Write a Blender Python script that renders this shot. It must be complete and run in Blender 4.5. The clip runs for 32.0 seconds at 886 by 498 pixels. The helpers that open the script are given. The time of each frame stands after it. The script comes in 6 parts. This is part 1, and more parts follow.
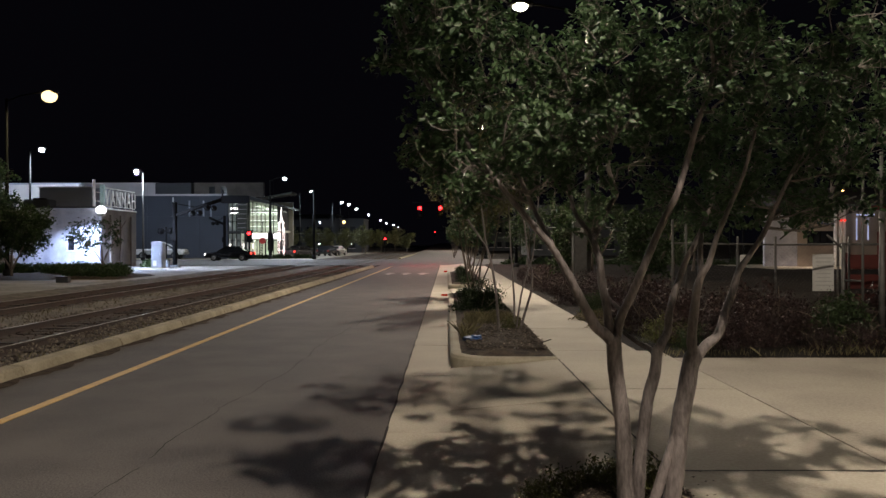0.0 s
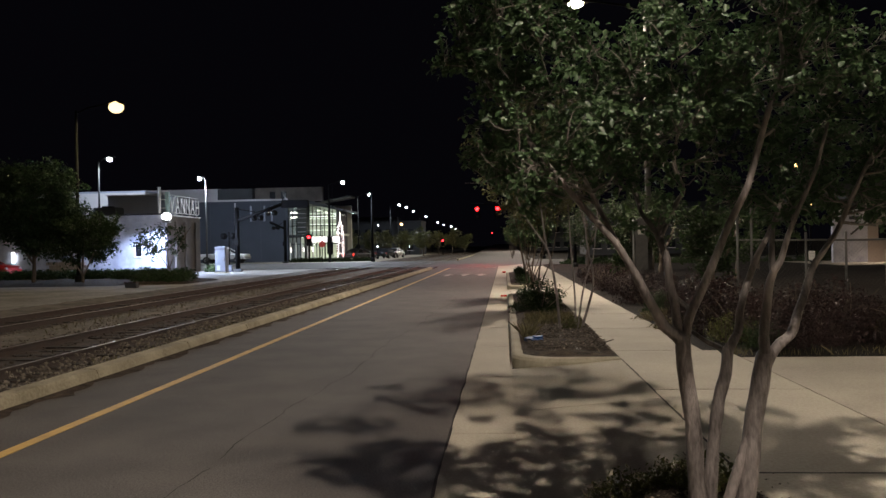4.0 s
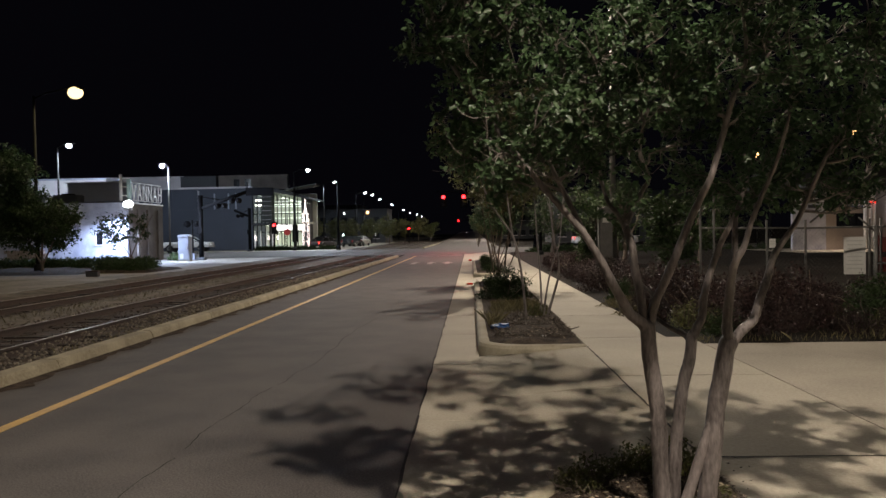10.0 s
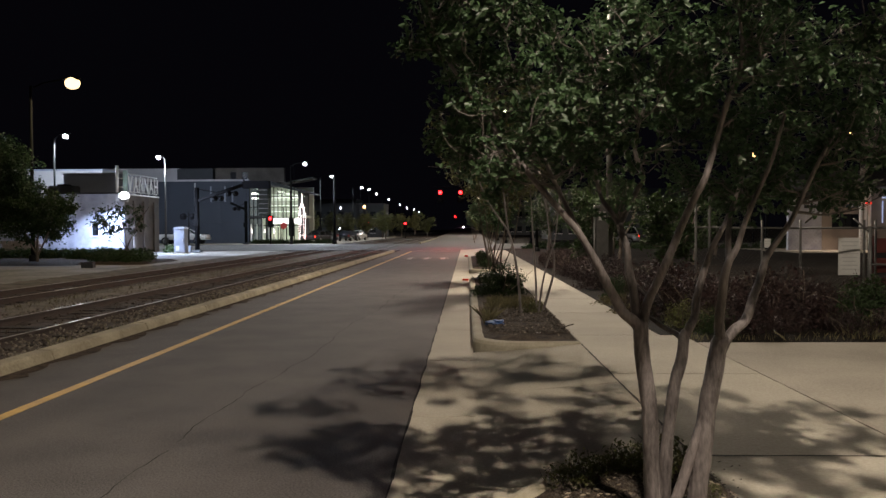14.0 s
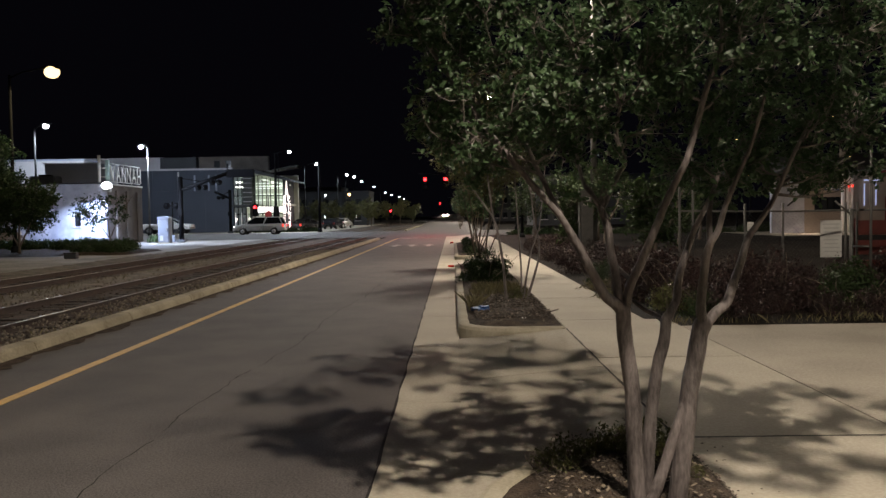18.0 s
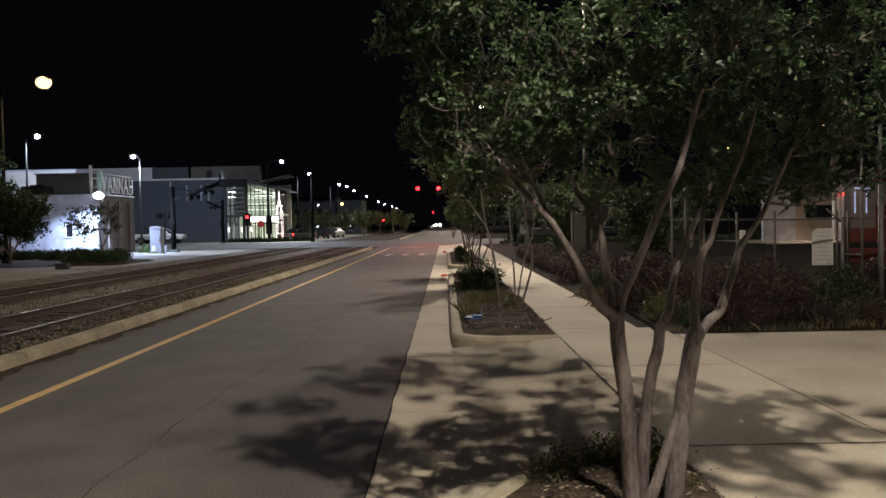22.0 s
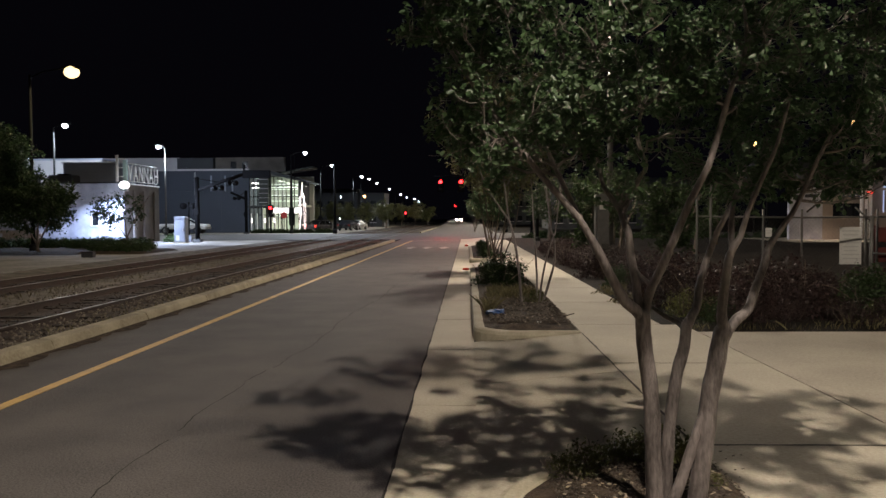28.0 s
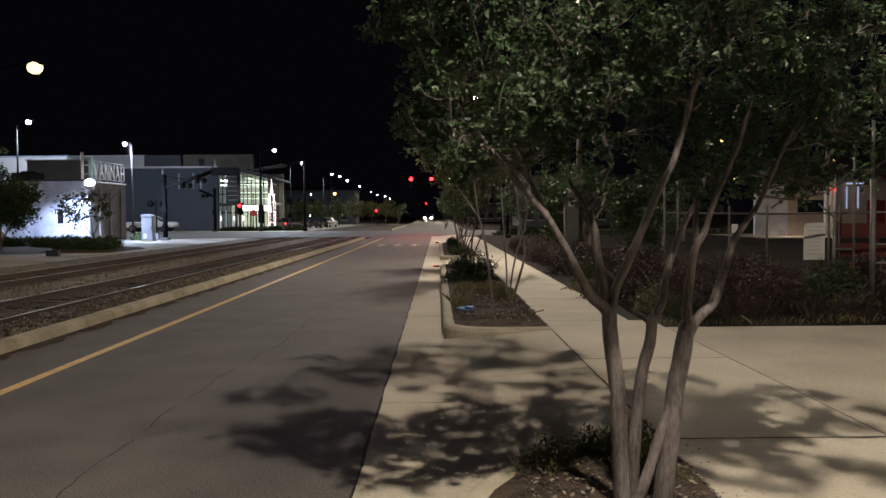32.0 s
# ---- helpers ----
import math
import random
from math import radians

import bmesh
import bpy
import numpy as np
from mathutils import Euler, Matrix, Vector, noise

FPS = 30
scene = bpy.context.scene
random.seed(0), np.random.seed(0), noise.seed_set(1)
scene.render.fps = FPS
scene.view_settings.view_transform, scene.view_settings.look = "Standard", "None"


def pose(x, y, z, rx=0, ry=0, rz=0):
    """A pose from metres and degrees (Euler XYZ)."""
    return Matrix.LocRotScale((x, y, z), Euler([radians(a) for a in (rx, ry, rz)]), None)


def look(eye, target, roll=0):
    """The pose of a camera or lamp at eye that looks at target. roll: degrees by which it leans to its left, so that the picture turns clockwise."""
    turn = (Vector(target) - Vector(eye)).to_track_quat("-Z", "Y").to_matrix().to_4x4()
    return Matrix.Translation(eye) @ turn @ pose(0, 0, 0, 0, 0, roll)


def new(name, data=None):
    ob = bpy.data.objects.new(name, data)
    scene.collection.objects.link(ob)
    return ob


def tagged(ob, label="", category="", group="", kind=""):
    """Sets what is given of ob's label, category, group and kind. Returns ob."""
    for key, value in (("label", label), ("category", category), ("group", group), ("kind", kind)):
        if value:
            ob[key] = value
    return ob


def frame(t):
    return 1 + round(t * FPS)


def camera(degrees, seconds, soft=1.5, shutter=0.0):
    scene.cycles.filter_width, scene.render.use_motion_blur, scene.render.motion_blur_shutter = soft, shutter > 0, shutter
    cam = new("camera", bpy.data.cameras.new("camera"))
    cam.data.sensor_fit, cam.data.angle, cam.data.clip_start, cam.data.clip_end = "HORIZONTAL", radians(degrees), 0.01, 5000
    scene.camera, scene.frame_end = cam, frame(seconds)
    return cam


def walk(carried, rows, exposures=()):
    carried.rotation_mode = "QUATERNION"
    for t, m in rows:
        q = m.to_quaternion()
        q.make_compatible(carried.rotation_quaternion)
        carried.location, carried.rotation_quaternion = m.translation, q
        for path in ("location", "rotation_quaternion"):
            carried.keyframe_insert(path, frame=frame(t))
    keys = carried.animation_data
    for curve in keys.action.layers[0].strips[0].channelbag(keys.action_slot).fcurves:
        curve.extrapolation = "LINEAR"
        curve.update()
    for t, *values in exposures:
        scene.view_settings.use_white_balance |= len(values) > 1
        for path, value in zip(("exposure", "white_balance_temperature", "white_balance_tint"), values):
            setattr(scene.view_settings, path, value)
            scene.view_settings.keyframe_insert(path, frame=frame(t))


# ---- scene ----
# ---- camera and its walk ----
cam = camera(56.1, 32.0, soft=1.5)


def eye(x, y, z, yaw, pitch, roll):
    """Camera pose from a place and degrees: yaw to the left of +y, pitch up, roll."""
    return pose(x, y, z, 90 + pitch, 0, yaw) @ pose(0, 0, 0, 0, 0, roll)


PATH = [
    (0, 0.014, 0.008, 1.579, 0.26, -0.30, -0.08),
    (0.5, 0.011, 0.002, 1.578, 0.45, -0.36, -0.19),
    (1, 0.012, 0.005, 1.577, 0.63, -0.45, -0.11),
    (1.5, 0.011, 0.009, 1.576, 0.62, -0.52, 0.03),
    (2, 0.005, 0.010, 1.577, 1.41, -0.72, 0.20),
    (2.5, -0.025, 0.005, 1.580, 5.46, -0.58, 0.19),
    (4.5, -0.014, 0.017, 1.578, 3.78, -0.15, -1.33),
    (5, -0.019, 0.023, 1.583, 3.38, -0.98, -1.19),
    (5.5, -0.023, 0.029, 1.579, 3.03, -1.53, -0.84),
    (6, -0.025, 0.038, 1.579, 2.43, -2.10, -0.84),
    (6.5, -0.025, 0.030, 1.576, 2.42, -2.40, -0.92),
    (7, -0.027, 0.034, 1.575, 2.73, -2.51, -0.89),
    (7.5, -0.025, 0.026, 1.575, 2.56, -2.28, -0.88),
    (8, -0.021, 0.026, 1.577, 2.21, -1.88, -1.07),
    (8.5, -0.021, 0.023, 1.576, 2.24, -1.67, -1.12),
    (9, -0.021, 0.017, 1.577, 2.30, -1.44, -1.14),
    (9.5, -0.023, 0.023, 1.578, 2.04, -1.19, -0.97),
    (10, -0.023, 0.014, 1.578, 1.90, -1.05, -0.98),
    (10.5, -0.015, 0.008, 1.577, 1.70, -1.13, -1.19),
    (11, -0.016, 0.010, 1.580, 1.43, -1.39, -0.96),
    (11.5, -0.018, 0.009, 1.579, 1.28, -1.54, -0.73),
    (12, -0.017, 0.013, 1.582, 0.77, -1.67, -0.73),
    (12.5, -0.016, 0.016, 1.579, 0.54, -1.73, -0.61),
    (13, -0.017, 0.018, 1.581, 0.95, -1.80, -0.35),
    (13.5, -0.017, 0.008, 1.584, 1.51, -1.58, -0.17),
    (15.5, -0.006, -0.006, 1.584, 1.74, -1.21, -0.32),
    (16, -0.004, -0.013, 1.584, 1.56, -1.42, -0.44),
    (16.5, 0.001, -0.014, 1.583, 1.26, -1.65, -0.61),
    (17, -0.000, -0.011, 1.581, 1.13, -2.11, -0.58),
    (17.5, -0.003, 0.001, 1.579, 0.97, -2.31, -0.66),
    (18, -0.000, 0.003, 1.579, 0.68, -2.28, -0.85),
    (18.5, -0.001, -0.001, 1.581, 0.36, -2.04, -0.71),
    (19, 0.000, -0.000, 1.580, 0.22, -1.90, -0.70),
    (19.5, -0.006, -0.003, 1.580, 0.36, -1.84, -0.49),
    (20, -0.009, -0.002, 1.580, 0.45, -1.83, -0.39),
    (20.5, -0.011, 0.005, 1.579, 0.19, -1.88, -0.48),
    (21, -0.011, 0.013, 1.580, -0.08, -1.97, -0.55),
    (21.5, -0.006, 0.004, 1.579, -0.07, -1.89, -0.84),
    (22, -0.003, 0.004, 1.581, 0.18, -1.66, -1.03),
    (22.5, -0.000, 0.013, 1.581, 0.29, -1.71, -1.06),
    (23, 0.000, 0.023, 1.578, 0.33, -2.00, -1.03),
    (23.5, -0.002, 0.020, 1.577, 0.49, -2.24, -1.04),
    (24, -0.003, 0.018, 1.581, 0.94, -2.30, -1.04),
    (24.5, -0.007, 0.018, 1.582, 1.44, -2.01, -0.88),
    (25, -0.012, 0.016, 1.581, 1.62, -1.77, -0.58),
    (25.5, -0.018, 0.025, 1.580, 1.49, -1.64, -0.16),
    (27.5, -0.020, 0.034, 1.577, 1.72, -2.31, -0.26),
    (28, -0.019, 0.029, 1.580, 1.67, -2.09, -0.27),
    (28.5, -0.012, 0.019, 1.581, 1.29, -1.85, -0.38),
    (29, -0.013, 0.021, 1.581, 0.75, -1.69, -0.04),
    (29.5, -0.018, 0.032, 1.582, 0.15, -1.64, 0.55),
    (30, -0.023, 0.033, 1.583, 0.10, -1.61, 0.64),
    (30.5, -0.021, 0.041, 1.582, 0.24, -1.77, 0.48),
    (31, -0.012, 0.038, 1.581, 0.11, -2.05, -0.00),
    (31.5, -0.004, 0.040, 1.576, -0.24, -2.24, -0.41),
    (32, -0.002, 0.033, 1.577, -0.33, -2.29, -0.42),
]
walk(cam, [(r[0], eye(*r[1:])) for r in PATH])

# ---- world and large lights ----
world = bpy.data.worlds.new("night_sky")
scene.world = world
world.use_nodes = True
sky = world.node_tree.nodes["Background"]
sky.inputs["Color"].default_value = (0.66, 0.60, 1.0, 1)
sky.inputs["Strength"].default_value = 0.0022
scene.view_settings.exposure = 0.0


def lamp(name, kind, where, power, colour, target=None, size=0.2, cone=174, blend=0.12):
    """A light that a lamp of the place gives: kind SPOT, POINT or AREA."""
    data = bpy.data.lights.new(name, kind)
    data.energy, data.color = power, colour
    if kind == "AREA":
        data.shape, data.size = "DISK", size
    else:
        data.shadow_soft_size = size
    if kind == "SPOT":
        data.spot_size, data.spot_blend = radians(cone), blend
    ob = new(name, data)
    ob.matrix_world = look(where, target or (where[0], where[1] + 0.001, where[2] - 1))
    return ob


WARM, WHITE, YELLOW = (1.0, 0.86, 0.71), (0.74, 0.85, 1.0), (1.0, 0.80, 0.48)
# lights in the street lamps of the near and of the far side
lamp("light_near_over", "SPOT", (1.9, -0.8, 8.8), 5250, WARM, size=0.10)
lamp("light_near", "SPOT", (2.3, 25.9, 8.8), 4900, WARM, size=0.07)
lamp("light_near_far", "SPOT", (2.3, 52.6, 8.8), 4200, WARM, size=0.1)
lamp("light_near_end", "SPOT", (2.3, 94.0, 8.8), 5500, WARM, size=0.1)
lamp("light_near_beyond", "SPOT", (2.3, 118.0, 8.8), 8000, WARM, size=0.1)
# Added to brighten the far road.
lamp("light_far_road_fill", "SPOT", (2.3, 165.0, 8.8), 12000, WARM, size=0.1)
lamp("light_far_side", "SPOT", (-19.4, 40.6, 8.3), 500, YELLOW, size=0.1)
lamp("light_far_side_near", "SPOT", (-19.0, 15.0, 8.3), 260, YELLOW, size=0.1)
lamp("light_corner", "SPOT", (-31.0, 63.6, 8.45), 3000, WHITE, size=0.1)
lamp("light_corner_far", "POINT", (-30.8, 82.5, 8.45), 4000, WHITE, size=0.1)
lamp("light_row", "SPOT", (-17.9, 91.8, 8.45), 8000, WHITE, target=(-13.5, 77.0, 0.0), size=0.1, cone=150, blend=0.4)
lamp("light_row_next", "SPOT", (-18.5, 113.7, 8.45), 2600, WHITE, size=0.1, cone=177, blend=0.1)
lamp("light_row_far", "SPOT", (-18.2, 144.0, 8.45), 2600, WHITE, size=0.1, cone=177, blend=0.1)
lamp("light_flood", "SPOT", (-23.2, 54.75, 3.6), 5800, (0.50, 0.64, 1.0), target=(-23.2, 54.2, 0.0), size=0.10, cone=158, blend=0.5)
lamp("light_flood_side", "SPOT", (-22.6, 55.2, 3.6), 9500, (0.66, 0.78, 1.0), target=(-11.0, 59.5, 0.0), size=0.10, cone=100, blend=0.9)
lamp("light_lobby", "AREA", (-22.6, 103.0, 5.6), 180, (0.95, 1.0, 0.85), size=4.0)
lamp("light_lobby_low", "AREA", (-23.2, 103.0, 2.1), 210, (0.95, 1.0, 0.85), size=3.0)
lamp("light_signal", "SPOT", (-1.6, 79.3, 4.9), 3200, (1.0, 0.06, 0.05), target=(-2.0, 62.0, 0.0), size=0.15, cone=58, blend=1.0)
# The next two are added to brighten the depot wall and yard strip.
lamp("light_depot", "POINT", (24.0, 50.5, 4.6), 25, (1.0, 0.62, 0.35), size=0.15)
lamp("light_yard_fill", "SPOT", (23.2, 52.2, 3.85), 620, (1.0, 0.74, 0.60), size=0.12, cone=92, blend=0.6)
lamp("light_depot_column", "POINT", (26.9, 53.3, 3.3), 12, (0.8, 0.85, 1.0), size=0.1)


# ---- materials ----
def mat(name, col, col2=None, rough=0.75, metal=0.0, coarse=1.2, fine=45.0, bump=0.25, emit=0.0, spec=0.5, random_tint=0.0, stretch=None, trans=0.0, grain=0.5, placed=False):
    """A surface with variation at two scales, in metres, and fine relief."""
    m = bpy.data.materials.new(name)
    m.use_nodes = True
    nt = m.node_tree
    n, l = nt.nodes, nt.links
    b = n["Principled BSDF"]
    b.inputs["Roughness"].default_value, b.inputs["Metallic"].default_value = rough, metal
    b.inputs["Specular IOR Level"].default_value = spec
    if emit:
        b.inputs["Base Color"].default_value = (*col, 1)
        b.inputs["Emission Color"].default_value = (*col, 1)
        b.inputs["Emission Strength"].default_value = emit
        return m
    col2 = col2 or tuple(c * 0.62 for c in col)
    co = n.new("ShaderNodeTexCoord")
    src = co.outputs["Object"]
    if placed:
        where, shift = n.new("ShaderNodeObjectInfo"), n.new("ShaderNodeVectorMath")
        shift.operation = "ADD"
        l.new(src, shift.inputs[0])
        l.new(where.outputs["Location"], shift.inputs[1])
        src = shift.outputs["Vector"]
    if stretch:
        mp = n.new("ShaderNodeMapping")
        mp.inputs["Scale"].default_value = stretch
        l.new(src, mp.inputs["Vector"])
        src = mp.outputs["Vector"]
    big, small = n.new("ShaderNodeTexNoise"), n.new("ShaderNodeTexNoise")
    big.inputs["Scale"].default_value, small.inputs["Scale"].default_value = coarse, fine
    big.inputs["Detail"].default_value, small.inputs["Detail"].default_value = 6, 4
    l.new(src, big.inputs["Vector"])
    l.new(src, small.inputs["Vector"])
    add = n.new("ShaderNodeMath")
    add.operation = "MULTIPLY_ADD"
    l.new(small.outputs["Fac"], add.inputs[0])
    add.inputs[1].default_value = grain
    l.new(big.outputs["Fac"], add.inputs[2])
    ramp = n.new("ShaderNodeValToRGB")
    ramp.color_ramp.elements[0].position, ramp.color_ramp.elements[1].position = (0.25 + 0.5 * grain) / (1 + grain), (0.73 + 0.5 * grain) / (1 + grain)
    ramp.color_ramp.elements[0].color, ramp.color_ramp.elements[1].color = (*col2, 1), (*col, 1)
    part_of = n.new("ShaderNodeMath")
    part_of.operation = "DIVIDE"
    part_of.inputs[1].default_value = 1 + grain
    l.new(add.outputs[0], part_of.inputs[0])
    l.new(part_of.outputs[0], ramp.inputs["Fac"])
    out = ramp.outputs["Color"]
    if random_tint:
        info = n.new("ShaderNodeObjectInfo")
        geo = n.new("ShaderNodeNewGeometry")
        plus = n.new("ShaderNodeMath")
        plus.operation = "ADD"
        l.new(info.outputs["Random"], plus.inputs[0])
        l.new(geo.outputs["Random Per Island"], plus.inputs[1])
        hsv = n.new("ShaderNodeHueSaturation")
        mr = n.new("ShaderNodeMapRange")
        mr.inputs["From Max"].default_value = 2.0
        mr.inputs["To Min"].default_value, mr.inputs["To Max"].default_value = 1 - random_tint, 1 + random_tint
        l.new(plus.outputs[0], mr.inputs["Value"])
        l.new(mr.outputs["Result"], hsv.inputs["Value"])
        l.new(out, hsv.inputs["Color"])
        out = hsv.outputs["Color"]
    l.new(out, b.inputs["Base Color"])
    rr = n.new("ShaderNodeMapRange")
    rr.inputs["To Min"].default_value, rr.inputs["To Max"].default_value = max(0.02, rough - 0.12), min(1, rough + 0.12)
    l.new(big.outputs["Fac"], rr.inputs["Value"])
    l.new(rr.outputs["Result"], b.inputs["Roughness"])
    if bump:
        bp = n.new("ShaderNodeBump")
        bp.inputs["Strength"].default_value, bp.inputs["Distance"].default_value = bump, 0.02
        l.new(small.outputs["Fac"], bp.inputs["Height"])
        l.new(bp.outputs["Normal"], b.inputs["Normal"])
    if trans:
        tr = n.new("ShaderNodeBsdfTranslucent")
        l.new(out, tr.inputs["Color"])
        mx = n.new("ShaderNodeMixShader")
        mx.inputs["Fac"].default_value = trans
        l.new(b.outputs["BSDF"], mx.inputs[1])
        l.new(tr.outputs["BSDF"], mx.inputs[2])
        l.new(mx.outputs["Shader"], n["Material Output"].inputs["Surface"])
    return m


def glass(name, tint=(1, 1, 1), rough=0.02):
    m = bpy.data.materials.new(name)
    m.use_nodes = True
    b = m.node_tree.nodes["Principled BSDF"]
    b.inputs["Base Color"].default_value = (*tint, 1)
    b.inputs["Roughness"].default_value, b.inputs["IOR"].default_value = rough, 1.45
    b.inputs["Transmission Weight"].default_value = 1.0
    return m


ASPHALT = mat("asphalt", (0.101, 0.090, 0.084), (0.038, 0.033, 0.031), rough=0.84, coarse=1.3, fine=70, bump=0.22, grain=1.8)
SEAL = mat("crack_filler", (0.036, 0.033, 0.032), (0.020, 0.018, 0.018), rough=0.95, fine=60, spec=0.1)
CONCRETE = mat("concrete", (0.42, 0.385, 0.31), (0.31, 0.28, 0.22), rough=0.85, coarse=0.9, fine=40, bump=0.25, random_tint=0.05, grain=0.9, placed=True)
# Driveway slabs, slightly darker than the sidewalk concrete.
CONCRETE_DRIVE = mat("driveway_concrete", (0.390, 0.352, 0.286), (0.250, 0.224, 0.177), rough=0.85, coarse=0.9, fine=40, bump=0.25, random_tint=0.05, grain=0.8, placed=True)
DUSTY = mat("dusty_paving", (0.37, 0.345, 0.30), (0.15, 0.136, 0.115), rough=0.92, coarse=0.5, fine=6, bump=0.3, grain=0.8)
KERB = mat("kerb_concrete", (0.40, 0.365, 0.285), (0.25, 0.222, 0.155), rough=0.88, coarse=2.0, fine=40, bump=0.3, placed=True)
KERB_OLD = mat("old_kerb_concrete", (0.37, 0.325, 0.225), (0.13, 0.108, 0.062), rough=0.9, coarse=1.6, fine=35, bump=0.4, placed=True)
JOINT = mat("joint_dirt", (0.05, 0.042, 0.035), rough=0.95)
PAINT_YELLOW = mat("yellow_paint", (0.64, 0.41, 0.11), (0.36, 0.23, 0.08), rough=0.6, coarse=3, fine=90, bump=0.15)
PAINT_WHITE = mat("white_road_paint", (0.36, 0.34, 0.32), (0.10, 0.095, 0.09), rough=0.65, coarse=3, fine=90, bump=0.15)
# EARTH is darkened to take in tree and hedge shade behind the fence.
EARTH = mat("earth", (0.021, 0.017, 0.013), (0.009, 0.008, 0.007), rough=0.98, coarse=0.6, fine=25, bump=0.6, spec=0.08)
BALLAST = mat("ballast", (0.068, 0.046, 0.033), (0.014, 0.010, 0.008), rough=0.92, coarse=1.1, fine=22, bump=0.9)
BALLAST_PALE = mat("dusty_gravel", (0.185, 0.160, 0.128), (0.060, 0.049, 0.038), rough=0.92, coarse=1.6, fine=24, bump=0.9)
STONE_PALE = mat("dusty_stone", (0.23, 0.20, 0.16), (0.09, 0.075, 0.058), rough=0.9, coarse=6, fine=50, random_tint=0.35)
STONE = mat("ballast_stone", (0.115, 0.088, 0.068), (0.028, 0.020, 0.016), rough=0.9, coarse=6, fine=50, random_tint=0.35)
SLEEPER = mat("sleeper_wood", (0.036, 0.026, 0.020), (0.016, 0.012, 0.010), rough=0.9, coarse=4, fine=60, stretch=(1, 6, 6), placed=True)
RAIL_SIDE = mat("rusty_rail", (0.040, 0.022, 0.014), (0.018, 0.011, 0.008), rough=0.8, fine=60)
RAIL_TOP = mat("polished_rail", (0.40, 0.38, 0.35), (0.22, 0.20, 0.18), rough=0.46, metal=1.0, coarse=0.12, fine=2.0, bump=0.0)
MULCH = mat("mulch", (0.085, 0.062, 0.045), (0.014, 0.011, 0.009), rough=0.98, coarse=7, fine=60, bump=0.9, spec=0.15)
CHIP = mat("wood_chip", (0.098, 0.078, 0.062), (0.03, 0.024, 0.020), rough=0.9, coarse=20, fine=90, random_tint=0.5)
LITTER = mat("dry_leaf_litter", (0.30, 0.25, 0.18), (0.14, 0.11, 0.08), rough=0.8, coarse=20, random_tint=0.4)
BARK = mat("crape_bark", (0.225, 0.195, 0.186), (0.026, 0.021, 0.020), rough=0.62, coarse=11, fine=80, bump=0.4, stretch=(1, 1, 0.28))
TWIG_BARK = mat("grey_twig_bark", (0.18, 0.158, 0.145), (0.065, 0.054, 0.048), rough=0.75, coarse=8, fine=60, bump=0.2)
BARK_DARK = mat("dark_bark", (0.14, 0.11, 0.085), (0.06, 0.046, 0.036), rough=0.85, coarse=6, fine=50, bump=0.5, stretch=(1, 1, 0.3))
LEAF = mat("crape_leaf", (0.056, 0.096, 0.041), (0.025, 0.047, 0.020), rough=0.46, spec=0.4, coarse=9, fine=60, bump=0.1, random_tint=0.45, trans=0.4)
LEAF_OLIVE = mat("olive_leaf", (0.115, 0.118, 0.036), (0.055, 0.062, 0.020), rough=0.45, coarse=5, fine=50, bump=0.1, random_tint=0.4, trans=0.3)
LEAF_DARK = mat("dark_leaf", (0.038, 0.062, 0.019), (0.018, 0.032, 0.011), rough=0.65, spec=0.25, coarse=5, fine=50, bump=0.1, random_tint=0.4, trans=0.25)
LEAF_RED = mat("burgundy_leaf", (0.040, 0.016, 0.013), (0.014, 0.008, 0.007), rough=0.6, coarse=6, fine=50, bump=0.1, random_tint=0.45, trans=0.2)
GRASS = mat("dry_grass", (0.17, 0.145, 0.075), (0.065, 0.062, 0.028), rough=0.7, coarse=5, fine=40, random_tint=0.4, trans=0.25)
STUCCO = mat("white_stucco", (0.52, 0.53, 0.58), (0.26, 0.27, 0.32), rough=0.9, coarse=1.3, fine=35, bump=0.3)
STUCCO_TAN = mat("tan_stucco", (0.15, 0.128, 0.112), (0.075, 0.063, 0.055), rough=0.9, coarse=0.9, fine=35, bump=0.3)
WALL_BLUE = mat("grey_blue_panel", (0.060, 0.070, 0.096), (0.040, 0.048, 0.068), rough=0.7, coarse=0.3, fine=20, bump=0.1)
ROOM_GREY = mat("grey_plaster", (0.31, 0.335, 0.41), (0.24, 0.26, 0.32), rough=0.9, coarse=0.6, fine=25)
WALL_PALE = mat("pale_parapet", (0.58, 0.56, 0.58), (0.44, 0.42, 0.44), rough=0.8, coarse=0.3, fine=20, bump=0.1)
WALL_DARK = mat("dark_cladding", (0.045, 0.048, 0.055), (0.03, 0.032, 0.036), rough=0.7, coarse=0.5, fine=20)
WALL_TAN = mat("tan_brick_wall", (0.33, 0.275, 0.225), (0.22, 0.18, 0.15), rough=0.85, coarse=0.8, fine=30)
BLACK_METAL = mat("black_metal", (0.006, 0.006, 0.007), (0.004, 0.004, 0.005), rough=0.8, fine=60, bump=0.05, spec=0.05)
POLE = mat("bronze_pole_paint", (0.015, 0.015, 0.015), (0.010, 0.010, 0.010), rough=0.7, coarse=4, fine=40, bump=0.05, spec=0.1)
GALV = mat("galvanised_steel", (0.42, 0.42, 0.41), (0.28, 0.28, 0.27), rough=0.42, metal=0.85, coarse=6, fine=60, bump=0.08)
GALV_DULL = mat("dull_galvanised_pipe", (0.15, 0.145, 0.135), (0.075, 0.072, 0.068), rough=0.6, metal=0.5, coarse=6, fine=60, bump=0.1)
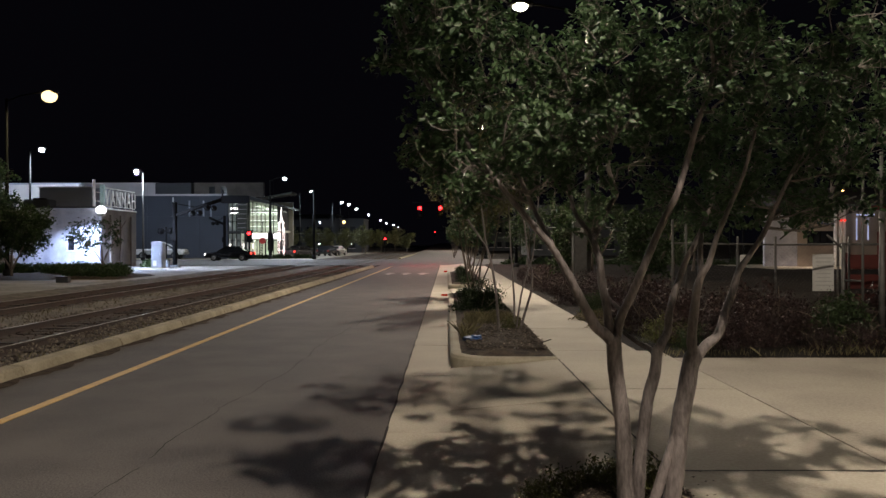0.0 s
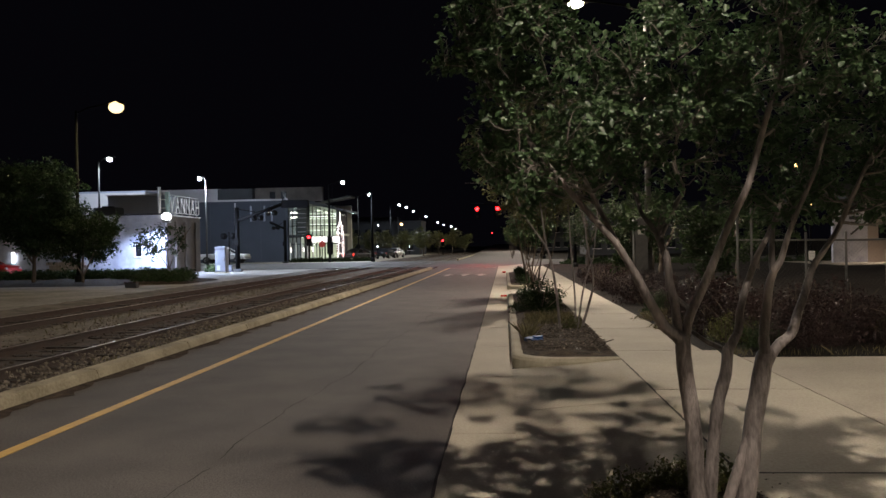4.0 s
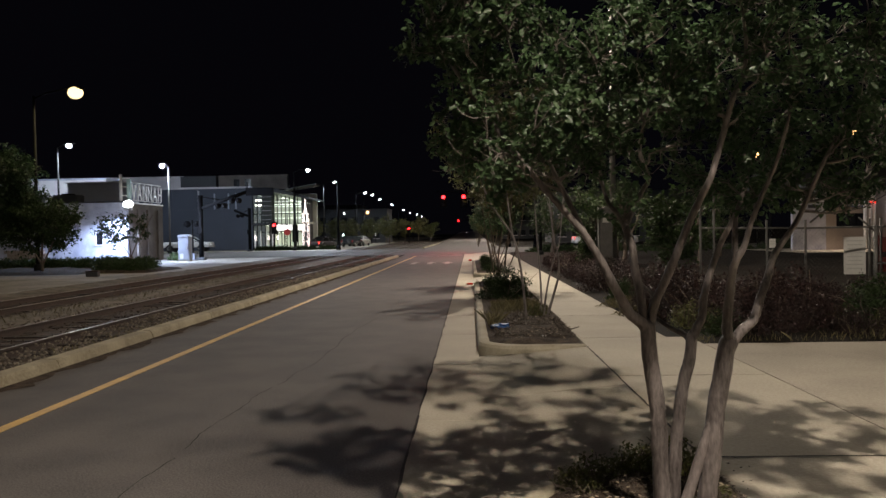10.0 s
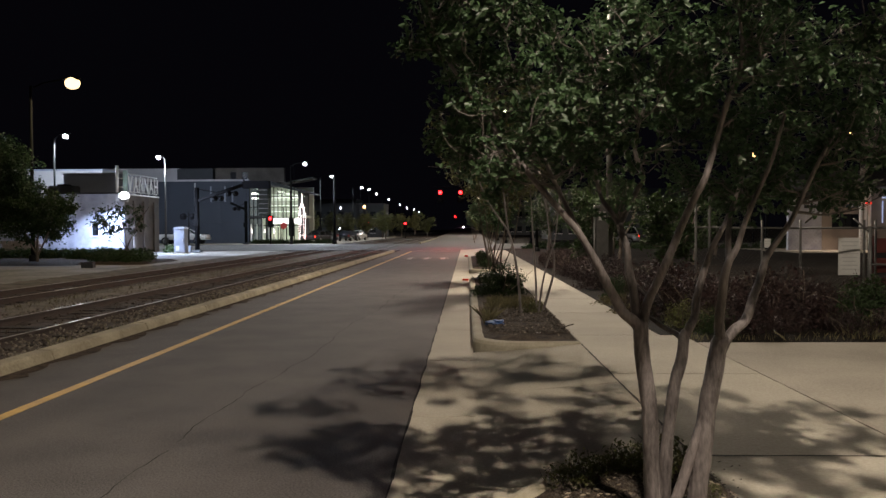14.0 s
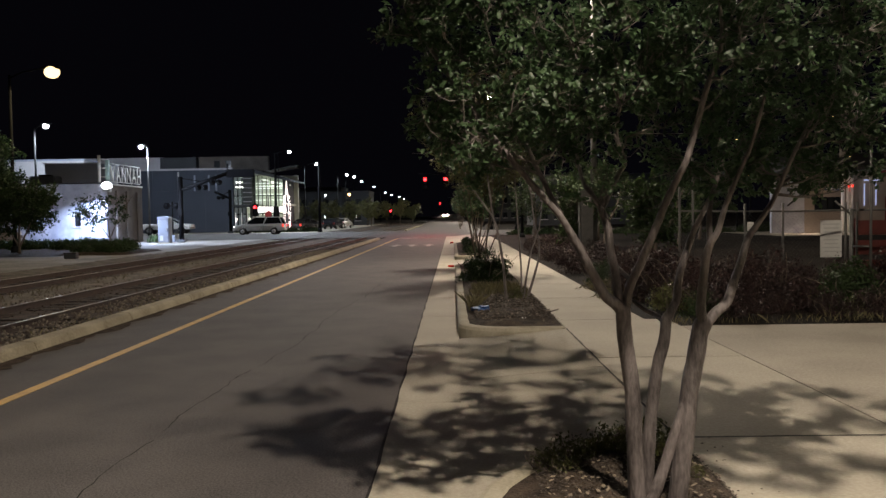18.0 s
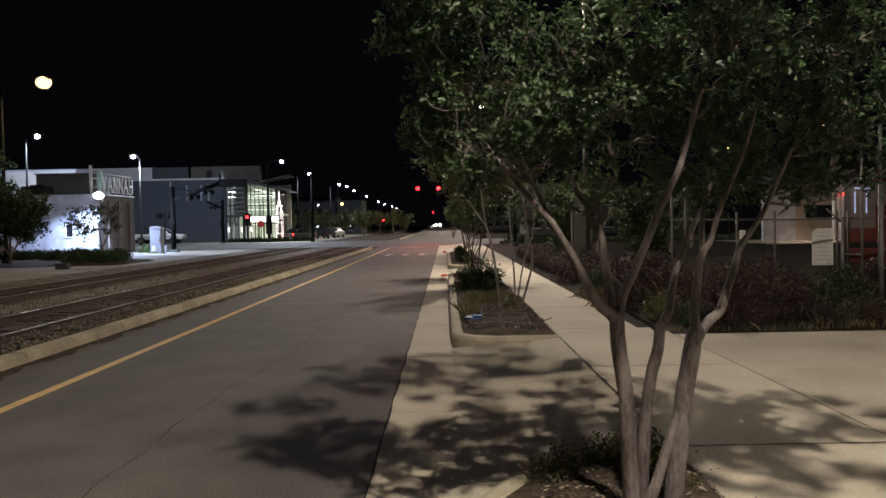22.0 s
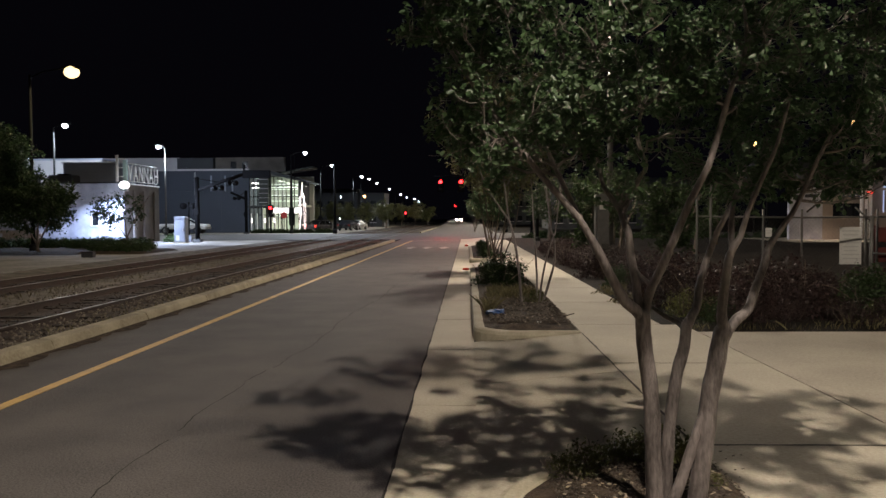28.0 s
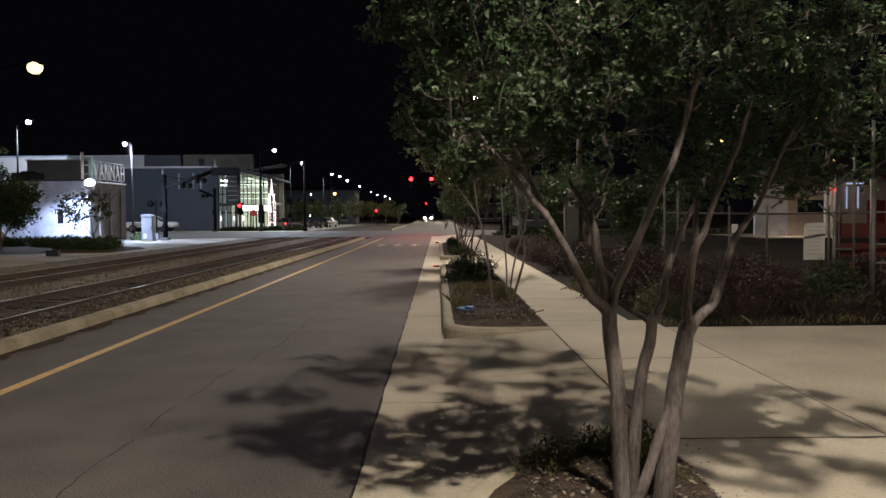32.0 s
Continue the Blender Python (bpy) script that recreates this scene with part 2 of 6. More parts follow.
ALUMINIUM = mat("painted_aluminium", (0.56, 0.57, 0.60), (0.46, 0.47, 0.50), rough=0.4, metal=0.6, coarse=2, fine=40, bump=0.05)
WHITE_STEEL = mat("white_painted_steel", (0.78, 0.78, 0.78), (0.62, 0.62, 0.62), rough=0.45, coarse=3, bump=0.05)
CABINET = mat("grey_cabinet_paint", (0.19, 0.205, 0.255), (0.14, 0.152, 0.185), rough=0.5, coarse=2, bump=0.05)
PLATE = mat("sign_plate", (0.62, 0.61, 0.57), (0.48, 0.47, 0.44), rough=0.55, coarse=4, bump=0.05)
PRINT = mat("faded_print", (0.46, 0.455, 0.43), (0.40, 0.395, 0.37), rough=0.6)
RED_PAINT = mat("red_paint", (0.45, 0.022, 0.018), (0.30, 0.016, 0.013), rough=0.45, coarse=4, bump=0.05)
ORANGE_NET = mat("orange_plastic", (0.11, 0.018, 0.012), (0.05, 0.010, 0.008), rough=0.6, coarse=4)
BLUE_PLASTIC = mat("blue_plastic", (0.03, 0.10, 0.30), (0.015, 0.05, 0.16), rough=0.6, coarse=9, fine=40, bump=0.3)
RUBBER = mat("tyre_rubber", (0.018, 0.018, 0.018), (0.011, 0.011, 0.011), rough=0.85, fine=60)
CAR_WHITE = mat("white_car_paint", (0.82, 0.82, 0.82), (0.76, 0.76, 0.77), rough=0.35, coarse=1, fine=30, bump=0.0)
CAR_SILVER = mat("silver_car_paint", (0.60, 0.595, 0.58), (0.54, 0.535, 0.52), rough=0.25, metal=0.2, coarse=1, fine=30, bump=0.0)
CAR_BLACK = mat("black_car_paint", (0.012, 0.014, 0.018), (0.010, 0.011, 0.014), rough=0.15, coarse=1, fine=30, bump=0.0)
CAR_GLASS = mat("dark_car_glass", (0.012, 0.013, 0.015), (0.010, 0.011, 0.012), rough=0.06, bump=0.0)
PANE = glass("window_glass", (0.93, 0.97, 0.95))
PANE_DARK = mat("dark_window", (0.018, 0.020, 0.024), (0.012, 0.013, 0.016), rough=0.08, bump=0.0)
INTERIOR = mat("lobby_wall", (0.62, 0.64, 0.55), (0.50, 0.52, 0.45), rough=0.85, coarse=0.8)
INTERIOR_DARK = mat("dark_lobby_wall", (0.06, 0.065, 0.06), rough=0.8)
GLOW_WARM = mat("warm_lamp_lens", (1.0, 0.90, 0.62), emit=20)
GLOW_WHITE = mat("white_lamp_lens", (0.86, 0.93, 1.0), emit=15)
GLOW_YELLOW = mat("yellow_lamp_lens", (1.0, 0.74, 0.37), emit=2.4)
GLOW_FLOOD = mat("flood_lamp_lens", (0.90, 0.95, 1.0), emit=9)
GLOW_ORANGE = mat("sodium_lamp_lens", (1.0, 0.52, 0.20), emit=6)
GLOW_RED = mat("red_signal_lens", (1.0, 0.007, 0.009), emit=30)
GLOW_TAIL = mat("tail_lamp_lens", (1.0, 0.05, 0.03), emit=2.2)
GLOW_HEAD = mat("head_lamp_lens", (1.0, 0.93, 0.78), emit=30)
GLOW_FAR_HEAD = mat("dipped_head_lamp_lens", (1.0, 0.90, 0.74), emit=5000)
GLOW_LOBBY = mat("ceiling_panel_lens", (0.95, 1.0, 0.86), emit=2.2)
GLOW_TUBE = mat("led_tube", (1.0, 0.84, 0.80), emit=5)
CAR_GREY = mat("dark_grey_car_paint", (0.06, 0.062, 0.068), (0.05, 0.052, 0.058), rough=0.25, coarse=1, fine=30, bump=0.0)
GLOW_BAND = mat("lit_fascia", (1.0, 0.95, 0.95), emit=2.0)
GLOW_EDGE = mat("glow_deck_edge", (0.95, 1.0, 0.92), emit=0.75)
GLOW_DOT = mat("small_bulb", (1.0, 0.95, 0.85), emit=8)
GLOW_BLUE = mat("blue_white_tube", (0.60, 0.68, 1.0), emit=0.4)
DULL_RED = mat("dull_red_paint", (0.16, 0.014, 0.012), (0.09, 0.009, 0.008), rough=0.6, coarse=3, bump=0.1)


# ---- mesh helpers ----
def mesh_of(name, bm, material, smooth=False):
    me = bpy.data.meshes.new(name)
    bm.to_mesh(me)
    bm.free()
    me.materials.append(material)
    if smooth:
        for p in me.polygons:
            p.use_smooth = True
    return me


def raw_mesh(name, verts, faces, material, smooth=False):
    me = bpy.data.meshes.new(name)
    me.from_pydata(verts, [], faces)
    me.materials.append(material)
    if smooth:
        me.polygons.foreach_set("use_smooth", [True] * len(me.polygons))
    me.update()
    return me


def part(name, bm, material, parent=None, label="", smooth=False):
    """One bmesh (or mesh) as one object under a thing or a part."""
    me = bm if isinstance(bm, bpy.types.Mesh) else mesh_of(name, bm, material, smooth)
    ob = new(name, me)
    ob.parent = parent
    return tagged(ob, label)


def thing(name, at, label, category, group="", kind=""):
    """An empty at a thing's base, to which its parts are parented."""
    ob = new(name)
    ob.empty_display_size = 0.2
    ob.matrix_basis = at if isinstance(at, Matrix) else pose(*at)
    return tagged(ob, label, category, group, kind)


def box(lo, hi, bevel=0.0, bm=None, m=None):
    """A box from corner to corner, with its edges bevelled."""
    one = bmesh.new()
    bmesh.ops.create_cube(one, size=1)
    for v in one.verts:
        v.co = Vector(((lo[i] + hi[i]) / 2 + v.co[i] * (hi[i] - lo[i])) for i in range(3))
    if bevel:
        bmesh.ops.bevel(one, geom=one.edges[:], offset=bevel, segments=2, affect="EDGES", clamp_overlap=True)
    if m:
        one.transform(m)
    if bm is None:
        return one
    me = bpy.data.meshes.new("tmp")
    one.to_mesh(me)
    one.free()
    bm.from_mesh(me)
    bpy.data.meshes.remove(me)
    return bm


def tube_data(points, radii, sides=8, cap=True):
    """Vertices and faces of a tube along points."""
    pts = [Vector(p) for p in points]
    verts, faces = [], []
    for i, p in enumerate(pts):
        d = (pts[min(i + 1, len(pts) - 1)] - pts[max(i - 1, 0)]).normalized()
        a = d.cross(Vector((0.31, 0.95, 0.05))).normalized() if abs(d.y) < 0.9 else d.cross(Vector((1, 0, 0))).normalized()
        b = d.cross(a)
        r = radii[i] if hasattr(radii, "__len__") else radii
        for k in range(sides):
            w = 2 * math.pi * k / sides
            verts.append(p + a * (r * math.cos(w)) + b * (r * math.sin(w)))
    for i in range(len(pts) - 1):
        for k in range(sides):
            k2 = (k + 1) % sides
            faces.append((i * sides + k, i * sides + k2, (i + 1) * sides + k2, (i + 1) * sides + k))
    if cap:
        faces.append(tuple(range(sides))[::-1])
        faces.append(tuple(range((len(pts) - 1) * sides, len(pts) * sides)))
    return verts, faces


def tubes(name, runs, material, sides=8, smooth=True):
    """Several tubes in one mesh; runs of (points, radii)."""
    verts, faces = [], []
    for points, radii in runs:
        v, f = tube_data(points, radii, sides)
        o = len(verts)
        verts += v
        faces += [tuple(i + o for i in q) for q in f]
    return raw_mesh(name, verts, faces, material, smooth)


def rod(name, a, b, r, material, parent, label="", sides=10):
    return part(name, tubes(name, [((a, b), r)], material, sides), material, parent, label)


def extrude(profile, axis, lo, hi, bevel=0.0):
    """A closed outline (u, v) pushed along an axis from lo to hi."""
    bm = bmesh.new()
    place = {"x": lambda u, v, w: (w, u, v), "y": lambda u, v, w: (u, w, v), "z": lambda u, v, w: (u, v, w)}[axis]
    a = [bm.verts.new(place(u, v, lo)) for u, v in profile]
    b = [bm.verts.new(place(u, v, hi)) for u, v in profile]
    n = len(profile)
    bm.faces.new(a)
    bm.faces.new(b[::-1])
    for i in range(n):
        bm.faces.new((a[i], b[i], b[(i + 1) % n], a[(i + 1) % n]))
    bmesh.ops.recalc_face_normals(bm, faces=bm.faces[:])
    if bevel:
        bmesh.ops.bevel(bm, geom=bm.edges[:], offset=bevel, segments=2, affect="EDGES", clamp_overlap=True)
    return bm


def leaf_mesh(name, centres, normals, size, material, rng, slim=0.5, oval=False):
    """Many folded leaves, four or six triangles each, in one mesh."""
    n = len(centres)
    c = np.asarray(centres, float)
    up = np.asarray(normals, float)
    up /= np.linalg.norm(up, axis=1, keepdims=True) + 1e-9
    t = rng.normal(size=(n, 3))
    t -= up * (t * up).sum(1, keepdims=True)
    t /= np.linalg.norm(t, axis=1, keepdims=True) + 1e-9
    s = np.cross(up, t)
    ln = (size * rng.uniform(0.6, 1.3, n))[:, None]
    w = ln * slim * 0.5
    fold = w * 0.45
    v = np.stack([c, c + t * ln * 0.45 + s * w + up * fold, c + t * ln * 0.5, c + t * ln * 0.45 - s * w + up * fold, c + t * ln - up * fold * 0.8], 1).reshape(-1, 3)
    base = (np.arange(n) * 5)[:, None]
    fan = ([0, 2, 1], [0, 3, 2], [1, 2, 4], [2, 3, 4])
    if oval:
        side = lambda a, b: c + t * ln * a + s * w * b + up * fold * abs(b)
        v = np.stack([c, side(0.32, 0.8), side(0.72, 0.95), c + t * ln - up * fold * 0.6, side(0.72, -0.95), side(0.32, -0.8), c + t * ln * 0.5], 1).reshape(-1, 3)
        base = (np.arange(n) * 7)[:, None]
        fan = [(6, k, (k + 1) % 6) for k in range(6)]
    f = np.concatenate([base + np.array(k) for k in fan], 1).reshape(-1, 3)
    me = bpy.data.meshes.new(name)
    me.vertices.add(len(v))
    me.vertices.foreach_set("co", v.ravel())
    me.loops.add(f.size)
    me.loops.foreach_set("vertex_index", f.ravel().astype(np.int32))
    me.polygons.add(len(f))
    me.polygons.foreach_set("loop_start", (np.arange(len(f)) * 3).astype(np.int32))
    me.materials.append(material)
    me.update(calc_edges=True)
    return me


def blades(name, where, height, material, rng, count, spread):
    """Upright tapering grass blades in one mesh."""
    verts, faces = [], []
    for _ in range(count):
        x, y = rng.uniform(-spread[0], spread[0]), rng.uniform(-spread[1], spread[1])
        h, a = height * rng.uniform(0.5, 1.2), rng.uniform(0, 6.28)
        dx, dy, lean = 0.006 * math.cos(a), 0.006 * math.sin(a), rng.normal(0, 0.4, 2) * h
        o = len(verts)
        verts += [(where[0] + x - dx, where[1] + y - dy, where[2]), (where[0] + x + dx, where[1] + y + dy, where[2]),
                  (where[0] + x + lean[0] * 0.4 + dx, where[1] + y + lean[1] * 0.4 + dy, where[2] + h * 0.6), (where[0] + x + lean[0], where[1] + y + lean[1], where[2] + h)]
        faces += [(o, o + 1, o + 2), (o, o + 2, o + 3)]
    return raw_mesh(name, verts, faces, material)


# ---- ground, roads and pavements ----
def slab(name, lo, hi, material, label, category, bevel=0.0):
    ob = part(name, box(lo, hi, bevel), material)
    return tagged(ob, label, category, kind="structure")


rng = np.random.default_rng(7)
gbm = bmesh.new()
bmesh.ops.create_grid(gbm, x_segments=24, y_segments=24, size=1800)
ground = part("ground", gbm, EARTH)
ground.location = (0, 600, -0.32)
tagged(ground, "dark bare earth reaching out to the night horizon", "ground", kind="structure")

road = slab("road_near", (-5.05, -40, -0.3), (-0.5, 64, 0.0), ASPHALT, "worn grey asphalt lane with a fine crack beside the kerb", "road")
cross = slab("road_cross", (-260, 64, -0.3), (260, 90, 0.0), ASPHALT, "grey asphalt cross street over the level crossing", "road")
road_far = tagged(part("road_far", extrude([(90, -0.3), (90, 0.0), (130, 0.0), (420, 2.2), (1500, 2.2), (1500, -0.3)], "x", -5.05, 3.2), ASPHALT), "grey asphalt street rising gently into the dark", "road", kind="structure")


def strip(name, lo, hi, z, material, parent, label=""):
    return part(name, box((lo[0], lo[1], z - 0.012), (hi[0], hi[1], z)), material, parent, label)


# painted lines, 4 mm above the asphalt
for a in range(-40, 60, 10):
    strip("edge_line", (-4.035, a), (-3.925, a + 10), 0.005, PAINT_YELLOW, road, "solid yellow edge line")
strip("stop_line", (-3.85, 59.2), (-0.6, 59.6), 0.005, PAINT_WHITE, road, "worn white stop line")
strip("crossing_line", (-3.85, 62.2), (-0.6, 62.45), 0.005, PAINT_WHITE, road)
for x in (-3.1, -2.2, -1.3):
    bm = extrude([(x - 0.12, 43.6), (x + 0.12, 43.6), (x + 0.12, 45.2), (x + 0.34, 45.2), (x, 46.6), (x - 0.34, 45.2), (x - 0.12, 45.2)], "z", -0.005, 0.005)
    part("lane_arrow", bm, PAINT_WHITE, road, "worn white lane arrow")
# a crack that wanders along the lane, and the dark seam at the gutter
jit = np.random.default_rng(5)
crack = [(-2.30 + 0.011 * 0.4 * i + 0.05 * math.sin(0.124 * i) + 0.022 * math.sin(0.52 * i + 1) + jit.normal(0, 0.011), 3.0 + 0.12 * i) for i in range(190)]
bm = bmesh.new()
for i, ((x0, y0), (x1, y1)) in enumerate(zip(crack, crack[1:])):
    if math.sin(0.31 * i) + math.sin(0.83 * i) > 1.6:
        continue
    w = 0.0030 + 0.0014 * math.sin(7 * y0) + 0.00015 * y0
    bm.faces.new([bm.verts.new(p) for p in ((x0 - w, y0, 0.003), (x0 + w, y0, 0.003), (x1 + w, y1, 0.003), (x1 - w, y1, 0.003))])
part("crack", bm, SEAL, road, "fine wandering crack in the asphalt")
bm = bmesh.new()
side = [(-0.5 + 0.006 * math.sin(1.7 * i) + 0.004 * math.sin(4.1 * i), -4 + 0.4 * i) for i in range(165)]
for (x0, y0), (x1, y1) in zip(side, side[1:]):
    w = 0.009 + 0.004 * math.sin(5 * y0)
    bm.faces.new([bm.verts.new(p) for p in ((x0 - w, y0, 0.004), (x0 + w, y0, 0.004), (x1 + w, y1, 0.004), (x1 - w, y1, 0.004))])
part("seam", bm, SEAL, road, "dirty seam between asphalt and gutter")

# dirt washed against the foot of the far kerb
bm = bmesh.new()
heap = [(-5.04 + 0.10 + 0.07 * math.sin(0.9 * i) + 0.05 * math.sin(2.3 * i + 1) + jit.uniform(0, 0.08), 4 + 0.22 * i) for i in range(230)]
for (x0, y0), (x1, y1) in zip(heap, heap[1:]):
    bm.faces.new([bm.verts.new(p) for p in ((-5.06, y0, 0.012), (x0, y0, 0.003), (x1, y1, 0.003), (-5.06, y1, 0.012))])
part("gutter_dirt", bm, MULCH, road, "dark dirt washed along the kerb")

# gutter slabs, apron and sidewalk slabs, each a piece with open joints
bed = slab("joint_bed", (-0.5, -40, -0.3), (14.0, 64, -0.03), JOINT, "dirt under the joints of the concrete paving", "ground")


def piece_mesh(name, sx, sy, sz, material, bevel=0.004):
    return mesh_of(name, box((0, 0, -sz), (sx, sy, 0), bevel), material)


gutter = thing("gutter", (0, 0, 0), "pale concrete gutter between the asphalt and the kerb", "gutter", kind="structure")
gm = piece_mesh("gutter_slab", 0.562, 2.99, 0.2, CONCRETE)
for i in range(-5, 21):
    o = part("slab", gm, None, gutter)
    o.location = (-0.5, i * 3.0 + 1.0, 0.002)

sidewalk = thing("sidewalk", (0, 0, 0), "pale concrete sidewalk of large slabs with dirty joints", "sidewalk", kind="structure")
wm, wn = piece_mesh("walk_slab", 1.48, 3.005, 0.15, CONCRETE), piece_mesh("walk_slab_narrow", 1.18, 3.005, 0.15, CONCRETE)
for i in range(-4, 17):
    y = 5.33 + (i - 0) * 3.01
    o = part("slab", wm if y < 11 else wn, None, sidewalk)
    o.location = (1.425, y, 0.13)
drive = thing("driveway", (0, 0, 0), "broad pale concrete driveway slabs before a gate", "driveway", kind="structure")
dm = piece_mesh("drive_slab", 3.0, 5.300, 0.15, CONCRETE_DRIVE)
for ix in range(4):
    for iy in range(-2, 2):
        o = part("slab", dm, None, drive)
        o.location = (2.909 + ix * 3.004, 5.335 * iy, 0.13)
aprn = thing("apron", (0, 0, 0), "pale concrete apron sloping up from the gutter", "pavement", kind="structure")
part("slab", extrude([(0.046, -0.1), (0.046, 0.003), (0.95, 0.085), (0.95, -0.1)], "y", 3.7, 4.999), CONCRETE, aprn)
for y0, y1 in ((5.0, 7.885), (7.887, 10.6)):
    part("slab", extrude([(0.046, -0.1), (0.046, 0.003), (1.421, 0.128), (1.421, -0.1)], "y", y0, y1, 0.004), CONCRETE, aprn)
for y0, y1 in ((25.4, 29.4), (44.5, 64.0)):
    part("slab", extrude([(0.046, -0.1), (0.046, 0.003), (1.421, 0.128), (1.421, -0.1)], "y", y0, y1, 0.004), CONCRETE, aprn)


# dirt that fills the open joints nearly to the brim
def dirt_joint(run, width, parent, seed):
    """A thin wandering strip of dirt along a joint; run of (x, y, z)."""
    r = np.random.default_rng(seed)
    a, b = Vector(run[0]), Vector(run[1])
    side = (b - a).cross(Vector((0, 0, 1))).normalized()
    n = int((b - a).length / 0.12) + 2
    verts = []
    for i in range(n):
        p = a.lerp(b, i / (n - 1)) + side * r.normal(0, 0.003)
        w = width * r.uniform(0.55, 1.25) / 2
        verts += [p - side * w, p + side * w]
    part("joint", raw_mesh("joint", verts, [(2 * i, 2 * i + 1, 2 * i + 3, 2 * i + 2) for i in range(n - 1)], JOINT), None, parent, "dark dirt in a joint")


dirt_joint(((1.43, 5.318, 0.1345), (9.0, 5.318, 0.1345)), 0.030, drive, 1)
dirt_joint(((1.423, 5.3, 0.1335), (1.423, 10.5, 0.1335)), 0.020, sidewalk, 2)
dirt_joint(((2.907, -3.0, 0.1345), (2.907, 10.6, 0.1345)), 0.004, drive, 3)
for i in range(1, 13):
    dirt_joint(((1.43, 5.3275 + i * 3.01, 0.1345), (2.60, 5.3275 + i * 3.01, 0.1345)), 0.008, sidewalk, 4 + i)

# ---- planted islands along the near kerb ----
def island(name, y0, y1, round_near, round_far, label, r=0.62):
    """A kerbed bed between gutter and sidewalk: kerb ring, and mulch inside."""
    ob = thing(name, (0, 0, 0), label, "planting bed", kind="structure")
    x0, x1, w = 0.055, 1.41, 0.16

    def outline(d):
        p, rr = [], r - d
        if round_near:
            p += [(x1, y0 + d), (x0 + r, y0 + d)] + [(x0 + r - rr * math.sin(a), y0 + r - rr * math.cos(a)) for a in np.linspace(0.2, 1.57, 8)]
        else:
            p += [(x1, y0), (x0 + d, y0)]
        if round_far:
            p += [(x0 + r - rr * math.cos(a), y1 - r + rr * math.sin(a)) for a in np.linspace(0, 1.37, 8)] + [(x0 + r, y1 - d), (x1, y1 - d)]
        else:
            p += [(x0 + d, y1), (x1, y1)]
        return p
    rings = [(outline(0.0), -0.1), (outline(0.0), 0.10), (outline(0.018), 0.138), (outline(0.05), 0.15), (outline(w - 0.03), 0.15), (outline(w), 0.135), (outline(w), -0.05)]
    n = len(rings[0][0])
    verts = [(x, y, z) for ring, z in rings for x, y in ring]
    faces = [(k * n + i, k * n + i + 1, (k + 1) * n + i + 1, (k + 1) * n + i) for k in range(len(rings) - 1) for i in range(n - 1)]
    part("kerb", raw_mesh("kerb", verts, faces, KERB, False), KERB, ob, "rounded pale concrete kerb")
    bm = bmesh.new()
    ys = np.arange(y0 + 0.1, y1 - 0.05, 0.12)
    rows = []
    for y in ys:
        row = []
        for x in np.linspace(x0 + 0.1, x1 - 0.005, 12):
            px, py, room = x, y, 0.25
            for bent, cy, way in ((round_near, y0 + r, -1), (round_far, y1 - r, 1)):
                far = math.hypot(x - x0 - r, y - cy)
                if bent and (y - cy) * way > 0:
                    depth = r - 0.1 - (far if x < x0 + r else (y - cy) * way)
                    room = min(room, max(0.0, depth))
                    if x < x0 + r and depth < 0:
                        px, py = x0 + r + (x - x0 - r) * (r - 0.1) / far, cy + (y - cy) * (r - 0.1) / far
            edge = min(1.0, 4 * max(0.0, min(px - x0 - 0.1, x1 - px + 0.02, room)))
            row.append(bm.verts.new((px, py, 0.137 + 0.055 * edge * (0.8 + 0.8 * noise.noise((px * 2, py * 2, 1))) + 0.012 * noise.noise((px * 9, py * 9, 4)))))
        rows.append(row)
    for a, b in zip(rows, rows[1:]):
        for i in range(len(a) - 1):
            bm.faces.new((a[i], a[i + 1], b[i + 1], b[i]))
    part("mulch", bm, MULCH, ob, "dark crumbly mulch", smooth=True)
    return ob


island("planter_near", -6.0, 5.2, False, True, "kerbed mulch bed round a crape myrtle", 1.3)
island("planter_middle", 10.5, 25.0, True, True, "kerbed mulch bed with small trees and litter")
island("planter_far", 29.6, 44.2, True, True, "kerbed mulch bed with small trees and shrubs")


def chips(name, lo, hi, z, count, material, size, parent=None, flat=0.35):
    """Loose chips or stones strewn over a patch, one joined mesh."""
    verts, faces = [], []
    r = np.random.default_rng(len(name) + count)
    for _ in range(count):
        c = Vector((r.uniform(lo[0], hi[0]), r.uniform(lo[1], hi[1]), z + r.uniform(0, size * 0.5)))
        m = Matrix.Translation(c) @ Euler(r.uniform(-1, 1, 3) * (0.5, 0.5, 3.1)).to_matrix().to_4x4()
        a, b, h = size * r.uniform(0.5, 1.4), size * r.uniform(0.3, 0.8), size * flat * r.uniform(0.5, 1.2)
        o = len(verts)
        verts += [m @ Vector(p) for p in ((-a, 0, 0), (0, -b, 0), (a, 0, 0), (0, b, 0), (a * 0.2, b * 0.1, h), (-a * 0.1, 0, -h))]
        faces += [(o, o + 1, o + 4), (o + 1, o + 2, o + 4), (o + 2, o + 3, o + 4), (o + 3, o, o + 4), (o + 1, o, o + 5), (o + 2, o + 1, o + 5), (o + 3, o + 2, o + 5), (o, o + 3, o + 5)]
    ob = new(name, raw_mesh(name, verts, faces, material))
    ob.parent = parent
    return ob


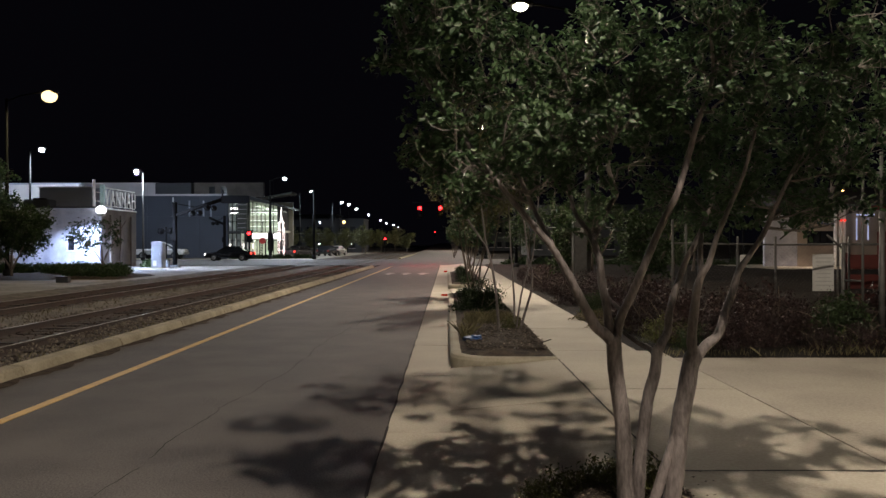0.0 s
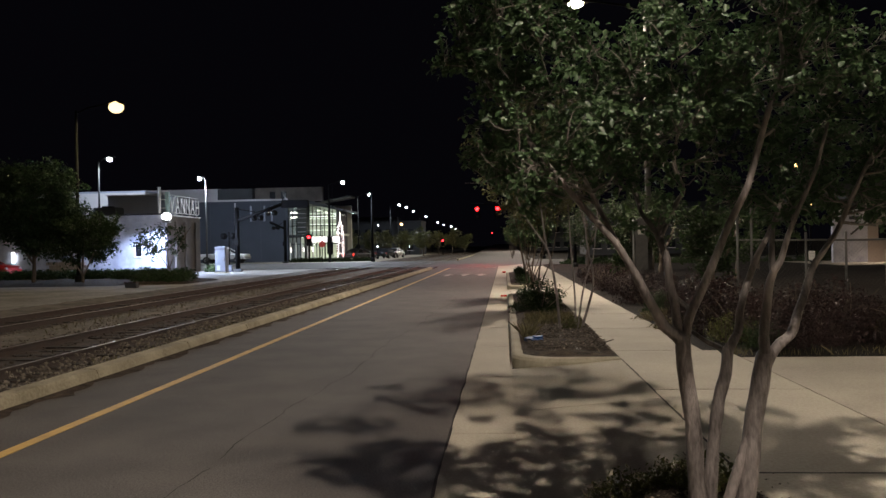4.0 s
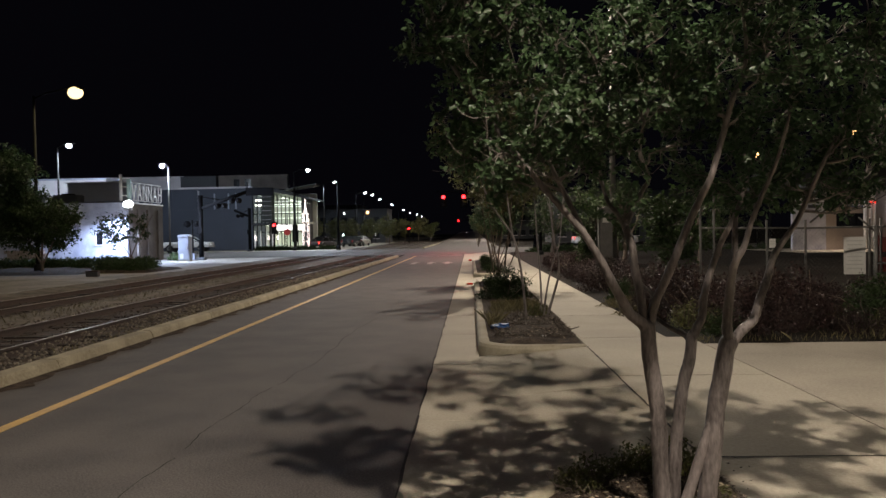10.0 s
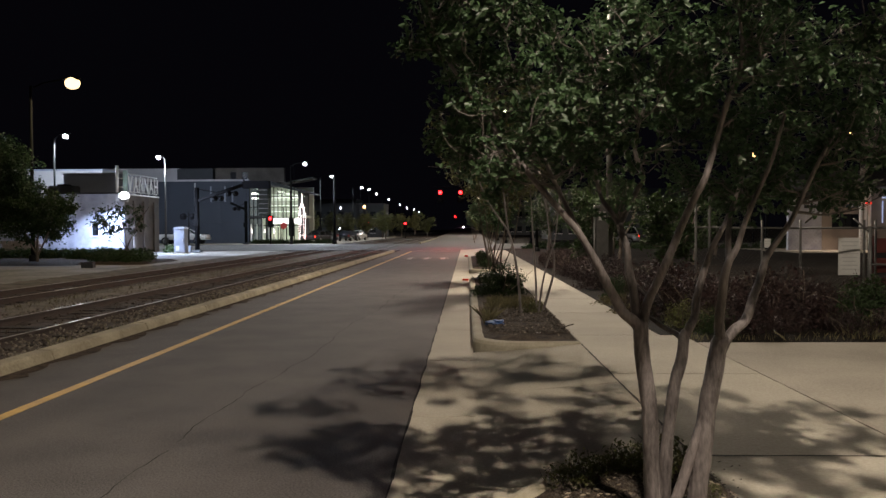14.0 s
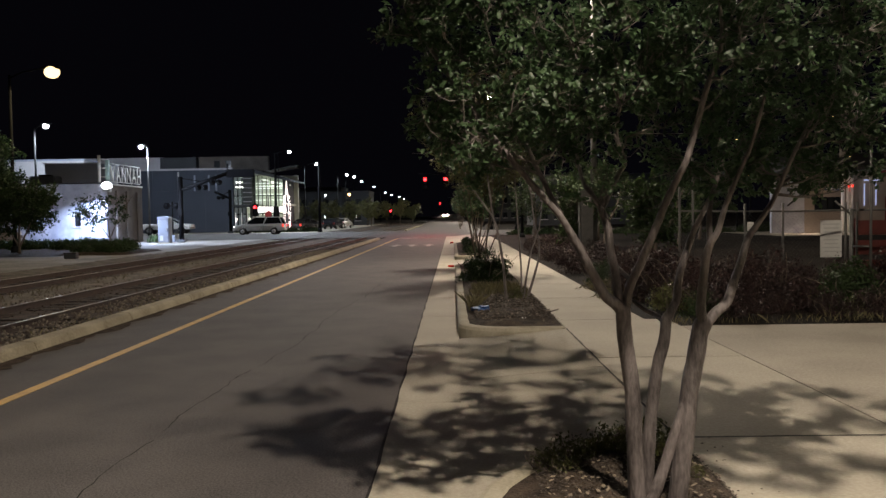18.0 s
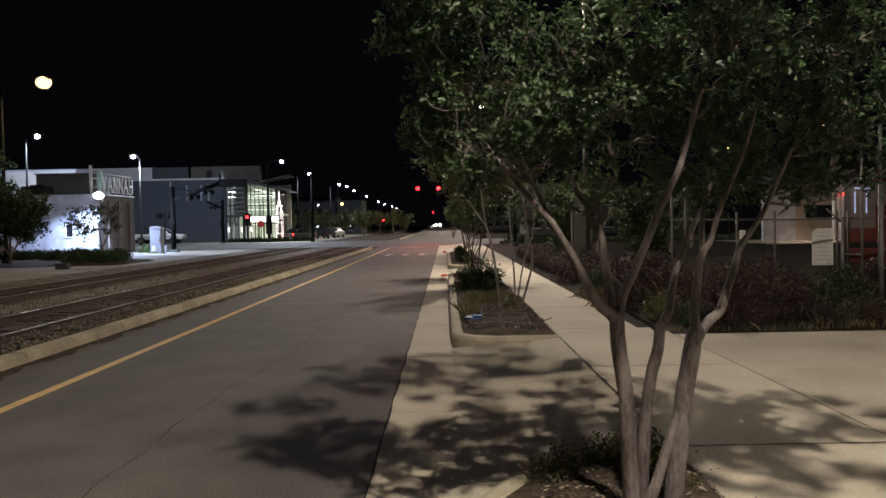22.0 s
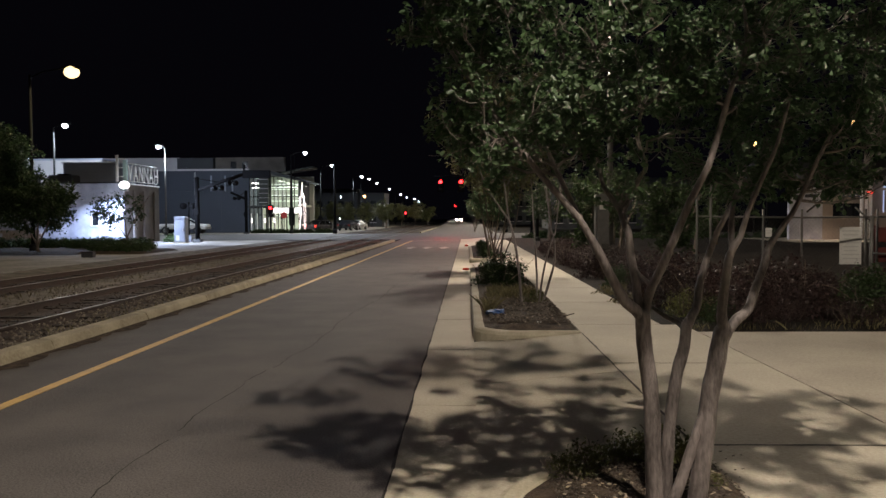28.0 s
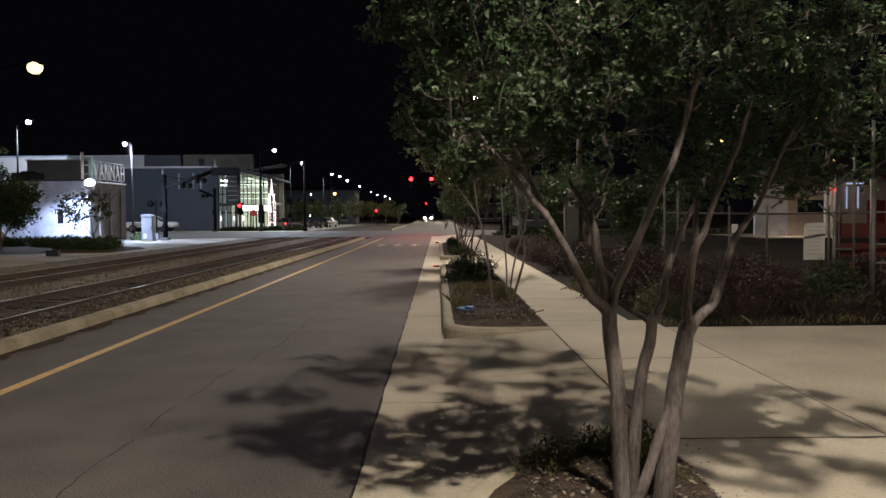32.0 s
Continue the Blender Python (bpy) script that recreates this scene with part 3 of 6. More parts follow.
tagged(chips("bark_chips", (0.42, 3.3), (1.38, 4.85), 0.188, 5200, CHIP, 0.0085), "brown bark chips strewn over the near bed", "mulch", kind="stuff")
tagged(chips("bark_chips", (0.3, 11.2), (1.38, 16.0), 0.185, 3600, CHIP, 0.026), "brown bark chips strewn under a small tree", "mulch", kind="stuff")
tagged(chips("bark_chips", (0.24, 3.2), (0.45, 4.15), 0.16, 800, CHIP, 0.0085), "brown bark chips along the kerb of the near bed", "mulch", kind="stuff")
tagged(chips("leaf_litter", (0.45, 3.4), (1.38, 4.8), 0.196, 260, LITTER, 0.018, flat=0.2), "pale dry leaves fallen on the mulch", "leaf litter", kind="stuff")
tagged(chips("leaf_litter", (0.35, 10.8), (1.38, 14.5), 0.20, 220, LITTER, 0.022, flat=0.2), "pale dry leaves fallen in the kerbed bed", "leaf litter", kind="stuff")
tagged(chips("fallen_chips", (1.44, 4.0), (1.75, 5.3), 0.132, 14, CHIP, 0.010), "few bark chips fallen on the concrete", "mulch", kind="stuff")

# the large bed on the right, before and behind the fence
bm = bmesh.new()
bmesh.ops.create_grid(bm, x_segments=70, y_segments=130, size=1)
for v in bm.verts:
    x, y = 2.64 + (v.co.x + 1) * 8.0, 10.72 + (v.co.y + 1) * 25.0
    e = min(1.0, (x - 2.64) * 2, (y - 10.72) * 2)
    v.co = (x, y, 0.10 + 0.05 * e + 0.04 * e * noise.noise((x, y, 3)))
tagged(part("ground_bed", bm, EARTH, smooth=True), "dark mulched bed beside the sidewalk and fence, shade put into its colour", "ground", kind="structure")
# Yard split: pale lit strip by the depot, shaded rest in dark EARTH.
slab("yard", (18.6, 49.0, -0.3), (120, 62, 0.12), CONCRETE, "concrete yard lit orange before a depot", "yard")
slab("yard_shaded", (18.6, 8.0, -0.3), (120, 48.99, 0.10), EARTH, "bare yard behind the fence, shade put into its dark colour", "yard")

# ---- railway ----
def kerb_run():
    ob = thing("kerb_tracks", (0, 0, 0), "stained pale concrete kerb between the lane and the tracks", "kerb", kind="structure")
    prof = [(-5.30, -0.3), (-5.05, -0.3), (-5.05, 0.0), (-5.085, 0.10), (-5.11, 0.125), (-5.28, 0.135), (-5.30, 0.115)]
    me = mesh_of("kerb_piece", extrude(prof, "y", 0.0, 2.985, 0.006), KERB_OLD)
    for i in range(-6, 19):
        o = part("kerb_piece", me, None, ob)
        o.location = (rng.normal(0, 0.004), i * 3.0 + 1.0, rng.normal(0, 0.003))
    far = extrude(prof, "y", 0.0, 260.0, 0.006)
    o = part("kerb_far", far, KERB_OLD, ob)
    o.location = (0, 92.0, 0)


kerb_run()


def ballast_strip(name, x0, x1, y0, y1, step, material, label):
    xs, ys = np.linspace(x0, x1, max(2, round((x1 - x0) / step) + 1)), np.arange(y0, y1 + step / 2, step)
    verts, faces = [], []
    for y in ys:
        for x in xs:
            shoulder = 0.13 * max(0.0, 1 - (-5.3 - x) / 0.9)
            shoulder += 0.10 * max(0.0, 1 - (x + 14.2) / 0.9)
            middle = 0.09 * math.exp(-((x + 9.5) / 0.7) ** 2)
            verts.append((x, y, -0.115 + shoulder + middle + 0.035 * noise.noise((x * 2.1, y * 2.1, 0)) + 0.03 * noise.noise((x * 8, y * 8, 2))))
    n = len(xs)
    faces = [(j * n + i, j * n + i + 1, (j + 1) * n + i + 1, (j + 1) * n + i) for j in range(len(ys) - 1) for i in range(n - 1)]
    ob = new(name, raw_mesh(name, verts, faces, material, False))
    return tagged(ob, label, "ballast", kind="structure")


for x0, x1, material, label in ((-14.2, -12.9, BALLAST_PALE, "pale dusty gravel beside the far track"), (-12.9, -9.95, BALLAST, "dark rust-brown ballast of the far track"), (-9.95, -8.85, BALLAST_PALE, "pale dusty gravel between the two tracks"),
                                (-8.85, -6.15, BALLAST, "dark rust-brown ballast of the near track"), (-6.15, -5.25, BALLAST_PALE, "pale dusty gravel along the kerb")):
    ballast_strip("ground_ballast", x0, x1, -2.0, 64.0, 0.16, material, label)
ballast_strip("ground_ballast_far", -14.2, -5.25, 90.0, 420.0, 1.5, BALLAST, "dark ballast beyond the cross street")
for nm, x0, x1, n in (("ballast_stones", -6.5, -5.32, 2600), ("ballast_stones", -10.2, -8.7, 2600)):
    tagged(chips(nm, (x0, 6.0), (x1, 40.0), 0.02 if x0 > -7 else -0.06, n, STONE_PALE, 0.035, flat=0.7), "loose brown ballast stones along the track", "ballast", kind="stuff")
for x0, x1 in ((-12.9, -10.0), (-8.8, -6.2)):
    tagged(chips("ballast_stones", (x0, 10.0), (x1, 44.0), -0.10, 1700, STONE, 0.032, flat=0.7), "loose dark ballast stones between the rails", "ballast", kind="stuff")


def track(x_right, x_left, label):
    ob = thing("railway_track", (0, 0, 0), label, "railway track", group="two railway tracks", kind="structure")
    for x in (x_right, x_left):
        prof = [(-0.07, -0.13), (0.07, -0.13), (0.07, -0.118), (0.012, -0.10), (0.012, -0.015), (0.034, -0.006), (0.034, 0.026), (-0.034, 0.026), (-0.034, -0.006), (-0.012, -0.015), (-0.012, -0.10), (-0.07, -0.118)]
        r = part("rail", extrude([(x + u, v) for u, v in prof], "y", -6, 420), RAIL_SIDE, ob, "rusty rail")
        part("rail_head", box((x - 0.022, -6, 0.024), (x + 0.022, 420, 0.031), 0.003), RAIL_TOP, r, "shiny worn running surface")
    me = mesh_of("sleeper", box((-1.3, -0.11, -0.16), (1.3, 0.11, 0.0), 0.012), SLEEPER)
    mid = (x_left + x_right) / 2
    for i in range(100):
        o = part("sleeper", me, None, ob)
        o.matrix_basis = pose(mid + rng.normal(0, 0.03), 7 + i * 0.52, -0.104 + rng.normal(0, 0.010), 0, 0, rng.normal(0, 0.8))
    return ob


track(-6.77, -8.21, "railway track with shiny rails on dark sleepers")
track(-10.72, -12.16, "second railway track with duller rails")

# far side paving and beds
slab("pavement_far_side", (-70, 10, -0.3), (-14.2, 64, -0.02), DUSTY, "pale concrete paving beyond the tracks", "pavement")
slab("pavement_far_block", (-70, 90, -0.3), (-14.2, 420, 0.0), CONCRETE, "pale concrete paving in front of a block", "pavement")


def mound(name, lo, hi, top, material, label):
    bm = bmesh.new()
    bmesh.ops.create_grid(bm, x_segments=40, y_segments=40, size=1)
    cx, cy, sx, sy = (lo[0] + hi[0]) / 2, (lo[1] + hi[1]) / 2, (hi[0] - lo[0]) / 2, (hi[1] - lo[1]) / 2
    for v in bm.verts:
        u, w = v.co.x, v.co.y
        e = min(1, 6 * min(1 - abs(u), 1 - abs(w)))
        x, y = cx + u * sx, cy + w * sy
        v.co = (x, y, -0.03 + top * e * (1 + 0.5 * noise.noise((x * 0.7, y * 0.7, 5))))
    return tagged(part(name, bm, material, smooth=True), label, "planting bed", kind="structure")


mound("ground_bed_far_side", (-60, 37.5), (-17.9, 47.5), 0.14, MULCH, "dark mulched bed before a white building")
mound("ground_bed_small", (-18.6, 38.5), (-15.2, 43.5), 0.12, MULCH, "small mulched bed round a sparse tree")


# ---- street lamps ----
def street_lamp(head, pole_x, lens, label, low=0.0, height=9.0, pole_mat=None, lens_size=(0.25, 0.20, 0.14)):
    """Tapered pole, curved arm and flat luminaire; head is the place of the luminaire."""
    x, y = head
    ob = thing("street_lamp", (pole_x, y, low), label, "street lamp", group="street lamps")
    dx = x - pole_x
    s = 1 if dx > 0 else -1
    z = height - low
    pole_mat = pole_mat or POLE
    part("base", tubes("base", [(((0, 0, 0), (0, 0, 0.35), (0, 0, 0.42)), (0.2, 0.2, 0.11))], POLE, 14), POLE, ob)
    part("pole", tubes("pole", [(((0, 0, 0.4), (0, 0, z * 0.5), (0, 0, z - 0.25)), (0.105, 0.085, 0.06))], pole_mat, 12), POLE, ob, "tapered steel pole")
    part("arm", tubes("arm", [(((0, 0, z - 0.4), (dx * 0.3, 0, z - 0.12), (dx * 0.7, 0, z + 0.02), (dx - 0.3 * s, 0, z + 0.06)), 0.035)], POLE, 8), POLE, ob)
    h = part("luminaire", box((dx - 0.42, -0.19, z + 0.0), (dx + 0.42, 0.19, z + 0.12), 0.045), POLE, ob, "flat grey lamp head")
    # Lens swollen to a round body, so the glare sits in its shape.
    bm = bmesh.new()
    bmesh.ops.create_uvsphere(bm, u_segments=14, v_segments=8, radius=1.0, matrix=Matrix.Translation((dx, 0, z - (0.01 if lens_size[2] < 0.2 else 0.5 * lens_size[2]))) @ Matrix.Diagonal((*lens_size, 1)))
    part("lens", bm, lens, h, "glowing lamp lens rounded out to take in its glare", True)
    return ob


# Lens half sizes for far lamps, glare included.
FAR_GLARE = (0.22, 0.21, 0.205)
street_lamp((2.3, 25.9), 4.4, GLOW_WARM, "galvanised street lamp glowing warm white above the sidewalk trees", 0.1, pole_mat=GALV_DULL)
street_lamp((1.9, -0.8), 4.1, GLOW_WARM, "galvanised street lamp glowing warm white", 0.13)
# The lamp at 165 is unseen, added with the far road's fill light.
for y in (52.6, 94.0, 118.0, 165.0):
    street_lamp((2.3, y), 4.4, GLOW_WARM, "distant street lamp glowing warm white behind trees", 0.0)
street_lamp((-19.4, 40.6), -21.5, GLOW_YELLOW, "tall street lamp glowing yellow beyond the tracks", lens_size=(0.38, 0.34, 0.30))
street_lamp((-19.0, 15.0), -21.1, GLOW_YELLOW, "tall street lamp glowing yellow beyond the tracks", lens_size=(0.38, 0.34, 0.30))
street_lamp((-31.0, 63.6), -31.9, GLOW_WHITE, "street lamp glowing cold white behind a low building", lens_size=FAR_GLARE)
street_lamp((-30.8, 82.5), -30.15, GLOW_WHITE, "street lamp glowing cold white at the cross street", lens_size=FAR_GLARE, pole_mat=GALV_DULL)
for x, y in ((-17.9, 88.3 + 3.5), (-18.5, 113.7), (-18.2, 144.0), (-17.8, 151.5), (-18.5, 170.3), (-19.0, 202.6), (-20.0, 250.2), (-20.5, 283.4), (-19.6, 308.7), (-20.3, 349.1), (-31.3, 172.1)):
    street_lamp((x, y), x - 1.6, GLOW_WHITE, "street lamp glowing cold white in a long row", lens_size=FAR_GLARE)


# ---- trees and shrubs ----
def curve_to(a, b, rng, sag=0.12, n=5):
    a, b = Vector(a), Vector(b)
    side = Vector(rng.normal(0, 1, 3)) * (b - a).length * sag
    return [a.lerp(b, t) + side * math.sin(math.pi * t) for t in np.linspace(0, 1, n)]


def smooth_run(pts):
    """A rounded line through a few points."""
    p, fine = [Vector(q) for q in pts], []
    for i in range(len(p) - 1):
        p0, p1, p2, p3 = p[max(i - 1, 0)], p[i], p[i + 1], p[min(i + 2, len(p) - 1)]
        for k in range(4):
            t = k / 4
            fine.append(0.5 * ((2 * p1) + (p2 - p0) * t + (2 * p0 - 5 * p1 + 4 * p2 - p3) * t * t + (3 * p1 - p0 - 3 * p2 + p3) * t ** 3))
    return fine + [p[-1]]


def tree(at, stems, crown, seed, label, n_limbs=40, n_twigs=8, n_leaves=12, leaf=0.05, bark=None, leafmat=None, bare=0.25, rmin=0.4, pieces=0, fork=0.5):
    """Stems given by a few points each; limbs reach into the crown's ellipsoid, twigs and leaves follow."""
    bark, leafmat = bark or BARK, leafmat or LEAF
    r = np.random.default_rng(seed)
    ob = thing("tree", at, label, "tree", group="street trees")
    c, rad = Vector(crown[:3]), crown[3:]
    starts = []
    for pts, r0, r1 in stems:
        fine = smooth_run(pts)
        rr = [r0 + (r1 - r0) * i / (len(fine) - 1) for i in range(len(fine))]
        rr = [q * (1 + 0.10 * noise.noise((i * 0.9, seed, r0 * 50))) for i, q in enumerate(rr)]
        part("trunk" if r0 > 0.03 else "limb", tubes("trunk", [(fine, rr)], bark, 10), bark, ob)
        starts += [(fine[i], rr[i]) for i in range(int(len(fine) * fork), len(fine))]
    limbs, twigs, cen, nor = [], [], [], []
    for k in range(n_limbs):
        d = Vector(r.normal(0, 1, 3)).normalized() * (rmin + (1 - rmin) * r.random() ** 0.5)
        lump = 0.82 + 0.26 * noise.noise((d.x * 2.2 + seed, d.y * 2.2, d.z * 2.2))
        end = c + Vector((d.x * rad[0], d.y * rad[1], d.z * rad[2])) * lump
        s, sr = min((starts[r.integers(len(starts))] for _ in range(14)), key=lambda q: (q[0] - end).length)
        run = curve_to(s, end, r, 0.08, 6)
        sr = min(sr * 0.6, 0.0095)
        limbs.append((run, [sr + (0.003 - sr) * i / 5 for i in range(6)]))
        size = sum(rad) / 3
        for j in range(n_twigs):
            q = run[r.integers(2, 6)]
            tip = q + (Vector(r.normal(0, 1, 3)) + (end - s).normalized() * 0.8).normalized() * size * r.uniform(0.10, 0.30)
            tw = curve_to(q, tip, r, 0.10, 4)
            twigs.append((tw, [0.0045, 0.0035, 0.0025, 0.0015]))
            if r.random() < bare * 0.4:
                continue
            m = int(n_leaves * r.uniform(0.5, 1.4))
            for _ in range(m):
                t = r.uniform(0.15, 1.05)
                cen.append(q.lerp(tip, t) + Vector(r.normal(0, 0.35 * leaf, 3)))
                nor.append((r.normal(0, 0.6), r.normal(0, 0.6), r.normal(0.7, 0.5)))
    if pieces:
        for run in limbs:
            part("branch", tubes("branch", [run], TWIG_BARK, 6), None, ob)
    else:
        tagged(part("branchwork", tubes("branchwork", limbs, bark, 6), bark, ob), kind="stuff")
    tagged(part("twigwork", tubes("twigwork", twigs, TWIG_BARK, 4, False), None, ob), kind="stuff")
    if pieces:
        one = leaf_mesh("leaf", [(0, 0, 0)], [(0, 0, 1)], leaf, leafmat, r)
        near = sorted(range(len(cen)), key=lambda i: cen[i].y)[:pieces * 3:3]
        for i in near:
            o = part("leaf", one, None, ob)
            o.matrix_basis = Matrix.Translation(cen[i]) @ Euler(r.normal(0, 1, 3) * (0.6, 0.6, 3)).to_matrix().to_4x4()
        keep = set(near)
        rest = [i for i in range(len(cen)) if i not in keep]
        cen, nor = [cen[i] for i in rest], [nor[i] for i in rest]
    tagged(part("crown", leaf_mesh("crown", cen, nor, leaf, leafmat, r), None, ob), "loose crown of small green leaves", kind="stuff")
    return ob


# the crape myrtle in the near bed: three trunks that fork at breast height
TRUNK_WEST = [
    ([(-0.02, 0.00, -0.17), (-0.02, 0.00, -0.06), (-0.03, 0.00, 0.19), (-0.04, 0.00, 0.46), (-0.07, 0.00, 0.68), (-0.08, 0.00, 0.80), (-0.08, 0.00, 0.86)], 0.043, 0.035),
    ([(-0.08, 0.00, 0.83), (-0.12, -0.01, 0.88), (-0.17, -0.02, 0.92), (-0.21, -0.03, 0.99), (-0.25, -0.04, 1.06), (-0.29, -0.05, 1.14), (-0.33, -0.06, 1.21), (-0.40, -0.07, 1.32), (-0.54, -0.08, 1.48), (-0.67, -0.09, 1.64), (-0.82, -0.10, 1.84), (-0.95, -0.11, 2.03), (-1.06, -0.12, 2.21)], 0.029, 0.008),
    ([(-0.38, -0.03, 1.31), (-0.45, 0.01, 1.46), (-0.53, 0.06, 1.65), (-0.58, 0.11, 1.85), (-0.61, 0.15, 2.07)], 0.014, 0.006),
    ([(-0.08, 0.00, 0.84), (-0.10, 0.02, 0.92), (-0.11, 0.03, 1.02), (-0.13, 0.05, 1.13), (-0.14, 0.06, 1.24), (-0.17, 0.08, 1.34)], 0.023, 0.018),
    ([(-0.16, 0.08, 1.32), (-0.20, 0.12, 1.40), (-0.24, 0.17, 1.47), (-0.27, 0.21, 1.63), (-0.30, 0.26, 1.86), (-0.28, 0.30, 2.15)], 0.014, 0.006),
    ([(-0.17, 0.08, 1.33), (-0.12, 0.08, 1.43), (-0.08, 0.09, 1.51), (-0.05, 0.09, 1.57), (-0.09, 0.09, 1.70), (-0.06, 0.10, 1.86), (0.02, 0.10, 2.02)], 0.015, 0.006),
    ([(-0.07, 0.02, 0.83), (-0.05, 0.00, 0.96), (-0.01, -0.01, 1.05), (0.03, -0.03, 1.15), (0.07, -0.04, 1.25), (0.11, -0.06, 1.36), (0.16, -0.07, 1.47), (0.20, -0.09, 1.56), (0.25, -0.10, 1.74), (0.29, -0.12, 1.90), (0.34, -0.13, 2.00), (0.43, -0.15, 2.09)], 0.023, 0.011),
    ([(0.33, -0.14, 1.98), (0.34, -0.17, 2.12), (0.32, -0.20, 2.25)], 0.011, 0.007),
    ([(-0.03, 0.01, 0.98), (-0.05, 0.07, 1.01), (-0.08, 0.14, 1.05), (-0.10, 0.20, 1.11)], 0.012, 0.007),
]
TRUNK_MIDDLE = [
    ([(0.03, 0.06, -0.19), (0.04, 0.06, -0.08), (0.05, 0.06, 0.12), (0.06, 0.06, 0.28), (0.08, 0.06, 0.45), (0.10, 0.06, 0.58), (0.13, 0.06, 0.69), (0.14, 0.06, 0.80)], 0.033, 0.027),
    ([(0.14, 0.06, 0.77), (0.12, 0.14, 0.80), (0.08, 0.22, 0.82), (0.03, 0.30, 0.86)], 0.016, 0.010),
    ([(0.14, 0.06, 0.78), (0.17, 0.07, 0.84), (0.20, 0.09, 0.89), (0.21, 0.10, 0.97), (0.24, 0.12, 1.07), (0.27, 0.13, 1.15), (0.31, 0.15, 1.24), (0.35, 0.16, 1.31), (0.39, 0.18, 1.38), (0.42, 0.19, 1.45), (0.47, 0.21, 1.59), (0.49, 0.22, 1.76)], 0.023, 0.007),
]
TRUNK_EAST = [
    ([(0.15, -0.03, -0.15), (0.17, -0.03, -0.05), (0.19, -0.03, 0.12), (0.21, -0.03, 0.28), (0.23, -0.02, 0.46), (0.26, -0.02, 0.62), (0.28, -0.02, 0.74), (0.30, -0.02, 0.79)], 0.046, 0.041),
    ([(0.00, -0.05, -0.15), (0.05, -0.05, -0.04), (0.11, -0.04, 0.12), (0.16, -0.04, 0.28), (0.21, -0.03, 0.43), (0.24, -0.03, 0.57)], 0.030, 0.019),
    ([(0.30, -0.03, 0.76), (0.28, -0.04, 0.84), (0.28, -0.05, 0.92), (0.29, -0.06, 1.03), (0.30, -0.07, 1.12), (0.32, -0.08, 1.18), (0.35, -0.08, 1.23), (0.38, -0.09, 1.34), (0.43, -0.10, 1.47), (0.50, -0.11, 1.64), (0.55, -0.12, 1.84)], 0.026, 0.007),
    ([(0.32, -0.05, 1.17), (0.32, -0.04, 1.26), (0.33, -0.02, 1.34), (0.35, -0.01, 1.40), (0.43, 0.00, 1.42)], 0.016, 0.007),
    ([(0.30, -0.02, 0.76), (0.36, -0.00, 0.83), (0.42, 0.01, 0.88), (0.46, 0.03, 0.98), (0.50, 0.05, 1.07), (0.54, 0.07, 1.18), (0.59, 0.08, 1.25), (0.67, 0.10, 1.36), (0.75, 0.12, 1.52), (0.82, 0.13, 1.66), (0.92, 0.15, 1.82)], 0.026, 0.007),
]
# the boughs of its crown: middle, half sizes and number of leafy clumps
BOUGHS = [
    (-0.83, 0.00, 2.28, 0.36, 0.60, 0.32, 32),
    (-0.62, 0.05, 1.74, 0.46, 0.65, 0.27, 30),
    (-0.18, 0.30, 2.05, 0.52, 0.85, 0.48, 46),
    (0.48, 0.30, 2.08, 0.52, 0.85, 0.50, 36),
    (1.15, 0.40, 2.05, 0.62, 0.80, 0.52, 30),
    (0.98, 0.30, 1.62, 0.48, 0.50, 0.20, 18),
    (0.50, 0.40, 1.58, 0.36, 0.50, 0.16, 9),
    # From here mostly unseen overhead boughs, placed to shade limbs, trunks and ground.
    (-0.95, 0.15, 3.05, 0.60, 0.80, 0.42, 13),
    (-0.75, -0.65, 2.92, 0.50, 0.55, 0.30, 7),
    (0.05, 0.40, 3.22, 0.95, 0.85, 0.50, 19),
    (1.10, -0.45, 3.00, 0.85, 0.80, 0.50, 28),
    (0.45, -1.15, 3.05, 0.50, 0.40, 0.28, 10),
    (0.28, -0.62, 2.58, 0.40, 0.28, 0.18, 14),
    (0.78, -0.56, 2.52, 0.36, 0.28, 0.18, 12),
    (1.05, -1.15, 3.00, 0.55, 0.40, 0.26, 11),
    (-0.10, 0.85, 3.60, 1.00, 0.70, 0.45, 31),
]


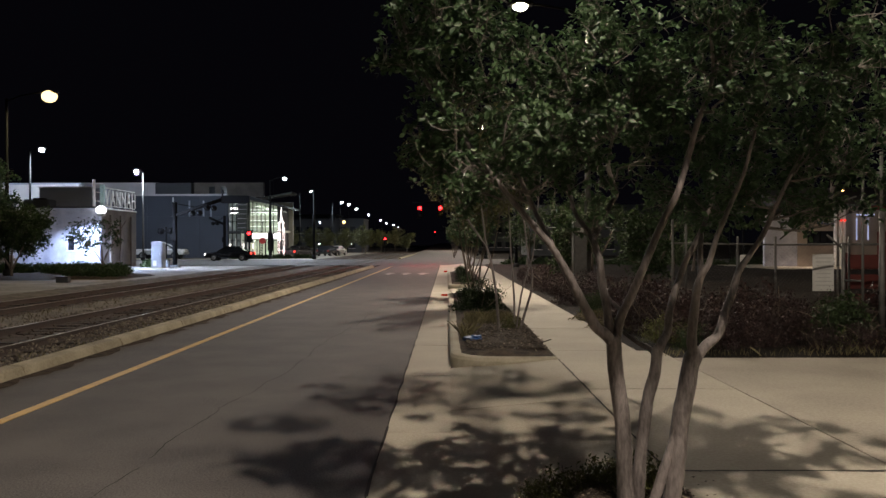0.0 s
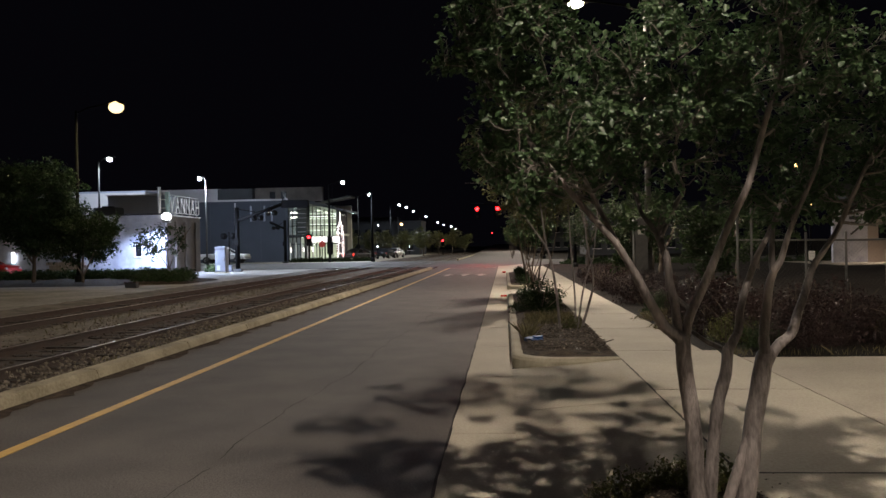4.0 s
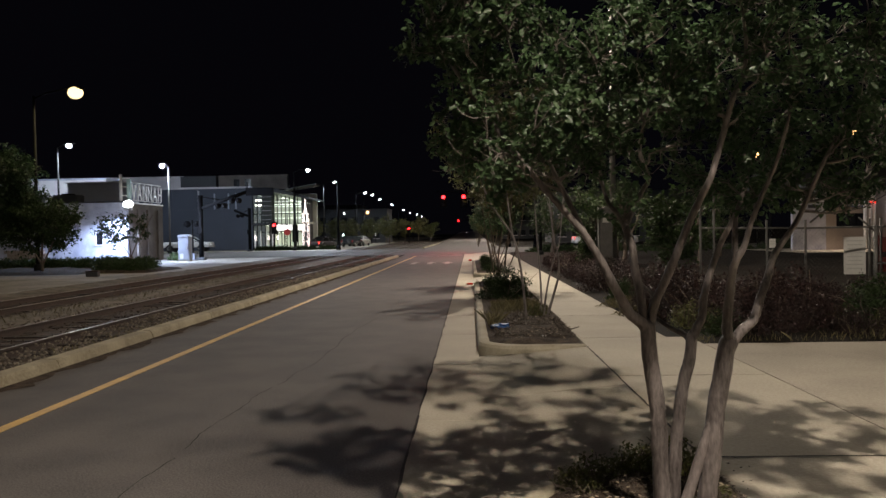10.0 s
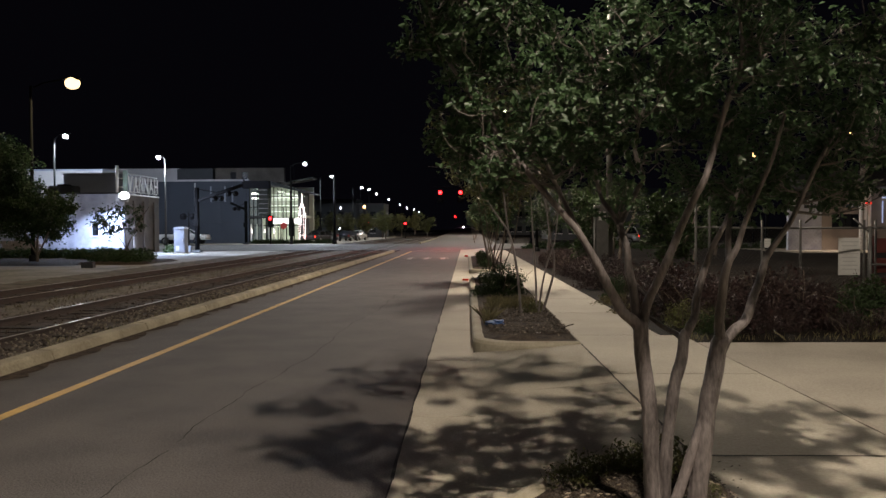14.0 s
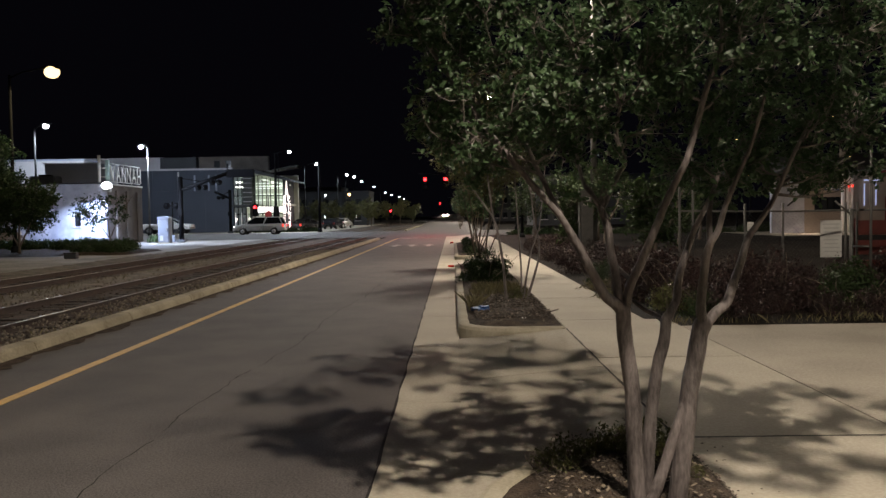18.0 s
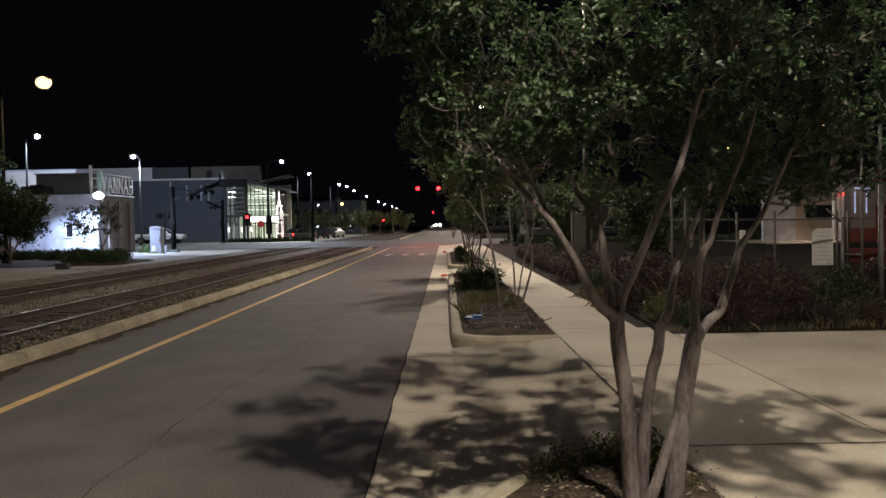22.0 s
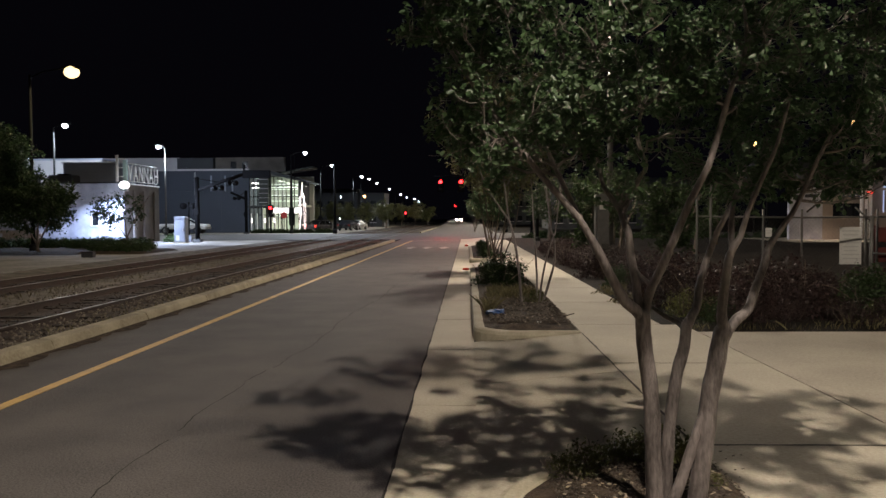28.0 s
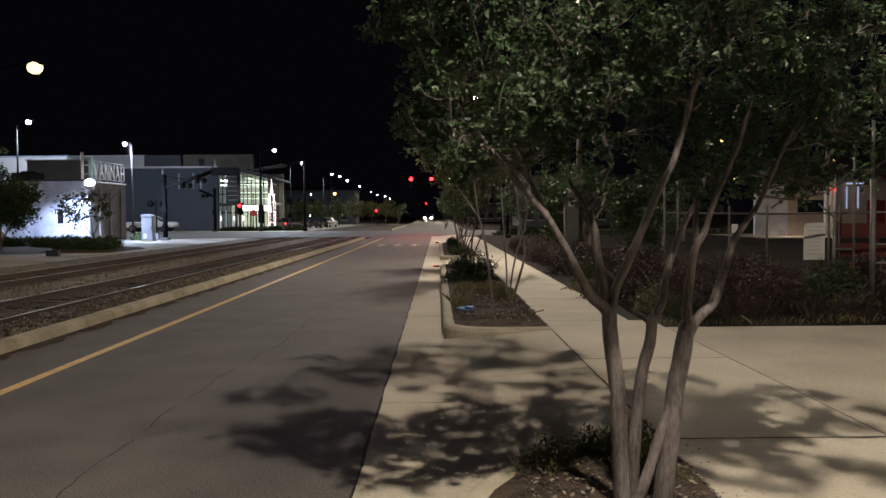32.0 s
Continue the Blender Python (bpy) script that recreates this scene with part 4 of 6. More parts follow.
def crape_myrtle(at, stems, boughs, seed, label, leaf, pieces):
    """A tree whose leaves stand in rosettes on the twigs of loose clumps, gathered in boughs."""
    r = np.random.default_rng(seed)
    ob = thing("tree", at, label, "tree", group="street trees")
    starts = []
    for pts, r0, r1 in stems:
        fine = smooth_run(pts)
        rr = [r0 + (r1 - r0) * i / (len(fine) - 1) for i in range(len(fine))]
        rr = [q * (1 + 0.09 * noise.noise((i * 0.55, seed, r0 * 50))) for i, q in enumerate(rr)]
        way = (fine[-1] - fine[-2]).normalized()
        body, girth = fine + [fine[-1] + way * 0.02, fine[-1] + way * 0.035], rr + [rr[-1] * 0.6, rr[-1] * 0.15]
        part("trunk" if r0 > 0.029 else "limb", tubes("trunk", [(body, girth)], BARK, 14), BARK, ob)
        starts += [(fine[i], rr[i]) for i in range(len(fine)) if fine[i].z > 1.2]
    spots = [Vector(p[-1]) + Vector((0, 0, 0.05)) for p, r0, _ in stems if r0 < 0.029 and p[-1][2] > 1.3]
    for cx, cy, cz, rx, ry, rz, count in boughs:
        mine = []
        for _ in range(4000):
            d = Vector(r.uniform(-1, 1, 3))
            if d.length > 1 or len(mine) >= count:
                continue
            lump = 0.90 + 0.35 * noise.noise((d.x * 1.9 + seed, d.y * 1.9 + cx, d.z * 1.9))
            p = Vector((cx + d.x * rx * lump, cy + d.y * ry * lump, cz + d.z * rz * lump))
            if all((p - q).length > 0.155 for q in spots + mine):
                mine.append(p)
        spots += mine
    limbs, twigs, cen, nor = [], [], [], []
    middle = Vector((0.15, 0.1, 1.9))
    for p in sorted(spots, key=lambda q: (q - middle).length):
        s, sr = min(starts, key=lambda q: (q[0] - p).length + (0.5 if q[0].z > p.z - 0.04 else 0))
        run = curve_to(s, p, r, 0.12, 6)
        bend = (p - s).length * 0.035
        run = [q + Vector(r.normal(0, bend, 3)) if 0 < i < 5 else q for i, q in enumerate(run)]
        sr = min(sr * 0.7, 0.0085)
        rr = [sr + (0.0026 - sr) * i / 5 for i in range(6)]
        limbs.append((run, rr))
        starts += [(run[i], rr[i]) for i in (2, 3, 4, 5)]
        way = (p - s).normalized()
        for j in range(int(r.integers(9, 14))):
            q = run[int(r.integers(3, 6))]
            tip = p + (Vector(r.normal(0, 1, 3)) + way * 0.4 + Vector((0, 0, 0.15))).normalized() * r.uniform(0.05, 0.17)
            tw = curve_to(q, tip, r, 0.12, 4)
            twigs.append((tw, [0.0026, 0.0022, 0.0018, 0.0012]))
            if r.random() < 0.08:
                continue
            along = (tip - q).normalized()
            for _ in range(int(r.integers(10, 21))):
                t = 1.04 - 0.6 * r.random() ** 1.4
                cen.append(q.lerp(tip, t) + Vector(r.normal(0, 0.014, 3)))
                nor.append(tuple(Vector(r.normal(0, 0.6, 3)) + along * 0.5 + Vector((0, -0.1, 0.55))))
    for run in limbs:
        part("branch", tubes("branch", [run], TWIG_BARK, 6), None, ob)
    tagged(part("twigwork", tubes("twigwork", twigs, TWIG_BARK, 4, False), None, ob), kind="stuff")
    one = leaf_mesh("leaf", [(0, 0, 0)], [(0, 0, 1)], leaf, LEAF, r, 0.55, True)
    near = sorted(range(len(cen)), key=lambda i: abs(cen[i].y + 0.3) + 0.3 * max(0, cen[i].z - 2.3))[:pieces * 3:3]
    for i in near:
        o = part("leaf", one, None, ob)
        o.matrix_basis = Matrix.Translation(cen[i]) @ Euler(r.normal(0, 1, 3) * (0.6, 0.6, 3)).to_matrix().to_4x4()
    keep = set(near)
    rest = [i for i in range(len(cen)) if i not in keep]
    tagged(part("crown", leaf_mesh("crown", [cen[i] for i in rest], [nor[i] for i in rest], leaf, LEAF, r, 0.55, True), None, ob), "loose crown of small green leaves", kind="stuff")
    return ob


crape_myrtle((0.897, 4.0, 0.264), TRUNK_WEST + TRUNK_MIDDLE + TRUNK_EAST, BOUGHS, 11, "crape myrtle with three smooth grey-brown trunks in a mulch bed", 0.036, 280)

SMALL = [
    ([(0.04, 0, -0.05), (0.01, 0, 0.2), (-0.02, 0, 0.58), (-0.09, 0, 1.05), (-0.17, 0.02, 1.36), (-0.30, 0.05, 1.57), (-0.55, 0.1, 1.95), (-0.69, 0.1, 2.37), (-0.75, 0.1, 3.0)], 0.027, 0.008),
    ([(-0.17, 0.02, 1.34), (-0.23, 0.1, 1.8), (-0.27, 0.15, 2.18), (-0.36, 0.2, 3.0)], 0.016, 0.008),
    ([(0.28, 0.05, -0.05), (0.29, 0.1, 0.38), (0.27, 0.15, 0.86), (0.24, 0.2, 1.33), (0.22, 0.2, 1.75), (0.15, 0.2, 3.0)], 0.020, 0.008),
    ([(0.31, 0, -0.05), (0.37, 0, 0.43), (0.45, 0, 0.81), (0.54, 0, 1.09), (0.61, 0, 1.37), (0.75, 0, 2.9)], 0.018, 0.008),
    ([(0.35, -0.05, -0.05), (0.48, -0.05, 0.38), (0.56, -0.1, 0.71), (0.56, -0.1, 1.04), (0.48, -0.1, 1.42), (0.35, -0.1, 2.8)], 0.024, 0.008),
]
tree((0.86, 13.9, 0.15), SMALL, (-0.12, 0.0, 3.1, 1.50, 1.4, 1.25), 23, "slender crape myrtle with several thin stems in a kerbed bed", n_limbs=120, n_twigs=9, n_leaves=14, leaf=0.065, bark=BARK, leafmat=LEAF_OLIVE)
BUSHY = [([(0, 0, 0), (-0.10, 0, 0.6), (-0.25, 0.1, 1.4), (-0.4, 0.1, 2.4)], 0.030, 0.010), ([(0.03, 0, 0), (0.08, 0.05, 0.7), (0.2, 0.1, 1.5), (0.3, 0.2, 2.5)], 0.028, 0.010), ([(0, 0.05, 0), (0.16, 0.1, 0.5), (0.42, 0.1, 1.2), (0.6, 0.1, 2.2)], 0.022, 0.008)]
for i, (x, y, s) in enumerate(((0.78, 21.4, 1.32), (0.7, 24.3, 1.2), (0.95, 31.5, 0.85), (0.95, 36.5, 0.85), (1.0, 42.0, 0.85), (0.9, 97.0, 1.2), (0.9, 106.0, 1.2), (1.2, 118.0, 1.3), (1.5, 135.0, 1.4))):
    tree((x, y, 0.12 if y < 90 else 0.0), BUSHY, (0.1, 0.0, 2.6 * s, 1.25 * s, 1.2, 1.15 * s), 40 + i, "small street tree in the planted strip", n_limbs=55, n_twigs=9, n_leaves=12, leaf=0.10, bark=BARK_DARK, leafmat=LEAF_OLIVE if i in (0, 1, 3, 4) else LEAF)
# fuller trees behind the fence and along the right
for i, (x, y, h, w) in enumerate(((4.7, 19.8, 2.5, 0.85), (3.7, 24.8, 3.0, 1.1), (8.9, 33.0, 3.0, 1.6), (5.9, 38.0, 4.0, 1.8), (8.0, 46.0, 4.6, 2.2), (13.0, 44.0, 3.6, 2.0), (4.9, 50.0, 4.2, 1.9), (5.6, 31.0, 3.4, 1.4),  (5.5, 57.0, 4.4, 2.0))):
    tree((x, y, 0.1), [([(0, 0, 0), (0.1, 0, h * 0.3), (0, 0.1, h * 0.7)], 0.09, 0.03), ([(0, 0, h * 0.25), (0.5, 0.1, h * 0.5), (0.8, 0.1, h * 0.8)], 0.05, 0.02)], (0.0, 0.0, h * 0.62, w, w, h * 0.42), 70 + i,
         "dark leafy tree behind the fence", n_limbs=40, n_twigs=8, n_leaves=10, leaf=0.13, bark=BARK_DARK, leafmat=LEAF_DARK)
# trees beyond the tracks
tree((-23.3, 39.6, 0.1), [([(0, 0, 0), (0.05, 0, 1.2), (-0.1, 0, 2.4), (-0.1, 0.1, 4.5)], 0.11, 0.04), ([(0, 0, 1.1), (0.8, 0.1, 2.4), (1.3, 0.1, 3.8)], 0.07, 0.03), ([(0, 0, 1.0), (-0.9, 0.1, 2.2), (-1.6, 0.1, 3.6)], 0.07, 0.03)], (0.2, 0, 3.8, 2.8, 2.6, 2.75), 91, "broad dark tree before a white building", n_limbs=210, n_twigs=10, n_leaves=14, leaf=0.20, bark=BARK_DARK, leafmat=LEAF)
tree((-20.55, 39.2, 0.1), [([(0, 0, 0), (0.0, 0, 0.9), (0.1, 0, 2.4)], 0.07, 0.03), ([(0, 0, 0.3), (-0.5, 0, 1.2), (-0.8, 0, 2.2)], 0.05, 0.02), ([(0, 0, 0.3), (0.5, 0, 1.3), (0.8, 0, 2.2)], 0.05, 0.02)], (0.0, 0, 2.35, 2.5, 1.9, 1.55), 92, "small leafy tree before a white building", n_limbs=110, n_twigs=10, n_leaves=14, leaf=0.16, bark=BARK_DARK, leafmat=LEAF_DARK)
tree((-17.0, 41.0, 0.1), [([(0, 0, 0), (0.0, 0, 0.7), (-0.1, 0, 1.6), (-0.4, 0, 2.6)], 0.05, 0.015), ([(0, 0, 0.5), (0.3, 0, 1.2), (0.8, 0, 2.1), (1.2, 0, 2.7)], 0.035, 0.012), ([(0, 0, 0.6), (-0.4, 0, 1.2), (-0.8, 0, 1.7)], 0.03, 0.012)], (-0.35, 0, 1.95, 1.95, 1.4, 1.0), 93, "sparse small tree standing out against a floodlit wall", n_limbs=40, n_twigs=6, n_leaves=7, leaf=0.16, bark=BARK_DARK, leafmat=LEAF_DARK)
for i, (x, y, h, w) in enumerate(((-24.5, 128, 4.5, 2.2), (-21.5, 131, 4.8, 2.0), (-15.5, 152, 5.5, 2.8), (-12.5, 158, 5.0, 2.5), (-27.5, 126, 4.5, 2.2), (-11.0, 175, 5.5, 3.0), (-18.6, 128, 4.2, 2.0), (-16.6, 136, 4.6, 2.2), (-13.8, 141, 4.4, 2.2), (-7.6, 158, 4.2, 2.0))):
    tree((x, y, 0), [([(0, 0, 0), (0.1, 0, h * 0.4), (0, 0.1, h * 0.8)], 0.1, 0.03)], (0, 0, h * 0.6, w, w, h * 0.42), 110 + i, "distant street tree lit by lamps", n_limbs=36, n_twigs=7, n_leaves=8, leaf=0.30, bark=BARK_DARK, leafmat=LEAF_OLIVE)


def shrub_mesh(seed, size, leaf, material, count):
    r = np.random.default_rng(seed)
    d = r.normal(size=(count, 3))
    d /= np.linalg.norm(d, axis=1, keepdims=True)
    d[:, 2] = np.abs(d[:, 2]) * 1.0 - 0.12
    lump = np.array([0.72 + 0.42 * noise.noise((v[0] * 2.6 + seed, v[1] * 2.6, v[2] * 2.6)) for v in d])
    rad = lump * r.uniform(0.45, 1.05, count) ** 0.6
    c = d * rad[:, None] * np.array(size) + (0, 0, size[2] * 0.12)
    c[:, 2] = np.maximum(c[:, 2], 0.02)
    return leaf_mesh("foliage", c, d + r.normal(0, 0.6, (count, 3)), leaf, material, r)


def shrub(at, foliage, label, seed, turn=0.0, twig=BARK_DARK, size=(0.5, 0.5, 0.6), group="shrubs in the beds"):
    ob = thing("shrub", pose(*at, 0, 0, turn), label, "shrub", group=group)
    r = np.random.default_rng(seed)
    runs = []
    for _ in range(9):
        e = Vector((r.normal(0, 0.5) * size[0], r.normal(0, 0.5) * size[1], size[2] * r.uniform(0.6, 0.95)))
        runs.append((curve_to((r.normal(0, 0.03), r.normal(0, 0.03), -0.04), e, r, 0.1, 4), [0.012, 0.009, 0.006, 0.003]))
    tagged(part("stemwork", tubes("stemwork", runs, twig, 5), twig, ob), kind="stuff")
    tagged(part("foliage", foliage, None, ob), "dense small leaves", kind="stuff")
    return ob


RED1, RED2 = shrub_mesh(1, (0.62, 0.55, 0.75), 0.045, LEAF_RED, 2600), shrub_mesh(2, (0.55, 0.6, 0.62), 0.045, LEAF_RED, 2400)
GRN1, GRN2 = shrub_mesh(3, (0.55, 0.5, 0.70), 0.05, LEAF_DARK, 2400), shrub_mesh(4, (0.30, 0.26, 0.32), 0.045, LEAF_OLIVE, 420)
GRN3 = shrub_mesh(9, (0.30, 0.26, 0.34), 0.05, LEAF_OLIVE, 300)
ROUND = shrub_mesh(5, (0.62, 0.6, 0.80), 0.042, LEAF_DARK, 5600)
LOW = shrub_mesh(6, (0.7, 0.6, 0.28), 0.05, GRASS, 900)
FARBUSH = shrub_mesh(7, (1.2, 0.9, 0.66), 0.14, LEAF_DARK, 900)
shrub((0.72, 17.9, 0.14), ROUND, "round dark green shrub in the kerbed bed", 3, 0, size=(0.5, 0.5, 0.7)).scale = (1.25, 1.2, 1.0)
shrub((0.65, 22.6, 0.14), GRN1, "low dark green shrub in the kerbed bed", 5, 30).scale = (0.7, 0.7, 0.5)
for i, y in enumerate((31.0, 33.6, 37.0, 40.0, 42.6)):
    shrub((0.7, y, 0.14), ROUND if i % 2 else GRN1, "low dark green shrub in the far kerbed bed", 6 + i, 60 * i).scale = (0.75, 0.75, 0.6)
# low green growth round the near trunks
for i, (x, y, s) in enumerate(((0.52, 4.62, 0.55), (0.66, 4.74, 0.62), (0.80, 4.86, 0.50), (0.92, 4.90, 0.75), (1.10, 4.86, 0.95), (1.22, 4.80, 0.7), (0.60, 4.50, 0.45), (1.02, 4.55, 0.45), (1.30, 4.45, 0.3))):
    o = shrub((x, y, 0.14), GRN2 if i not in (1, 2, 6) else GRN3, "leafy green groundcover in the mulch", 20 + i, 50 * i, size=(0.2, 0.2, 0.25), group="groundcover at the near tree")
    o.scale = (s, s, s)
for i, (x, y, s) in enumerate(((1.06, 13.9, 0.9), (1.2, 14.4, 0.8))):
    o = shrub((x, y, 0.15), GRN2, "leafy green shoots at the stems of a small tree", 30 + i, 70 * i, size=(0.2, 0.2, 0.25))
    o.scale = (s, s, s)
# burgundy hedge of the right bed
spots = []
for i in range(34):
    spots.append((3.25 + (i % 9) * 0.62 + rng.normal(0, 0.16), 11.5 + (i // 9) * 0.85 + rng.normal(0, 0.12)))
for i in range(26):
    spots.append((3.35 + (i % 2) * 0.9 + rng.normal(0, 0.12), 15.2 + (i // 2) * 1.7 + rng.normal(0, 0.2)))
for i, (x, y) in enumerate(spots):
    kind = GRN1 if i in (0, 13, 36, 41) else (RED1 if i % 2 else RED2)
    o = shrub((x, y, 0.12), kind, "dark green shrub in the mulched bed" if kind is GRN1 else "burgundy-leaved shrub in the mulched bed", 60 + i, 47 * i)
    k = rng.uniform(0.75, 1.35) * (0.8 if y < 12 else 1.1)
    o.scale = (k, k, k)
for i, (x, y) in enumerate(((6.3, 12.0), (6.9, 11.9), (6.6, 12.8), (7.3, 12.5), (5.9, 13.2), (2.95, 14.2), (2.95, 16.0))):
    shrub((x, y, 0.12), LOW, "low tuft of dry yellow-green weeds", 140 + i, 33 * i, size=(0.4, 0.4, 0.2))
tagged(part("weeds", blades("weeds", (6.3, 11.3, 0.12), 0.14, GRASS, rng, 240, (1.3, 0.45)), None), "dry weeds at the edge of the driveway", "grass", kind="stuff")
tagged(part("weeds", blades("weeds", (4.2, 10.95, 0.12), 0.12, GRASS, rng, 110, (1.5, 0.15)), None), "sparse weeds along the bed's front edge", "grass", kind="stuff")
tagged(part("weeds", blades("weeds", (0.30, 12.75, 0.16), 0.24, GRASS, rng, 90, (0.07, 0.3)), None), "tuft of grass in the kerbed bed", "grass", kind="stuff")
tagged(part("weeds", blades("weeds", (0.80, 15.4, 0.16), 0.16, GRASS, rng, 900, (0.45, 0.9)), None), "pale dead grass in the kerbed bed", "grass", kind="stuff")
for wx, wy, wn, half in ((-5.62, 18.0, 700, 8.0), (-5.62, 34.0, 500, 8.0), (-9.4, 26.0, 500, 10.0)):
    tagged(part("weeds", blades("weeds", (wx, wy, -0.06), 0.13, GRASS, rng, wn, (0.25, half)), None), "dry weeds growing in the ballast", "grass", kind="stuff")
OLIVE = shrub_mesh(8, (0.42, 0.38, 0.55), 0.05, LEAF_OLIVE, 900)
for i, (x, y) in enumerate(((3.15, 12.3), (3.45, 12.0), (5.6, 11.6))):
    shrub((x, y, 0.12), OLIVE, "yellow-green leafy shrub among burgundy ones", 160 + i, 80 * i, size=(0.3, 0.3, 0.45)).scale = (0.9 - 0.15 * i,) * 3
# dark shrubs along the near side of the cross street
for i in range(15):
    o = shrub((4.6 + i * 1.25 + rng.normal(0, 0.2), 60.4 + rng.normal(0, 0.5), 0.0), FARBUSH, "dark shrub along the cross street", 400 + i, 50 * i, size=(0.7, 0.7, 0.6))
    k = rng.uniform(0.9, 1.5)
    o.scale = (k, k, k)
# low dark planting beyond the tracks
for i in range(26):
    x, y = -18.6 - (i % 13) * 1.35 + rng.normal(0, 0.2), 44.6 + (i // 13) * 1.5 + rng.normal(0, 0.2)
    shrub((x, y, 0.08), FARBUSH, "low dark shrub before a white building", 170 + i, 40 * i, size=(0.7, 0.7, 0.6), group="shrubs beyond the tracks")
for i, (x, y) in enumerate(((-16.2, 39.6), (-17.6, 39.8), (-16.8, 42.4), (-20.5, 57.5), (-22.4, 50.5))):
    shrub((x, y, 0.06), FARBUSH, "low dark shrub on the far paving", 210 + i, 40 * i, size=(0.7, 0.7, 0.6), group="shrubs beyond the tracks")


# ---- buildings beyond the tracks ----
def wall_box(name, lo, hi, material, parent, label="", bevel=0.02):
    return part(name, box(lo, hi, bevel), material, parent, label)


def low_building():
    """One-storey white building with a floodlight, roof sign and a set-back rooftop room."""
    ob = thing("low_building", (-23.4, 56.0, -0.02), "low white stucco building floodlit at its corner", "building")
    # front wall in pieces round a window and a door
    for x0, x1, z0, z1 in ((-22, -15.2, 0, 4.1), (-13.9, -2.2, 0, 4.1), (-1.7, 0, 0, 4.1), (-15.2, -13.9, 2.3, 4.1), (-2.2, -1.7, 0, 1.25), (-2.2, -1.7, 2.05, 4.1)):
        wall_box("wall", (x0, 0, z0), (x1, 0.3, z1), STUCCO, ob, "white stucco front wall", 0.0)
    wall_box("side_wall", (-0.3, 0.305, 0), (0, 6.6, 4.05), STUCCO_TAN, ob, "tan stucco side wall", 0.0)
    wall_box("rear_wall", (-22, 6.3, 0), (-0.305, 6.6, 4.05), STUCCO_TAN, ob)
    wall_box("end_wall", (-22, 0.305, 0), (-21.7, 6.295, 4.05), STUCCO, ob)
    for y in (1.6, 3.4, 5.4):
        wall_box("pilaster", (0.003, y, 0), (0.12, y + 0.5, 3.7), STUCCO_TAN, ob)
    wall_box("roof", (-21.7, 0.3, 3.75), (-0.3, 6.3, 3.9), WALL_DARK, ob, "flat dark roof", 0.0)
    wall_box("coping", (-22.05, -0.06, 4.1), (0.06, 0.36, 4.2), WALL_DARK, ob, "dark metal coping")
    wall_box("side_coping", (-0.36, 0.365, 4.05), (0.06, 6.66, 4.15), ALUMINIUM, ob)
    w = part("window", box((-2.2, 0.10, 1.25), (-1.7, 0.16, 2.05)), PANE_DARK, ob, "small dark window")
    for lo, hi in (((-2.26, -0.06, 1.19), (-1.64, 0.10, 1.25)), ((-2.23, -0.02, 2.05), (-1.67, 0.10, 2.09)), ((-2.23, -0.02, 1.252), (-2.19, 0.10, 2.048)), ((-1.71, -0.02, 1.252), (-1.67, 0.10, 2.048))):
        part("frame", box(lo, hi, 0.008), WHITE_STEEL, w)
    d = part("door", box((-15.15, 0.08, 0), (-13.95, 0.14, 2.28), 0.01), PANE_DARK, ob, "dark glazed door")
    part("handle", box((-14.15, 0.0, 0.95), (-14.1, 0.08, 1.25), 0.01), GALV, d)
    room = wall_box("rooftop_room", (-6.0, 3.9, 3.9), (-1.6, 6.2, 5.72), ROOM_GREY, ob, "grey set-back rooftop room")
    part("coping", box((-6.1, 3.8, 5.72), (-1.5, 6.28, 5.82), 0.01), ALUMINIUM, room)
    unit = wall_box("air_handler", (-6.3, 2.2, 3.9), (-4.5, 3.4, 4.82), WALL_DARK, ob, "dark rooftop air handler", 0.06)
    part("fan", tubes("fan", [(((-5.4, 2.8, 4.82), (-5.4, 2.8, 4.92)), 0.45)], BLACK_METAL, 16), BLACK_METAL, unit)
    wall_box("vent", (-8.0, 2.6, 3.9), (-7.3, 3.3, 4.8), WALL_DARK, ob, "dark rooftop vent", 0.1)
    rod("mast", (-0.55, 0.4, 4.0), (-0.55, 0.4, 6.05), 0.10, WHITE_STEEL, ob, "white steel mast")
    for dz in (4.6, 5.2, 5.8):
        rod("bracket", (-0.55, 0.4, dz), (-0.15, 0.9, dz), 0.03, WHITE_STEEL, ob)
    part("pylon", box((-0.28, 0.7, 4.15), (-0.02, 0.95, 5.75), 0.02), mat("pale_cyan_panel", (0.45, 0.62, 0.60), rough=0.4), ob, "pale cyan sign pylon")
    # open steel letters along the side parapet
    sign = part("sign_frame", tubes("sign_frame", [(((-0.1, 1.0, 5.55), (-0.1, 6.5, 5.55)), 0.035), (((-0.1, 1.0, 4.3), (-0.1, 6.5, 4.3)), 0.035)] + [(((-0.25, y, 4.1), (-0.25, y, 5.6)), 0.025) for y in (1.0, 2.4, 3.8, 5.2, 6.5)], WHITE_STEEL, 6), WHITE_STEEL, ob, "white steel frame of a rooftop sign")
    for i, ch in enumerate("VANNAH"):
        cu = bpy.data.curves.new("letter", "FONT")
        cu.body, cu.size, cu.extrude, cu.align_x = ch, 1.55, 0.04, "CENTER"
        tmp = bpy.data.objects.new("letter", cu)
        scene.collection.objects.link(tmp)
        me = bpy.data.meshes.new_from_object(tmp.evaluated_get(bpy.context.evaluated_depsgraph_get()))
        bpy.data.objects.remove(tmp)
        me.materials.clear()
        me.materials.append(WHITE_STEEL)
        o = part("letter", me, None, sign, "open white steel letter")
